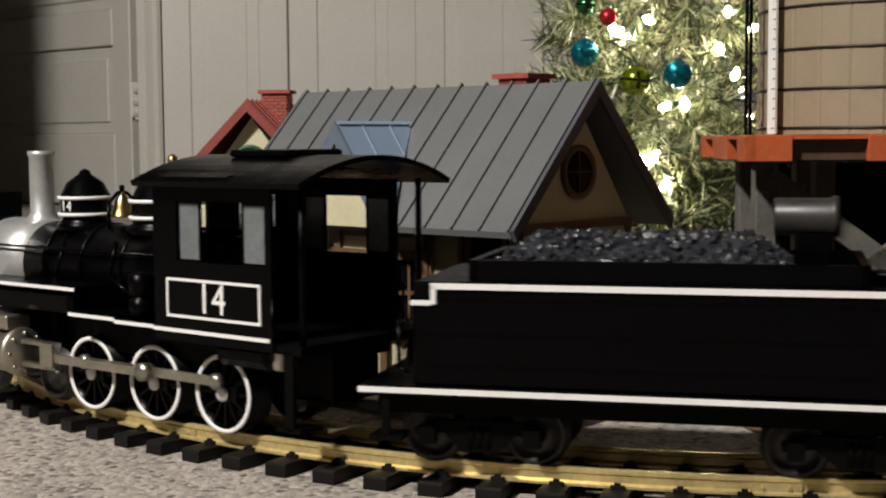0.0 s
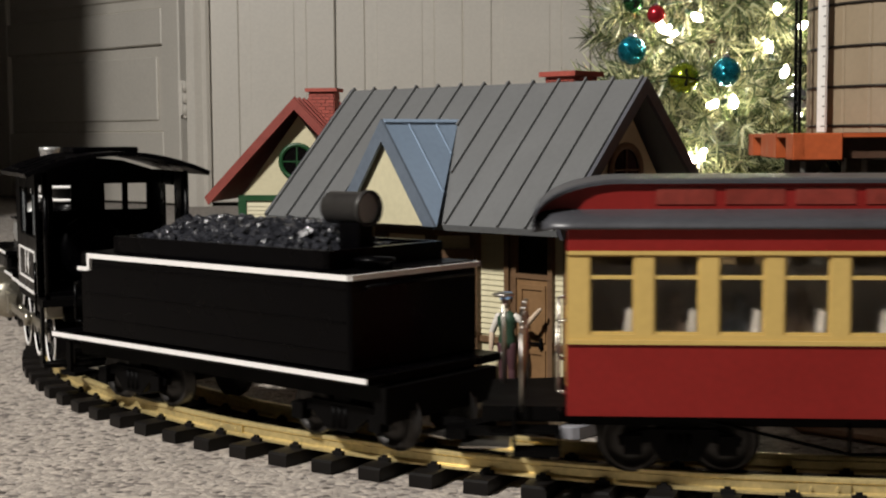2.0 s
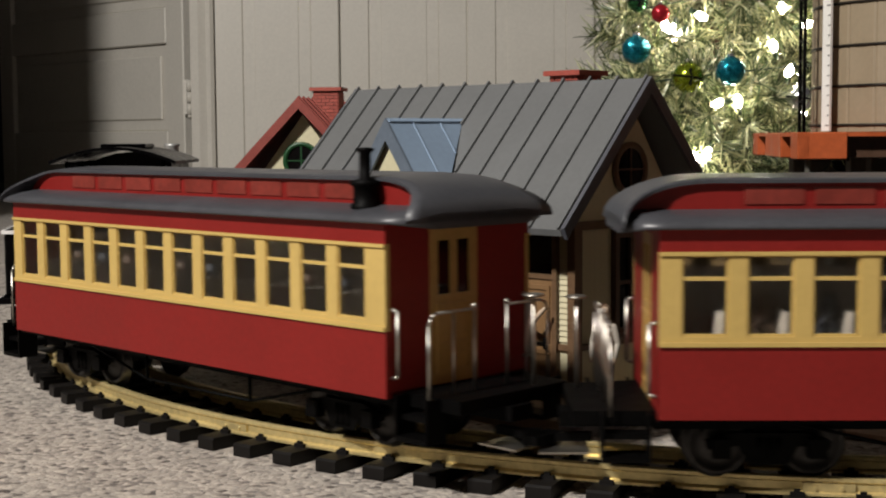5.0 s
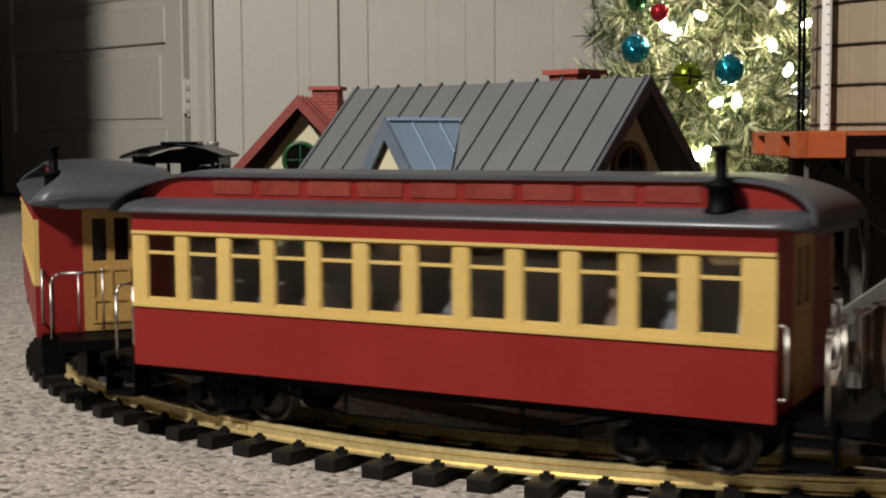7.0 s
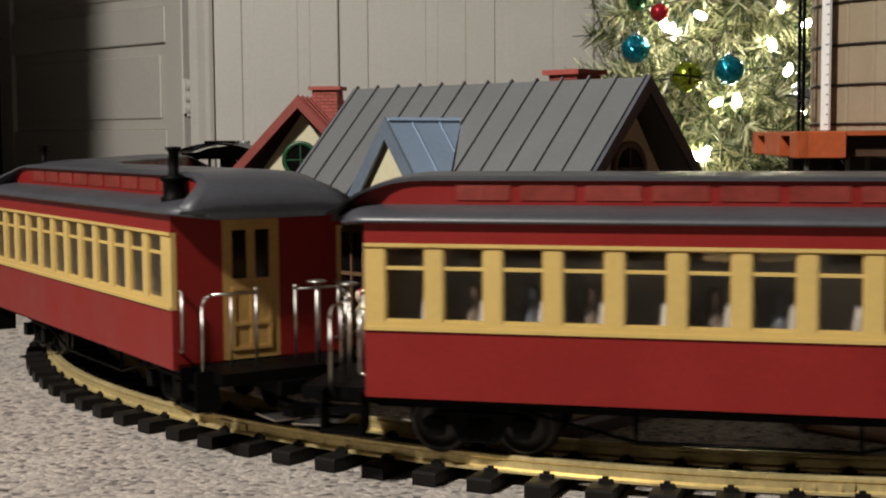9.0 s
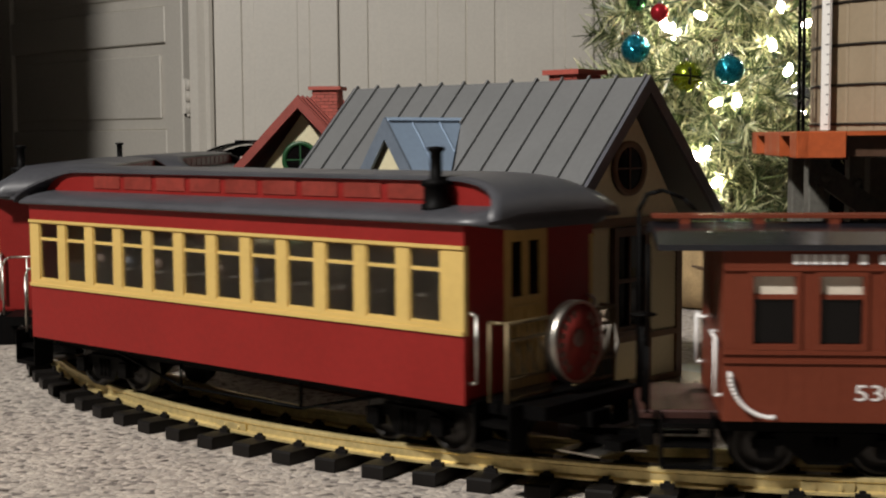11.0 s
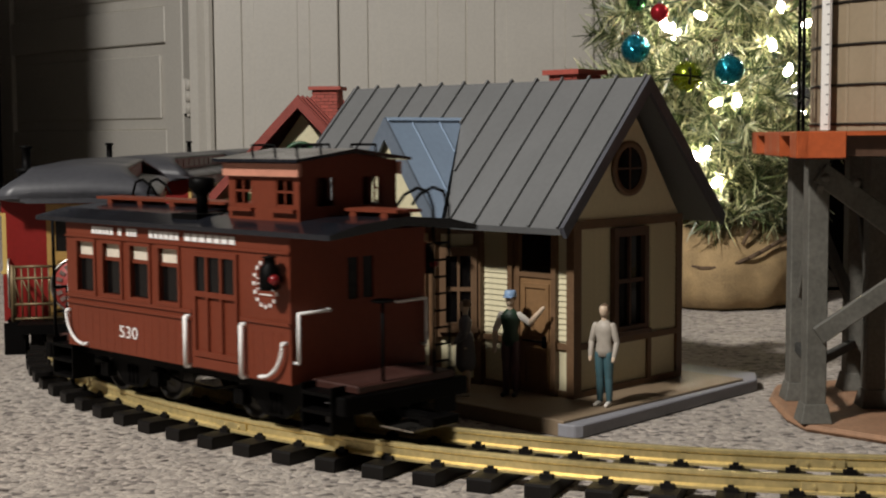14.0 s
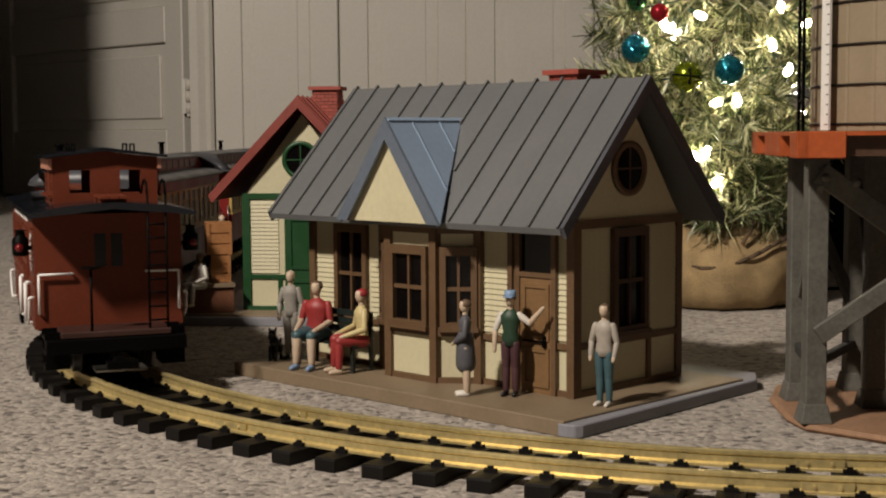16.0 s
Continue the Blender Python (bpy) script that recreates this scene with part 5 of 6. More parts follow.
    # running boards with white edges
    for s in (-1, 1):
        for a, b, z in ((-0.0860, 0.0040, 0.0742), (0.0040, 0.0380, 0.0748), (0.0380, 0.0800, 0.0760), (0.0740, 0.1800, 0.0905)):
            ys = sorted((s * 0.022, s * 0.0500))
            rb = box_part("running_board", LOCO_BLACK, root, a, ys[0], z, b, ys[1], z + 0.0030)
            ys = sorted((s * 0.0500, s * 0.0506))
            box_part("white_edge", STRIPE_WHITE, rb, a, ys[0], z + 0.0008, b, ys[1], z + 0.0028, "white running board edge")
        ys = sorted((s * 0.030, s * 0.048))
        box_part("reservoir_box", LOCO_BLACK, root, 0.082, ys[0], 0.0770, 0.176, ys[1], 0.0905, bevel=0.003)
    # cab
    cf, cr, cw = 0.0030, -0.0875, 0.0500
    for s in (-1, 1):
        ys = sorted((s * cw, s * (cw - 0.0025)))
        bm = B()
        pierced(bm, cr, cf, 0.0770, 0.1560, ys[0], ys[1], [(-0.0835, 0.1135, -0.0160, 0.1460)])
        cs = part("cab_side", bm, LOCO_BLACK, root)
        yi = sorted((s * (cw - 0.0010), s * (cw - 0.0024)))
        for a, b in ((-0.0340, -0.0160), (-0.0835, -0.0655)):
            bm = B()
            pierced(bm, a, b, 0.1135, 0.1460, yi[0], yi[1], [(a + 0.0014, 0.1149, b - 0.0014, 0.1446)])
            win = part("sliding_window", bm, LOCO_BLACK, root)
            ym = (yi[0] + yi[1]) / 2
            box_part("pane", CAB_PANE, win, a + 0.001, ym - 0.0003, 0.114, b - 0.001, ym + 0.0003, 0.1455)
        yo = sorted((s * cw, s * (cw + 0.0006)))
        bm = B()
        pierced(bm, -0.0800, -0.0075, 0.0832, 0.1045, yo[0], yo[1], [(-0.0785, 0.0847, -0.0090, 0.1030)])
        part("number_panel", bm, STRIPE_WHITE, cs, "white lined number panel")
        if s > 0:
            text_mesh("number", "14", 0.0235, STRIPE_WHITE, cs, on_side(-0.0430, cw + 0.0003, 0.0938) @ Matrix.Diagonal((0.95, 1, 1, 1)))
    bm = B()
    pierced(bm, -cw + 0.0025, cw - 0.0025, 0.0770, 0.1480, -cf, -cf + 0.0025, [(-0.043, 0.1270, -0.029, 0.1460), (-0.025, 0.1270, -0.012, 0.1460), (0.012, 0.1270, 0.025, 0.1460), (0.029, 0.1270, 0.043, 0.1460)], QUARTER)
    part("cab_front", bm, LOCO_BLACK, root)
    bm = B()
    prism(bm, [(-cw + 0.0025, 0.1480), (cw - 0.0025, 0.1480), (cw - 0.0025, 0.1560), (0.025, 0.1630), (0, 0.1655), (-0.025, 0.1630), (-cw + 0.0025, 0.1560)], cf - 0.0025, cf, "x")
    part("cab_arch", bm, LOCO_BLACK, root)
    bm = B()
    lathe(bm, [(0, 0), (0.024, 0), (0.024, 0.020), (0.018, 0.021), (0, 0.022)], 28, Matrix.Translation((cf - 0.0025, 0, 0.100)) @ pose(0, 0, 0, 0, -90))
    backhead = part("backhead", bm, LOCO_BLACK, root)
    for k in range(6):
        bm = B()
        rod(bm, (cf - 0.024, -0.012 + k * 0.005, 0.112), (cf - 0.034, -0.012 + k * 0.005, 0.120), 0.0008, 5)
        part("lever", bm, LOCO_BLACK, backhead)
    for s in (-1, 1):
        bm = B()
        rod(bm, (cr - 0.018, s * 0.046, 0.075), (cr - 0.018, s * 0.046, 0.157), 0.0018, 7)
        part("cab_post", bm, LOCO_BLACK, root)
        bm = B()
        rod(bm, (cr - 0.002, s * 0.0515, 0.066), (cr - 0.002, s * 0.0515, 0.098), 0.0010, 6)
        part("grab_iron", bm, LOCO_BLACK, root)
        ys = sorted((s * 0.034, s * 0.050))
        box_part("cab_step", FLAT_BLACK, root, -0.106, ys[0], 0.0300, -0.090, ys[1], 0.0325)
        box_part("step_hanger", FLAT_BLACK, root, -0.102, min(s * 0.048, s * 0.050), 0.031, -0.096, max(s * 0.048, s * 0.050), 0.072)
        ys = sorted((s * 0.028, s * 0.046))
        box_part("injector", ROD_METAL if s > 0 else FLAT_BLACK, root, -0.090, ys[0] + 0.006, 0.0600, -0.083, ys[1], 0.0700, bevel=0.001)
        box_part("air_tank", LOCO_BLACK, root, -0.080, ys[0], 0.0590, -0.038, ys[1], 0.0720, bevel=0.004)
    box_part("cab_floor", FLAT_BLACK, root, -0.1080, -cw, 0.0700, cf, cw, 0.0745)
    bm = B()
    arc = [(0.0600 * t, 0.1545 + 0.0135 * (1 - t * t)) for t in [-1 + i / 8 for i in range(17)]]
    prism(bm, [(y, z + 0.0022) for y, z in arc] + [(y * 0.985, z - 0.0006) for y, z in arc[::-1]], -0.1170, 0.0090, "x")
    cabroof = part("cab_roof", bm, LOCO_BLACK, root, "satin black arched cab roof")
    box_part("roof_hatch", LOCO_BLACK, cabroof, -0.072, -0.022, 0.1690, -0.028, 0.022, 0.1730, bevel=0.001)
    bm = B()
    prism(bm, [(0.034, 0.1640), (0.056, 0.1580), (0.056, 0.1592), (0.034, 0.1655)], -0.062, -0.010, "x")
    part("roof_panel", bm, LOCO_BLACK, cabroof)
    # frame, cylinders, wheels, rods, pilot
    bm = B()
    box(bm, -0.100, -0.0180, 0.040, 0.205, 0.0180, 0.0700)
    box(bm, -0.070, -0.030, 0.055, 0.10, 0.030, 0.0745)
    part("main_frame", bm, FLAT_BLACK, root)
    bm = B()
    box(bm, 0.128, -0.024, 0.040, 0.185, 0.024, bz - 0.015)
    part("saddle", bm, LOCO_BLACK, root)
    for s in (-1, 1):
        bm = B()
        lathe(bm, [(0, -0.003), (0.010, -0.003), (0.0135, 0), (0.0150, 0.001), (0.0150, 0.004), (0.0135, 0.005), (0.0135, 0.038), (0.0150, 0.039), (0.0150, 0.042), (0.010, 0.046), (0, 0.046)], 24,
              Matrix.Translation((0.140, s * 0.0400, 0.0490)) @ pose(0, 0, 0, 0, 90))
        cy = part("cylinder", bm, ROD_METAL, root, "bare metal cylinder")
        bm = B()
        for k in range(8):
            a = math.pi * k / 4
            rod(bm, (0.1365, s * 0.0400 + 0.0118 * math.cos(a), 0.049 + 0.0118 * math.sin(a)), (0.1390, s * 0.0400 + 0.0118 * math.cos(a), 0.049 + 0.0118 * math.sin(a)), 0.0012, 6)
        tagged(part("cylinder_bolt", bm, ROD_METAL, cy), kind="stuff")
        box_part("valve_chest", ROD_METAL, cy, 0.143, min(s * 0.032, s * 0.050), 0.0630, 0.182, max(s * 0.032, s * 0.050), 0.0720, bevel=0.001)
        bm = B()
        bar(bm, (0.104, s * 0.041, 0.0560), (0.140, s * 0.041, 0.0560), 0.005, 0.0025)
        bar(bm, (0.104, s * 0.041, 0.0420), (0.140, s * 0.041, 0.0420), 0.005, 0.0025)
        part("crosshead_guide", bm, ROD_METAL, root)
    for x in (0.0802, 0.0232, -0.0333):
        ob = wheelset(root, DRIVER, x, RT + 0.0222, 0.0222)
        for s in (-1, 1):
            bm = B()
            lathe(bm, [(0.0194, 0), (0.0218, 0), (0.0218, 0.0008), (0.0194, 0.0008), (0.0194, 0)], 36, Matrix.Translation((0, s * 0.0341 if s > 0 else -0.0349, 0)) @ pose(0, 0, 0, -90))
            part("white_rim", bm, STRIPE_WHITE, ob, "white-painted wheel rim")
            bm = B()
            lathe(bm, [(0, 0), (0.0042, 0), (0.0042, 0.0012), (0, 0.0012)], 16, Matrix.Translation((0, s * 0.0346 if s > 0 else -0.0358, 0)) @ pose(0, 0, 0, -90))
            part("hub_cap", bm, STRIPE_WHITE, ob)
    for s in (-1, 1):
        bm = B()
        y = s * 0.0390
        bar(bm, (0.0802, y, 0), (-0.0333, y, 0), 0.0022, 0.0052)
        for x in (0.0802, 0.0232, -0.0333):
            lathe(bm, [(0, -0.0018), (0.0044, -0.0018), (0.0044, 0.0018), (0.0028, 0.0030), (0, 0.0030)], 14, Matrix.Translation((x, y, 0)) @ pose(0, 0, 0, -90 * s))
        rd = part("side_rod", bm, ROD_METAL, root, "oiled steel side rod")
        RODS.append((rd, s))
        bm = B()
        bar(bm, (0.0232, s * 0.0430, 0), (0.1092, s * 0.0430, 0), 0.0024, 0.0050)
        lathe(bm, [(0, -0.002), (0.0052, -0.002), (0.0052, 0.002), (0, 0.002)], 14, Matrix.Translation((0.0232, s * 0.0430, 0)) @ pose(0, 0, 0, -90 * s))
        box(bm, 0.1032, s * 0.0430 - 0.003, -0.005, 0.1152, s * 0.0430 + 0.003, 0.009)
        md = part("main_rod", bm, ROD_METAL, root, "oiled steel main rod")
        RODS.append((md, s))
    for x in (0.128, 0.196):
        wheelset(root, SMALL_WHEEL, x, RT + 0.0150, 0.0150)
    bm = B()
    box(bm, 0.200, -0.046, 0.050, 0.212, 0.046, 0.0660)
    part("pilot_beam", bm, LOCO_BLACK, root, bevel=0.001)
    for k in range(-5, 6):
        bm = B()
        bar(bm, (0.210, k * 0.0085, 0.052), (0.236 - abs(k) * 0.003, k * 0.0060, 0.0220), 0.0028, 0.0028)
        part("pilot_slat", bm, LOCO_BLACK, root)
    bm = B()
    tube(bm, [(-0.098, -0.020, 0.026), (-0.110, 0.000, 0.030), (-0.098, 0.020, 0.026)], 0.0012, 5)
    part("drawbar_spring", bm, ROD_METAL, root)
    return root


TRAIN = [(locomotive(), -61.5, 0.05), (tender(), -36.7, 0.07),
         (coach("red and yellow passenger coach with dark grey roof"), 0.0, 0.13), (coach("red and yellow passenger coach with dark grey roof"), 43.78, 0.13),
         (coach("red and yellow coach with brass rear railing and round sign", True), 87.56, 0.13), (caboose(), 123.8, 0.09)]

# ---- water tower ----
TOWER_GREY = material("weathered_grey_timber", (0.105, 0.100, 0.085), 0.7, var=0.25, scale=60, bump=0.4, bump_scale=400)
# darker grey copy of the timber, for inner braces and deck joists
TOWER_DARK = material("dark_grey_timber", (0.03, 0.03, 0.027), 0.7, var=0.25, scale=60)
TANK_TAN = material("tan_tank_staves", (0.26, 0.205, 0.135), 0.55, var=0.10, scale=50, tint=0.35)
DECK_ORANGE = material("rust_orange_deck", (0.42, 0.085, 0.022), 0.5, var=0.15, scale=60)
HOOP = material("dark_iron_hoop", (0.03, 0.025, 0.02), 0.45, metal=0.6)
EARTH = material("brown_earth_base", (0.27, 0.15, 0.085), 0.75, var=0.18, scale=70, bump=0.4)
GAUGE_WHITE = material("white_level_board", (0.74, 0.72, 0.68), 0.5, var=0.05)
INK = material("grey_printed_ticks", (0.22, 0.21, 0.20), 0.6)


def water_tower():
    root = thing("water_tower", SITE @ pose(0.315, 0.87, 0), "tan wooden model water tower on grey timber legs", "water tower")
    # base
    bm = B()
    prism(bm, [(-0.104, -0.030), (-0.100, -0.058), (-0.083, -0.074), (-0.058, -0.098), (0.02, -0.108), (0.09, -0.095), (0.112, -0.03), (0.108, 0.06), (0.05, 0.10), (-0.03, 0.095), (-0.085, 0.075), (-0.100, 0.03)], 0, 0.0048, "z")
    part("base", bm, EARTH, root, "brown moulded earth base", 0.002)
    posts = [(-0.0924, -0.050), (-0.0840, 0.022), (-0.0370, 0.056), (-0.0420, -0.004), (0.0924, 0.050), (0.0840, -0.022), (0.0370, -0.056), (0.0420, 0.060)]
    for x, y in posts:
        bm = B()
        box(bm, x - 0.0062, y - 0.0062, 0.016, x + 0.0062, y + 0.0062, 0.163)
        lg = part("leg", bm, TOWER_GREY, root, bevel=0.0006)
        bm = B()
        vs = box(bm, x - 0.0095, y - 0.0095, 0.0048, x + 0.0095, y + 0.0095, 0.0165)
        for v in vs:
            if v.co.z > 0.010:
                v.co.x, v.co.y = x + (v.co.x - x) * 0.74, y + (v.co.y - y) * 0.74
        part("footing", bm, TOWER_GREY, lg, bevel=0.0005)
    a, b, c, d = [Vector((x, y, 0)) for x, y in posts[:4]]
    def up(v, z):
        return v + Vector((0, 0, z))
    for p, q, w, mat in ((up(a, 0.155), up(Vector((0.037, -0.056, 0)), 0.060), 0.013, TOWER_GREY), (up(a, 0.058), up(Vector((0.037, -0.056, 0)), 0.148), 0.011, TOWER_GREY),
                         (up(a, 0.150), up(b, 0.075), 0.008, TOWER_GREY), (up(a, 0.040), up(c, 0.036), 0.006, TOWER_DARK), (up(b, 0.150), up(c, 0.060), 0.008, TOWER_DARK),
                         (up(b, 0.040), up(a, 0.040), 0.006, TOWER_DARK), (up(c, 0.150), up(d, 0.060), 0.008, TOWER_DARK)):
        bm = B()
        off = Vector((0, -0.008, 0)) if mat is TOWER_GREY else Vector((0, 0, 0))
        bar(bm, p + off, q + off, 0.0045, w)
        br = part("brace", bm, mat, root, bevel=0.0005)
    for x, z in ((-0.0900, 0.1520), (-0.0720, 0.1490)):
        bm = B()
        lathe(bm, [(0.0026, 0), (0.0026, 0.002), (0, 0.0028)], 8, Matrix.Translation((x, -0.060, z)) @ pose(0, 0, 0, 90))
        part("bolt", bm, TOWER_GREY, root)
    # deck: rim boards with gaps, joists, planks
    for k in range(4):
        m = pose(0, 0, 0, 0, 0, 90 * k - 6)
        for x0, x1 in ((-0.1055, -0.078), (-0.036, 0.036), (0.078, 0.1055)):
            box_part("rim_block", DECK_ORANGE, root, x0, -0.1055, 0.1640, x1, -0.0985, 0.1792, bevel=0.0005, m=m)
        box_part("rim_recess", DARK_BROWN, root, -0.098, -0.0985, 0.1650, 0.098, -0.0940, 0.1790, m=m)
        for x0, x1 in ((-0.078, -0.036), (0.036, 0.078)):
            box_part("rim_strip", DECK_ORANGE, root, x0, -0.1052, 0.1768, x1, -0.0985, 0.1792, m=m)
    dm = pose(0, 0, 0, 0, 0, -6)
    for i in range(9):
        y = -0.094 + 0.0209 * i
        box_part("deck_plank", DECK_ORANGE, root, -0.0985, y, 0.1760, 0.0985, y + 0.0204, 0.1790, m=dm)
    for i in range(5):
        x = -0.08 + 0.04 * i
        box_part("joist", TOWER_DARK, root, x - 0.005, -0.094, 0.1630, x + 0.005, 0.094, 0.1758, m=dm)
    # tank of staves with hoops
    R, n = 0.0805, 26
    stave = B()
    w = math.pi * R / n * 0.994
    prism(stave, [(-w, R - 0.006), (w, R - 0.006), (w, R - 0.0006), (w * 0.85, R), (-w * 0.85, R), (-w, R - 0.0006)], 0.1795, 0.395, "z")
    me = mesh_of("stave", stave, TANK_TAN)
    for i in range(n):
        share("stave", me, root, pose(0, 0, 0, 0, 0, 360 * i / n))
    for z in (0.1835, 0.2070, 0.2310, 0.2565, 0.285, 0.315, 0.345, 0.375):
        bm = B()
        lathe(bm, [(R - 0.001, z - 0.0008), (R + 0.0010, z - 0.0008), (R + 0.0010, z + 0.0008), (R - 0.001, z + 0.0008), (R - 0.001, z - 0.0008)], 52)
        part("hoop", bm, HOOP, root)
    bm = B()
    lathe(bm, [(R - 0.002, 0.392), (R + 0.012, 0.392), (R + 0.012, 0.396), (0.01, 0.440), (0.004, 0.450), (0, 0.451)], 40)
    part("tank_roof", bm, TOWER_GREY, root)
    # water level board and ladder
    gm = pose(-0.0757, -0.0277, 0, 0, 0, -68)
    g = box_part("level_board", GAUGE_WHITE, root, -0.0038, -0.0080, 0.1800, 0.0038, -0.0065, 0.385, "white water level board with grey ticks", m=gm)
    bm = B()
    for i in range(33):
        wd = 0.0036 if i % 4 == 0 else 0.0022
        box(bm, 0.0038 - wd, -0.0083, 0.183 + i * 0.006, 0.0036, -0.0080, 0.1838 + i * 0.006, gm)
    tagged(part("tick", bm, INK, g), kind="stuff")
    lm = pose(-0.0845, -0.008, 0, 0, 0, -88)
    bm = B()
    for x in (-0.0045, 0.0045):
        box(bm, x - 0.0008, -0.008, 0.1792, x + 0.0008, -0.0062, 0.39, lm)
    lad = part("ladder", bm, FLAT_BLACK, root, "black iron ladder")
    for i in range(17):
        bm = B()
        rod(bm, lm @ Vector((-0.0045, -0.0071, 0.186 + i * 0.0125)), lm @ Vector((0.0045, -0.0071, 0.186 + i * 0.0125)), 0.0007, 5)
        part("rung", bm, FLAT_BLACK, lad)


water_tower()

# ---- tree with burlap-wrapped root ball ----
NEEDLE = material("olive_green_needles", (0.070, 0.098, 0.034), 0.38, var=0.35, scale=30, bump=0)
NEEDLE_PALE = material("pale_yellow_green_needles", (0.40, 0.41, 0.24), 0.34, var=0.3, scale=30, bump=0)
BARK = material("brown_bark", (0.09, 0.055, 0.03), 0.8, var=0.3)
BURLAP = material("golden_burlap", (0.36, 0.25, 0.125), 0.9, var=0.3, scale=60, bump=0.8, bump_scale=900, bump_dist=0.0018)
TEAL = material("teal_glass_ball", (0.01, 0.20, 0.27), 0.12, metal=0.75, var=0.5, scale=160, bump=0.7, bump_scale=220, bump_dist=0.003)
LIME = material("lime_green_bell", (0.24, 0.30, 0.02), 0.16, metal=0.8, var=0.15)
DEEP_GREEN = material("dark_green_bell", (0.02, 0.09, 0.03), 0.16, metal=0.7, var=0.15)
SILVER_BALL = material("silver_bell", (0.62, 0.63, 0.66), 0.14, metal=0.9)
RED_BALL = material("red_glass_ball", (0.40, 0.02, 0.03), 0.15, metal=0.6)
BULB = glow("warm_white_bulb", (1.0, 0.88, 0.68), 102.0)
WIRE = material("green_wire", (0.01, 0.03, 0.012), 0.5)
TX, TY = 0.290, 1.455


def spread(z):
    """How far the tree's branches reach at a height."""
    if z < 0.21:
        return 0.072 + (z - 0.085) * 0.57
    return max(0.015, 0.143 - max(0, z - 0.25) * 0.20)


def tree():
    root = thing("christmas_tree", SITE @ pose(TX, TY, 0), "small green artificial fir tree with lights and ornaments", "christmas tree")
    bm = B()
    lathe(bm, [(0.012, 0.06), (0.010, 0.4), (0.004, 0.86), (0, 0.88)], 10)
    part("trunk", bm, BARK, root)
    rng = random.Random(11)
    verts, faces = ([], []), ([], [])
    bw, bf = [], []
    def blade(k, p, d, length, w):
        side = d.cross(Vector((rng.uniform(-1, 1), rng.uniform(-1, 1), rng.uniform(-1, 1)))).normalized() * w
        base = len(verts[k])
        verts[k].extend([p - side, p + side, p + d * length + side * 0.3, p + d * length - side * 0.3])
        faces[k].append((base, base + 1, base + 2, base + 3))
    for b in range(330):
        z = 0.088 + 0.74 * (b / 330) ** 1.45
        a = b * 2.39996 + rng.uniform(-0.3, 0.3)
        reach = spread(z) * rng.uniform(0.75, 1.08)
        out = Vector((math.cos(a), math.sin(a), 0))
        tip = out * reach + Vector((0, 0, z + rng.uniform(-0.012, 0.022)))
        start = Vector((0, 0, z - 0.01))
        twigs = [(start.lerp(tip, 0.15), tip)]
        for k in range(4 if z < 0.42 else 2):
            f = rng.uniform(0.35, 0.9)
            p = start.lerp(tip, f)
            d = (out + Vector((rng.uniform(-0.9, 0.9), rng.uniform(-0.9, 0.9), rng.uniform(-0.5, 0.5)))).normalized()
            twigs.append((p, p + d * rng.uniform(0.018, 0.040)))
        for p, q in twigs:
            ln = (q - p).length
            ax = (q - p).normalized()
            i0 = len(bw)
            s = ax.cross(Vector((0.3, 0.2, 1))).normalized() * 0.0008
            bw.extend([p - s, p + s, q + s, q - s])
            bf.append((i0, i0 + 1, i0 + 2, i0 + 3))
            for k in range(int(ln / 0.0013) if z < 0.40 else int(ln / 0.003)):
                f = rng.random()
                c = p.lerp(q, f)
                r = Vector((rng.gauss(0, 1), rng.gauss(0, 1), rng.gauss(0, 1)))
                r = (r - ax * r.dot(ax)).normalized()
                d = (r + ax * rng.uniform(0.3, 1.0)).normalized()
                blade(0 if rng.random() < 0.5 else 1, c, d, rng.uniform(0.015, 0.032), rng.uniform(0.0007, 0.0014))
    for k, mat, nm in ((0, NEEDLE, "needles"), (1, NEEDLE_PALE, "pale_needles")):
        me = bpy.data.meshes.new(nm)
        me.from_pydata(verts[k], [], faces[k])
        me.materials.append(mat)
        ob = new(nm, me)
        ob.parent = root
        tagged(ob, kind="stuff")
    me = bpy.data.meshes.new("twig_wood")
    me.from_pydata(bw, [], bf)
    me.materials.append(BARK)
    ob = new("twig_wood", me)
    ob.parent = root
    tagged(ob, kind="stuff")
    # root ball in burlap, gathered under the tree
    bm = B()
    n, rows = 72, [(0.070, 0.0), (0.082, 0.004), (0.090, 0.020), (0.091, 0.040), (0.084, 0.060), (0.066, 0.078), (0.045, 0.090), (0.030, 0.096), (0.036, 0.108), (0.046, 0.114)]
    rings = []
    for j, (r, z) in enumerate(rows):
        ring_ = []
        for i in range(n):
            a = 2 * math.pi * i / n
            fold = (0.0050 if j > 4 else 0.0022) * math.sin(9 * a + 0.7 * j + 1.5 * math.sin(3 * a)) + 0.007 * noise.noise(Vector((3.0 * math.cos(a), 2.2 * math.sin(a), z * 22)))
            ring_.append(bm.verts.new(((r + fold) * math.cos(a), (r + fold) * math.sin(a), max(0, z + (0.006 * math.sin(5 * a + 1) if j > 5 else 0)))))
        rings.append(ring_)
    for p, q in zip(rings, rings[1:]):
        for i in range(n):
            f = bm.faces.new((p[i], p[(i + 1) % n], q[(i + 1) % n], q[i]))
            f.smooth = True
    bm.faces.new(rings[0][::-1])
    bag = part("burlap_wrap", bm, BURLAP, root, "golden burlap wrap gathered with folds")
    bm = B()
    pts = [(0.088 * math.cos(a), 0.088 * math.sin(a), 0.060 + 0.016 * math.sin(2.5 * a)) for a in [math.radians(200 + 8 * k) for k in range(18)]]
    tube(bm, pts, 0.0022, 6)
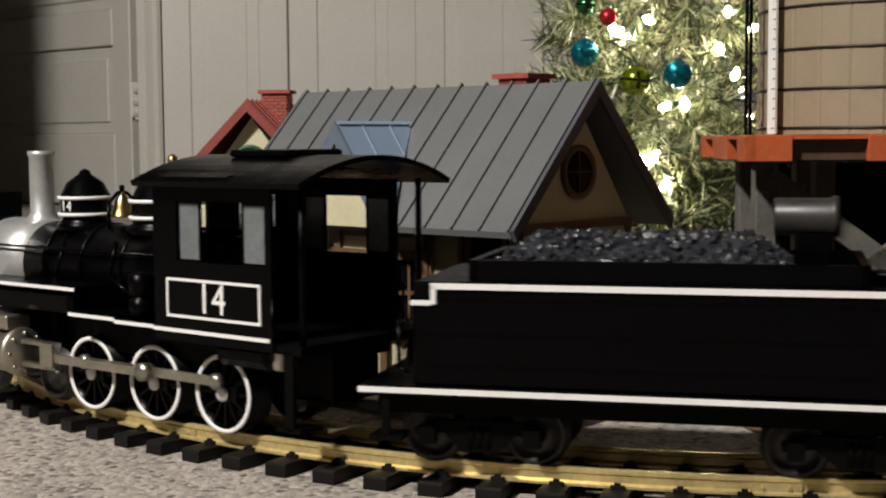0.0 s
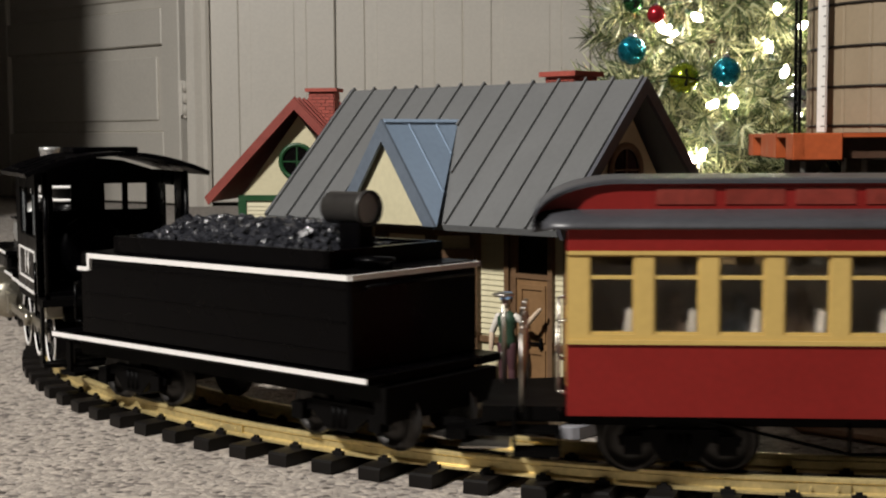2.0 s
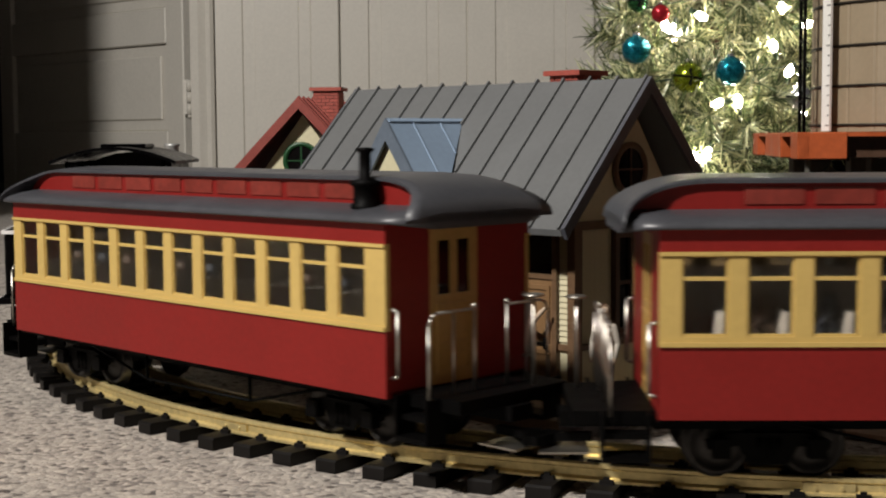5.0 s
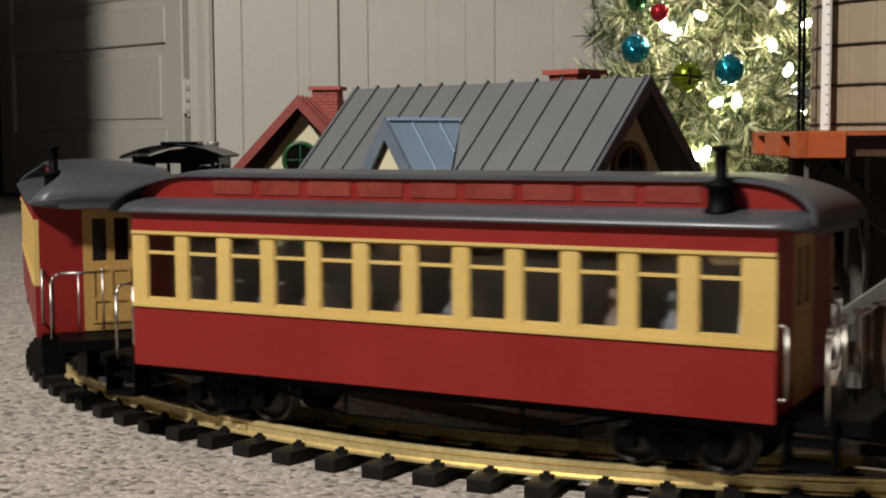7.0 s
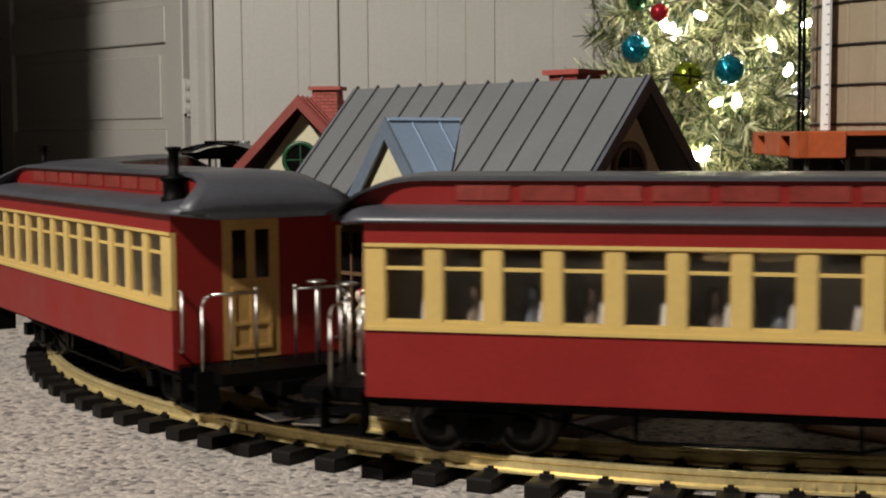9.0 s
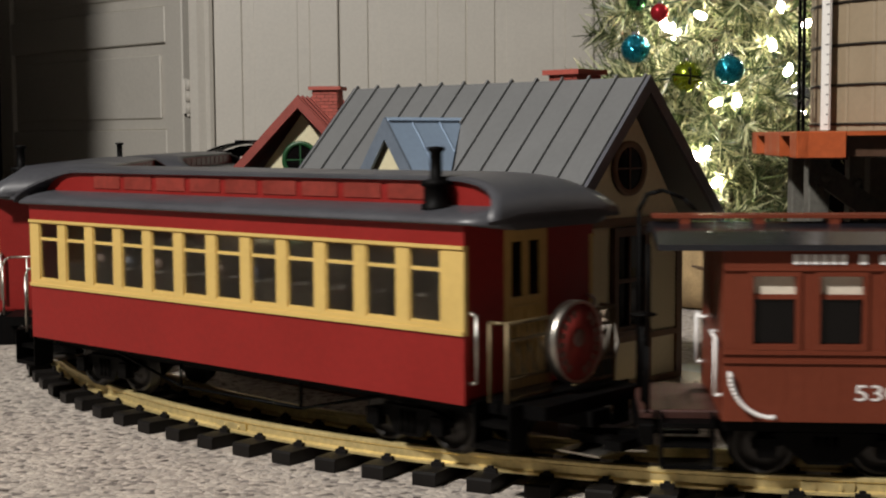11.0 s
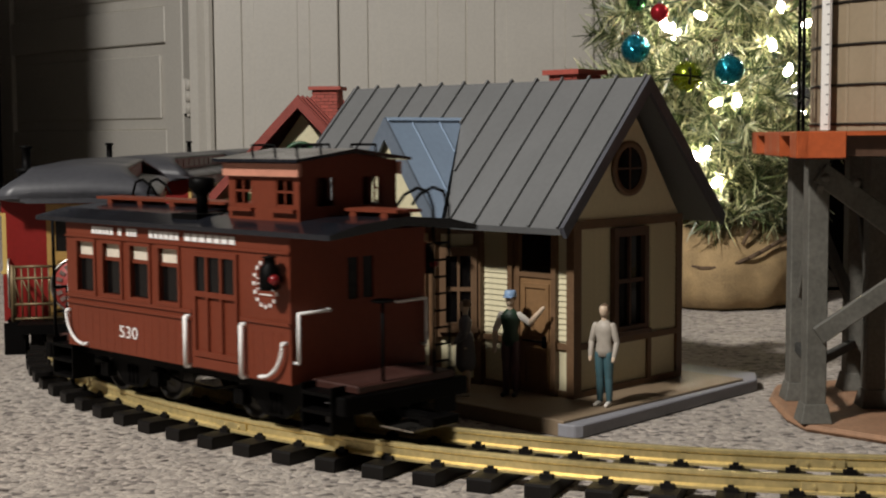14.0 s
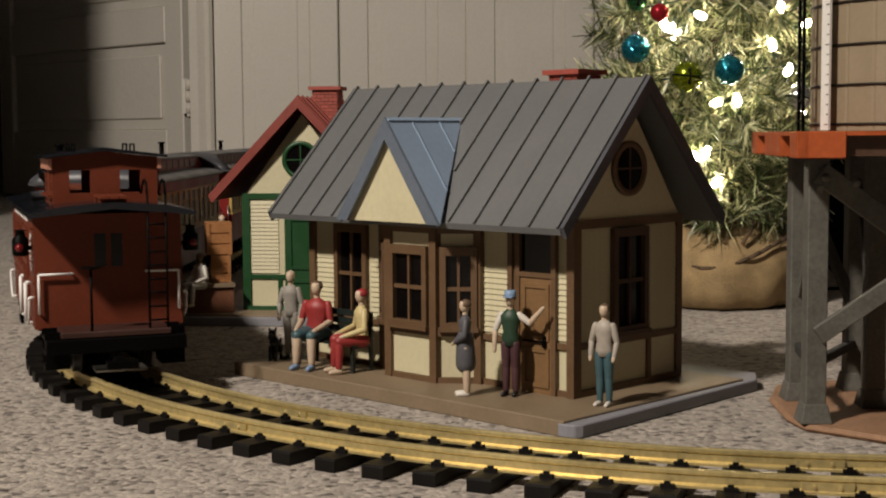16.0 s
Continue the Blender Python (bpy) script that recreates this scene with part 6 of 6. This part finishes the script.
    tube(bm, [(0.010, -0.080, 0.068), (0.022, -0.072, 0.086), (0.030, -0.060, 0.098)], 0.0020, 6)
    part("tie_cord", bm, BARK, bag)
    # string of bulbs, placed along sight lines to fit the camera's view
    spots = [(0.2143, 0.2892), (0.2247, 0.2848), (0.2324, 0.2782), (0.2466, 0.2955), (0.3287, 0.3048), (0.3482, 0.2829), (0.3227, 0.2586), (0.3363, 0.2350), (0.3390, 0.2420),
             (0.2691, 0.2382), (0.2743, 0.2102), (0.2887, 0.2052), (0.2604, 0.1653), (0.2718, 0.1354), (0.3512, 0.1922), (0.2528, 0.1532), (0.2660, 0.3300), (0.3100, 0.3400), (0.2050, 0.3350)]
    for i, (x, z) in enumerate(spots):
        y = TY - 0.9 * math.sqrt(max(0.0004, (spread(z) * 0.85) ** 2 - (x * TY / 1.35 - TX) ** 2))
        k = y / 1.35
        bm = B()
        p = Vector((x * k - TX, y - TY, 0.178 + (z - 0.178) * k))
        ax = Vector((rng.uniform(-1, 1), rng.uniform(-0.6, 0.2), rng.uniform(-1, 1))).normalized()
        lathe(bm, [(0.0018, 0), (0.0030, 0.002), (0.0040, 0.005), (0.0034, 0.0085), (0.0016, 0.012), (0, 0.0132)], 10, turn_to(p, p + ax))
        bulb = part("light_bulb", bm, BULB, root, "glowing warm white bulb")
        bm = B()
        rod(bm, p - ax * 0.008, p, 0.0026, 8)
        part("socket", bm, WIRE, bulb)
    bm = B()
    for k in range(3):
        z0 = 0.11 + 0.075 * k
        pts = [Vector((spread(z0 + 0.0002 * a) * 0.86 * math.cos(math.radians(a)), spread(z0 + 0.0002 * a) * 0.86 * math.sin(math.radians(a)), z0 + 0.0002 * a)) for a in range(0, 361, 12)]
        tube(bm, pts, 0.0009, 5)
    part("light_string", bm, WIRE, root)
    # ornaments at the tree's front, placed on sight lines for the camera's view
    for x, z, r, mat, nm, lab in ((0.1881, 0.2611, 0.0140, TEAL, "glass_ball", "teal glass ball ornament on the tree"), (0.2388, 0.2340, 0.0148, LIME, "jingle_bell", "lime green jingle bell ornament on the tree"),
                                  (0.2800, 0.2400, 0.0140, TEAL, "glass_ball", "teal glass ball ornament on the tree"), (0.3476, 0.2131, 0.0130, SILVER_BALL, "jingle_bell", "silver jingle bell ornament on the tree"),
                                  (0.2115, 0.2957, 0.0090, RED_BALL, "glass_ball", "red glass ball ornament on the tree"), (0.1895, 0.3072, 0.0100, DEEP_GREEN, "jingle_bell", "dark green jingle bell ornament on the tree")):
        y = TY - 0.008 - math.sqrt(max(0.0036, (spread(z) * 0.92) ** 2 - (x * TY / 1.35 - TX) ** 2))
        k = y / 1.35
        orn = thing("ornament", SITE @ pose(x * k, y, 0.178 + (z - 0.178) * k), lab, "tree ornament", "ornaments on the tree")
        bm = B()
        lathe(bm, [(r * math.sin(math.pi * i / 14), -r * math.cos(math.pi * i / 14)) for i in range(15)], 24)
        part(nm, bm, mat, orn)
        bm = B()
        lathe(bm, [(r * 0.28, r * 0.94), (r * 0.28, r * 1.15), (0, r * 1.2)], 10)
        tube(bm, [(0, 0, r * 1.15), (0.002, 0, r * 1.5), (0, 0.01, r * 1.9)], 0.0005, 4)
        part("hanger_cap", bm, SILVER_BALL, orn)
        if nm == "jingle_bell":
            bm = B()
            lathe(bm, [(r * 1.02, -r * 0.06), (r * 1.05, 0), (r * 1.02, r * 0.06), (r * 0.98, 0), (r * 1.02, -r * 0.06)], 24, pose(0, 0, 0, 0, 8))
            for s in (-1, 1):
                bar(bm, (s * 0.0 - 0.001, -r * 0.93, -r * 0.45 * (1 if s > 0 else -1)), (0.001, -r * 1.0, -r * 0.1 * (1 if s > 0 else -1)), 0.0016, 0.0016)
                ball(bm, (0, -r * 0.9, -r * 0.45 * s), 0.0016, 8)
            part("slot", bm, FLAT_BLACK, orn)


tree()

# ---- black cabinet and cable behind the tree ----
cab = thing("speaker_box", SITE @ pose(0.47, 1.80, 0), "black box standing on the carpet behind the tower", "black box")
box_part("case", FLAT_BLACK, cab, 0, 0, 0, 0.32, 0.28, 0.30, bevel=0.006)
box_part("pale_strip", WALL_WHITE, cab, 0.056, -0.004, 0.022, 0.071, -0.0002, 0.085, "pale strip on its front")
bm = B()
tube(bm, [(0.46, 1.56, 0.0025), (0.47, 1.55, 0.0025), (0.485, 1.56, 0.0025), (0.478, 1.60, 0.004), (0.470, 1.64, 0.010), (0.462, 1.69, 0.030), (0.458, 1.735, 0.050), (0.470, 1.797, 0.060)], 0.0022, 6)
tube(bm, [(0.37, 1.50, 0.0025), (0.41, 1.545, 0.0025), (0.46, 1.56, 0.0025)], 0.0022, 6)
cable = part("power_cable", bm, FLAT_BLACK)
cable.matrix_basis = SITE
tagged(cable, "thin black cable lying on the carpet", "cable")

# ---- figurines and what stands with them ----
PALE = material("pale_figure_paint", (0.52, 0.40, 0.29), 0.5)
WHITE_FIG = material("white_figure_paint", (0.62, 0.58, 0.52), 0.5)
GREY_COAT = material("grey_figure_coat", (0.085, 0.085, 0.095), 0.55)
DARK_GREEN_FIG = material("dark_green_vest_paint", (0.020, 0.050, 0.028), 0.5)
MAROON_FIG = material("maroon_trouser_paint", (0.070, 0.030, 0.035), 0.5)
TEAL_FIG = material("teal_trouser_paint", (0.045, 0.10, 0.115), 0.5)
BLUE_FIG = material("light_blue_cap_paint", (0.20, 0.30, 0.45), 0.5)
RED_FIG = material("red_shirt_paint", (0.30, 0.030, 0.030), 0.5)
HAIR_FIG = material("brown_hair_paint", (0.12, 0.075, 0.045), 0.6)
YELLOW_FIG = material("pale_yellow_paint", (0.55, 0.45, 0.22), 0.5)
BLACK_FIG = material("black_shoe_paint", (0.012, 0.011, 0.011), 0.4)
# suit grey lifted to stand in for direct light beside the bench
GREY_SUIT = material("grey_suit_paint", (0.27, 0.25, 0.22), 0.55)
BLOUSE = material("pale_blouse_paint", (0.36, 0.32, 0.27), 0.55)
BENCH_GREEN = material("dark_bench_paint", (0.012, 0.018, 0.016), 0.45)


def figurine(m, h, label, head, hair, top, low, shoe, arms, sit=False, hat=None, skirt=False, stout=1.0, sleeve=None):
    """A painted plastic figure in one mesh; it faces local -y. arms: for each side the elbow and the wrist, in heights of the figure."""
    bm = B()
    mats = []
    def paint(mat, start):
        if mat not in mats:
            mats.append(mat)
        bm.faces.ensure_lookup_table()
        for f in bm.faces[start:]:
            f.material_index = mats.index(mat)
    def blob(mat, p, q, r0, r1, n=10):
        k = len(bm.faces)
        p, q = Vector(p) * h, Vector(q) * h
        ln = (q - p).length
        r0, r1 = r0 * h, r1 * h
        lathe(bm, [(0, -r0), (r0 * 0.55, -r0 * 0.83), (r0 * 0.87, -r0 * 0.5), (r0, 0), (r0 * 0.55 + r1 * 0.5, ln * 0.5), (r1, ln), (r1 * 0.87, ln + r1 * 0.5), (r1 * 0.55, ln + r1 * 0.83), (0, ln + r1)], n + 2, turn_to(p, q))
        paint(mat, k)
    hip, knee, sh = 0.50, 0.27, 0.80
    if sit:
        hip = 0.30
        sh = hip + 0.30
    for s in (-1, 1):
        if sit:
            blob(low, (s * 0.06, 0, hip), (s * 0.075, -0.24, hip + 0.01), 0.062 * stout, 0.050)
            blob(head if stout > 1.2 else low, (s * 0.075, -0.24, hip), (s * 0.08, -0.25, 0.07), 0.045, 0.032)
            blob(shoe, (s * 0.08, -0.24, 0.030), (s * 0.085, -0.33, 0.022), 0.030, 0.022)
        else:
            blob(low if not skirt else head, (s * 0.045, 0, hip), (s * 0.045, 0.01, knee), 0.052, 0.040)
            blob(low if not skirt else head, (s * 0.045, 0.01, knee), (s * 0.048, 0.015, 0.05), 0.040, 0.030)
            blob(shoe, (s * 0.048, 0.02, 0.024), (s * 0.055, -0.085, 0.020), 0.026, 0.022)
    if skirt and not sit:
        blob(low, (0, 0, hip + 0.10), (0, 0.005, knee + 0.06), 0.085, 0.105, 14)
    k = len(bm.faces)
    lathe(bm, [(0.0, hip - 0.03), (0.085 * stout, hip - 0.02), (0.088 * stout, hip + 0.05), (0.072 * stout, hip + 0.13), (0.098 * stout, hip + 0.22), (0.100 * stout, hip + 0.27), (0.055, hip + 0.315), (0.030, hip + 0.335), (0, hip + 0.34)],
          16, Matrix.Diagonal((h, h * 0.68, h, 1)))
    paint(top, k)
    for s, (elbow, wrist) in zip((-1, 1), arms):
        e, w = [Vector(v) for v in (elbow, wrist)]
        dz = sh - 0.80
        e, w = e + Vector((0, 0, dz)), w + Vector((0, 0, dz))
        blob(sleeve or top, (s * 0.088 * stout, 0, sh - 0.025), e, 0.034, 0.029)
        blob(head if stout > 1.2 or sleeve else top, e, w, 0.029, 0.022)
        blob(head, w, w + (w - e).normalized() * 0.035, 0.022, 0.018)
    hz = sh + 0.115
    blob(head, (0, 0, sh + 0.02), (0, 0, sh + 0.06), 0.028, 0.028)
    k = len(bm.faces)
    lathe(bm, [(0, -0.062), (0.034, -0.048), (0.047, -0.010), (0.049, 0.020), (0.040, 0.052), (0, 0.070)], 14, Matrix.Translation((0, -0.006 * h, hz * h)) @ Matrix.Diagonal((h * 0.95, h * 1.1, h, 1)))
    paint(head, k)
    k = len(bm.faces)
    lathe(bm, [(0.050, 0.000), (0.055, 0.020), (0.046, 0.056), (0, 0.078)], 14, Matrix.Translation((0, 0.008 * h, hz * h)) @ Matrix.Diagonal((h * 0.98, h * 1.1, h, 1)))
    paint(hair, k)
    if hat:
        k = len(bm.faces)
        lathe(bm, [(0.058, 0.030), (0.060, 0.034), (0.056, 0.085), (0.045, 0.095), (0, 0.097)], 16, Matrix.Translation((0, 0, hz * h)) @ Matrix.Diagonal((h, h, h, 1)))
        box(bm, -0.045 * h, -0.095 * h, (hz + 0.032) * h, 0.045 * h, -0.03 * h, (hz + 0.042) * h)
        paint(hat, k)
    finish(bm)
    me = bpy.data.meshes.new("figurine")
    bm.to_mesh(me)
    bm.free()
    for mat in mats:
        me.materials.append(mat)
    ob = new("figurine", me)
    ob.matrix_basis = SITE @ m
    return tagged(ob, label, "figurine", "station figurines")


DEPOT = pose(0.0838, 0.8717, 0, 0, 0, -44.48)
ZP = 0.0098
DOWN = (((-0.13, 0.0, 0.62), (-0.12, -0.05, 0.48)), ((0.13, 0.0, 0.62), (0.12, -0.05, 0.48)))
FOLD = (((-0.13, -0.02, 0.63), (-0.03, -0.10, 0.55)), ((0.13, -0.02, 0.63), (0.03, -0.11, 0.55)))
WAVE = (((-0.15, 0.0, 0.62), (-0.15, -0.03, 0.46)), ((0.19, 0.0, 0.70), (0.31, -0.03, 0.83)))
LAP = (((-0.15, -0.02, 0.62), (-0.10, -0.20, 0.56)), ((0.15, -0.02, 0.62), (0.10, -0.20, 0.56)))
figurine(DEPOT @ pose(-0.0585, -0.0400, ZP, 0, 0, -42), 0.0636, "figurine in a grey coat and skirt on the platform", PALE, HAIR_FIG, GREY_COAT, GREY_COAT, WHITE_FIG, FOLD, skirt=True)
figurine(DEPOT @ pose(-0.0371, -0.0200, ZP, 0, 0, 25), 0.0680, "figurine in a green vest and blue cap, one arm raised", PALE, HAIR_FIG, DARK_GREEN_FIG, MAROON_FIG, BLACK_FIG, WAVE, hat=BLUE_FIG, sleeve=WHITE_FIG)
figurine(DEPOT @ pose(0.0283, -0.0060, ZP, 0, 0, 15), 0.0648, "figurine in a pale blouse and teal trousers on the platform", PALE, HAIR_FIG, BLOUSE, TEAL_FIG, WHITE_FIG, DOWN)
figurine(DEPOT @ pose(-0.2590, -0.0210, ZP, 0, 0, 30), 0.0680, "figurine in a light grey suit beside the bench", PALE, PALE, GREY_SUIT, GREY_SUIT, BLACK_FIG, DOWN)
figurine(DEPOT @ pose(-0.2190, -0.0290, ZP, 0, 0, 20), 0.0800, "seated stout figurine in a red shirt and blue shorts", PALE, HAIR_FIG, RED_FIG, TEAL_FIG, BLUE_FIG, LAP, sit=True, stout=1.3)
figurine(DEPOT @ pose(-0.1760, -0.0240, ZP, 0, 0, -25), 0.0760, "seated figurine in a pale yellow blouse and red skirt", PALE, RED_FIG, YELLOW_FIG, RED_FIG, PALE, LAP, sit=True)


def bench(m):
    root = thing("bench", SITE @ m, "dark green slatted bench against the station wall", "bench")
    for y in (-0.016, -0.010, -0.004):
        box_part("seat_slat", BENCH_GREEN, root, -0.034, y, 0.0190, 0.034, y + 0.0048, 0.0205)
    for z in (0.0260, 0.0320, 0.0380):
        box_part("back_slat", BENCH_GREEN, root, -0.034, 0.0012, z, 0.034, 0.0026, z + 0.0045)
    for x in (-0.030, 0.030):
        bm = B()
        box(bm, x - 0.0012, -0.0150, 0, x + 0.0012, -0.0125, 0.0190)
        box(bm, x - 0.0012, 0.0026, 0, x + 0.0012, 0.0048, 0.0425)
        box(bm, x - 0.0012, -0.0150, 0.0172, x + 0.0012, 0.0030, 0.0190)
        part("leg_frame", bm, BENCH_GREEN, root)


bench(DEPOT @ pose(-0.2050, -0.0200, ZP))


def dog(m):
    root = thing("dog", SITE @ m, "small dark brown dog figurine sitting on the platform", "dog")
    bm = B()
    rod(bm, (0, 0.004, 0.008), (0, -0.003, 0.016), 0.0042, 10, 0.0036)
    part("body", bm, BLACK_FIG, root)
    bm = B()
    ball(bm, (0, -0.005, 0.0205), 0.0033, 10)
    rod(bm, (0, -0.006, 0.0198), (0, -0.0110, 0.0185), 0.0022, 8, 0.0014)
    for s in (-1, 1):
        rod(bm, (s * 0.002, -0.0045, 0.0225), (s * 0.003, -0.004, 0.0255), 0.0012, 6, 0.0003)
    part("head", bm, BLACK_FIG, root)
    for x, y in ((-0.0022, -0.0045), (0.0022, -0.0045), (-0.003, 0.005), (0.003, 0.005)):
        bm = B()
        rod(bm, (x, y, 0), (x, y * 0.8, 0.0110), 0.0012, 6, 0.0018)
        part("leg", bm, BLACK_FIG, root)
    bm = B()
    tube(bm, [(0, 0.007, 0.008), (0, 0.011, 0.010), (0, 0.0125, 0.015)], 0.0009, 5)
    part("tail", bm, BLACK_FIG, root)


dog(DEPOT @ pose(-0.2640, -0.0330, ZP, 0, 0, 30))

# ---- freight dock of the second station ----
CRATE = material("orange_brown_crate", (0.36, 0.155, 0.055), 0.6, var=0.15, scale=80)
DOCK_SIDE = material("reddish_brown_dock", (0.17, 0.065, 0.032), 0.6, var=0.15, scale=60)
dock = thing("freight_dock", SITE @ pose(-0.2440, 1.308, 0, 0, 0, 14), "brown wooden freight dock beside the second station", "freight dock")
box_part("dock_wall", DOCK_SIDE, dock, 0, 0, 0.0085, 0.044, 0.150, 0.0345, bevel=0.0006)
for i in range(10):
    box_part("plank", DECK_BROWN, dock, -0.003, -0.003 + i * 0.0156, 0.0345, 0.045, 0.0120 + i * 0.0156, 0.0378)


def crate(m, w, d, h):
    root = thing("crate", SITE @ m, "orange-brown wooden crate on the freight dock", "crate", "crates on the dock")
    box_part("box", CRATE, root, -w / 2, -d / 2, 0, w / 2, d / 2, h)
    for z in (0.0, h * 0.34, h * 0.67):
        for y in (-d / 2 - 0.001, d / 2):
            box_part("slat", CRATE, root, -w / 2, y, z + 0.0006, w / 2, y + 0.001, z + h * 0.30)
    for x in (-w / 2, w / 2 - 0.003):
        box_part("batten", CRATE, root, x, -d / 2 - 0.002, 0, x + 0.003, -d / 2 - 0.001, h)


DK = pose(-0.2440, 1.308, 0, 0, 0, 14)
crate(DK @ pose(0.0325, 0.022, 0.0378), 0.019, 0.024, 0.0270)
crate(DK @ pose(0.0315, 0.022, 0.0650), 0.024, 0.026, 0.0310)
figurine(DK @ pose(0.012, 0.000, 0.0378 - 0.0200, 0, 0, -50), 0.0640, "seated white-clothed figurine on the dock edge", HAIR_FIG, HAIR_FIG, WHITE_FIG, WHITE_FIG, PALE, LAP, sit=True)
figurine(DK @ pose(0.038, 0.050, 0.0378, 0, 0, 10), 0.0640, "standing figurine with a pale head on the dock", PALE, PALE, GREY_SUIT, MAROON_FIG, BLACK_FIG, DOWN)


# ---- motion ----
# the leading coach's way along the near half circle, in degrees; the other vehicles keep their arc from it
COACH_ANGLE = [(0, -69.6), (0.5, -75.9), (1.0, -82.2), (1.5, -88.6), (2.0, -95.2), (2.5, -101.9), (3.5, -115.1), (5.2, -138.2), (7.0, -163.1), (8.0, -177.5),
               (9.0, -192.0), (10.7, -215.3), (12.5, -239.4), (13.0, -245.7), (13.5, -252.15), (14.0, -258.7), (14.5, -265.2), (15.0, -271.6), (15.5, -278.0), (16.0, -284.5)]


def angle_at(t):
    for (t0, a0), (t1, a1) in zip(COACH_ANGLE, COACH_ANGLE[1:]):
        if t <= t1:
            return a0 + (a1 - a0) * (t - t0) / (t1 - t0)
    return COACH_ANGLE[-1][1]


def on_track(deg, c):
    """The pose of a vehicle whose trucks stand c before and behind its middle on the oval."""
    d = math.degrees(math.asin(c / RAD))
    deg = turned(deg)
    p, q = track_point(deg + d), track_point(deg - d)
    m = (p + q) / 2
    return pose(m.x, m.y, 0, 0, 0, math.degrees(math.atan2(q.y - p.y, q.x - p.x)))


def roll_angle(t, r):
    return math.radians(angle_at(t) - angle_at(0)) * -0.6 / r


def motions():
    for ob, offset, c in TRAIN:
        walk(ob, [(t, on_track(angle_at(t) + offset, c)) for t in [0.5 * i for i in range(33)]])
    for ob, x, z, r in WHEELS:
        step = 0.15 if r < 0.02 else 0.2
        ts = [step * i for i in range(int(16 / step) + 1)]
        walk(ob, [(t, pose(x, 0, z, 0, math.degrees(roll_angle(t, r)), 0)) for t in ts if t < 16] + [(16.0, pose(x, 0, z, 0, math.degrees(roll_angle(16.0, r)), 0))])
    for ob, s in RODS:
        rows = []
        for i in range(161):
            t = 0.1 * i
            a = -roll_angle(t, 0.0222) + math.pi / 2 + (0 if s > 0 else math.pi / 2)
            rows.append((t, pose(0.0075 * math.cos(a), 0, RT + 0.0222 + 0.0075 * math.sin(a))))
        walk(ob, rows)


motions()
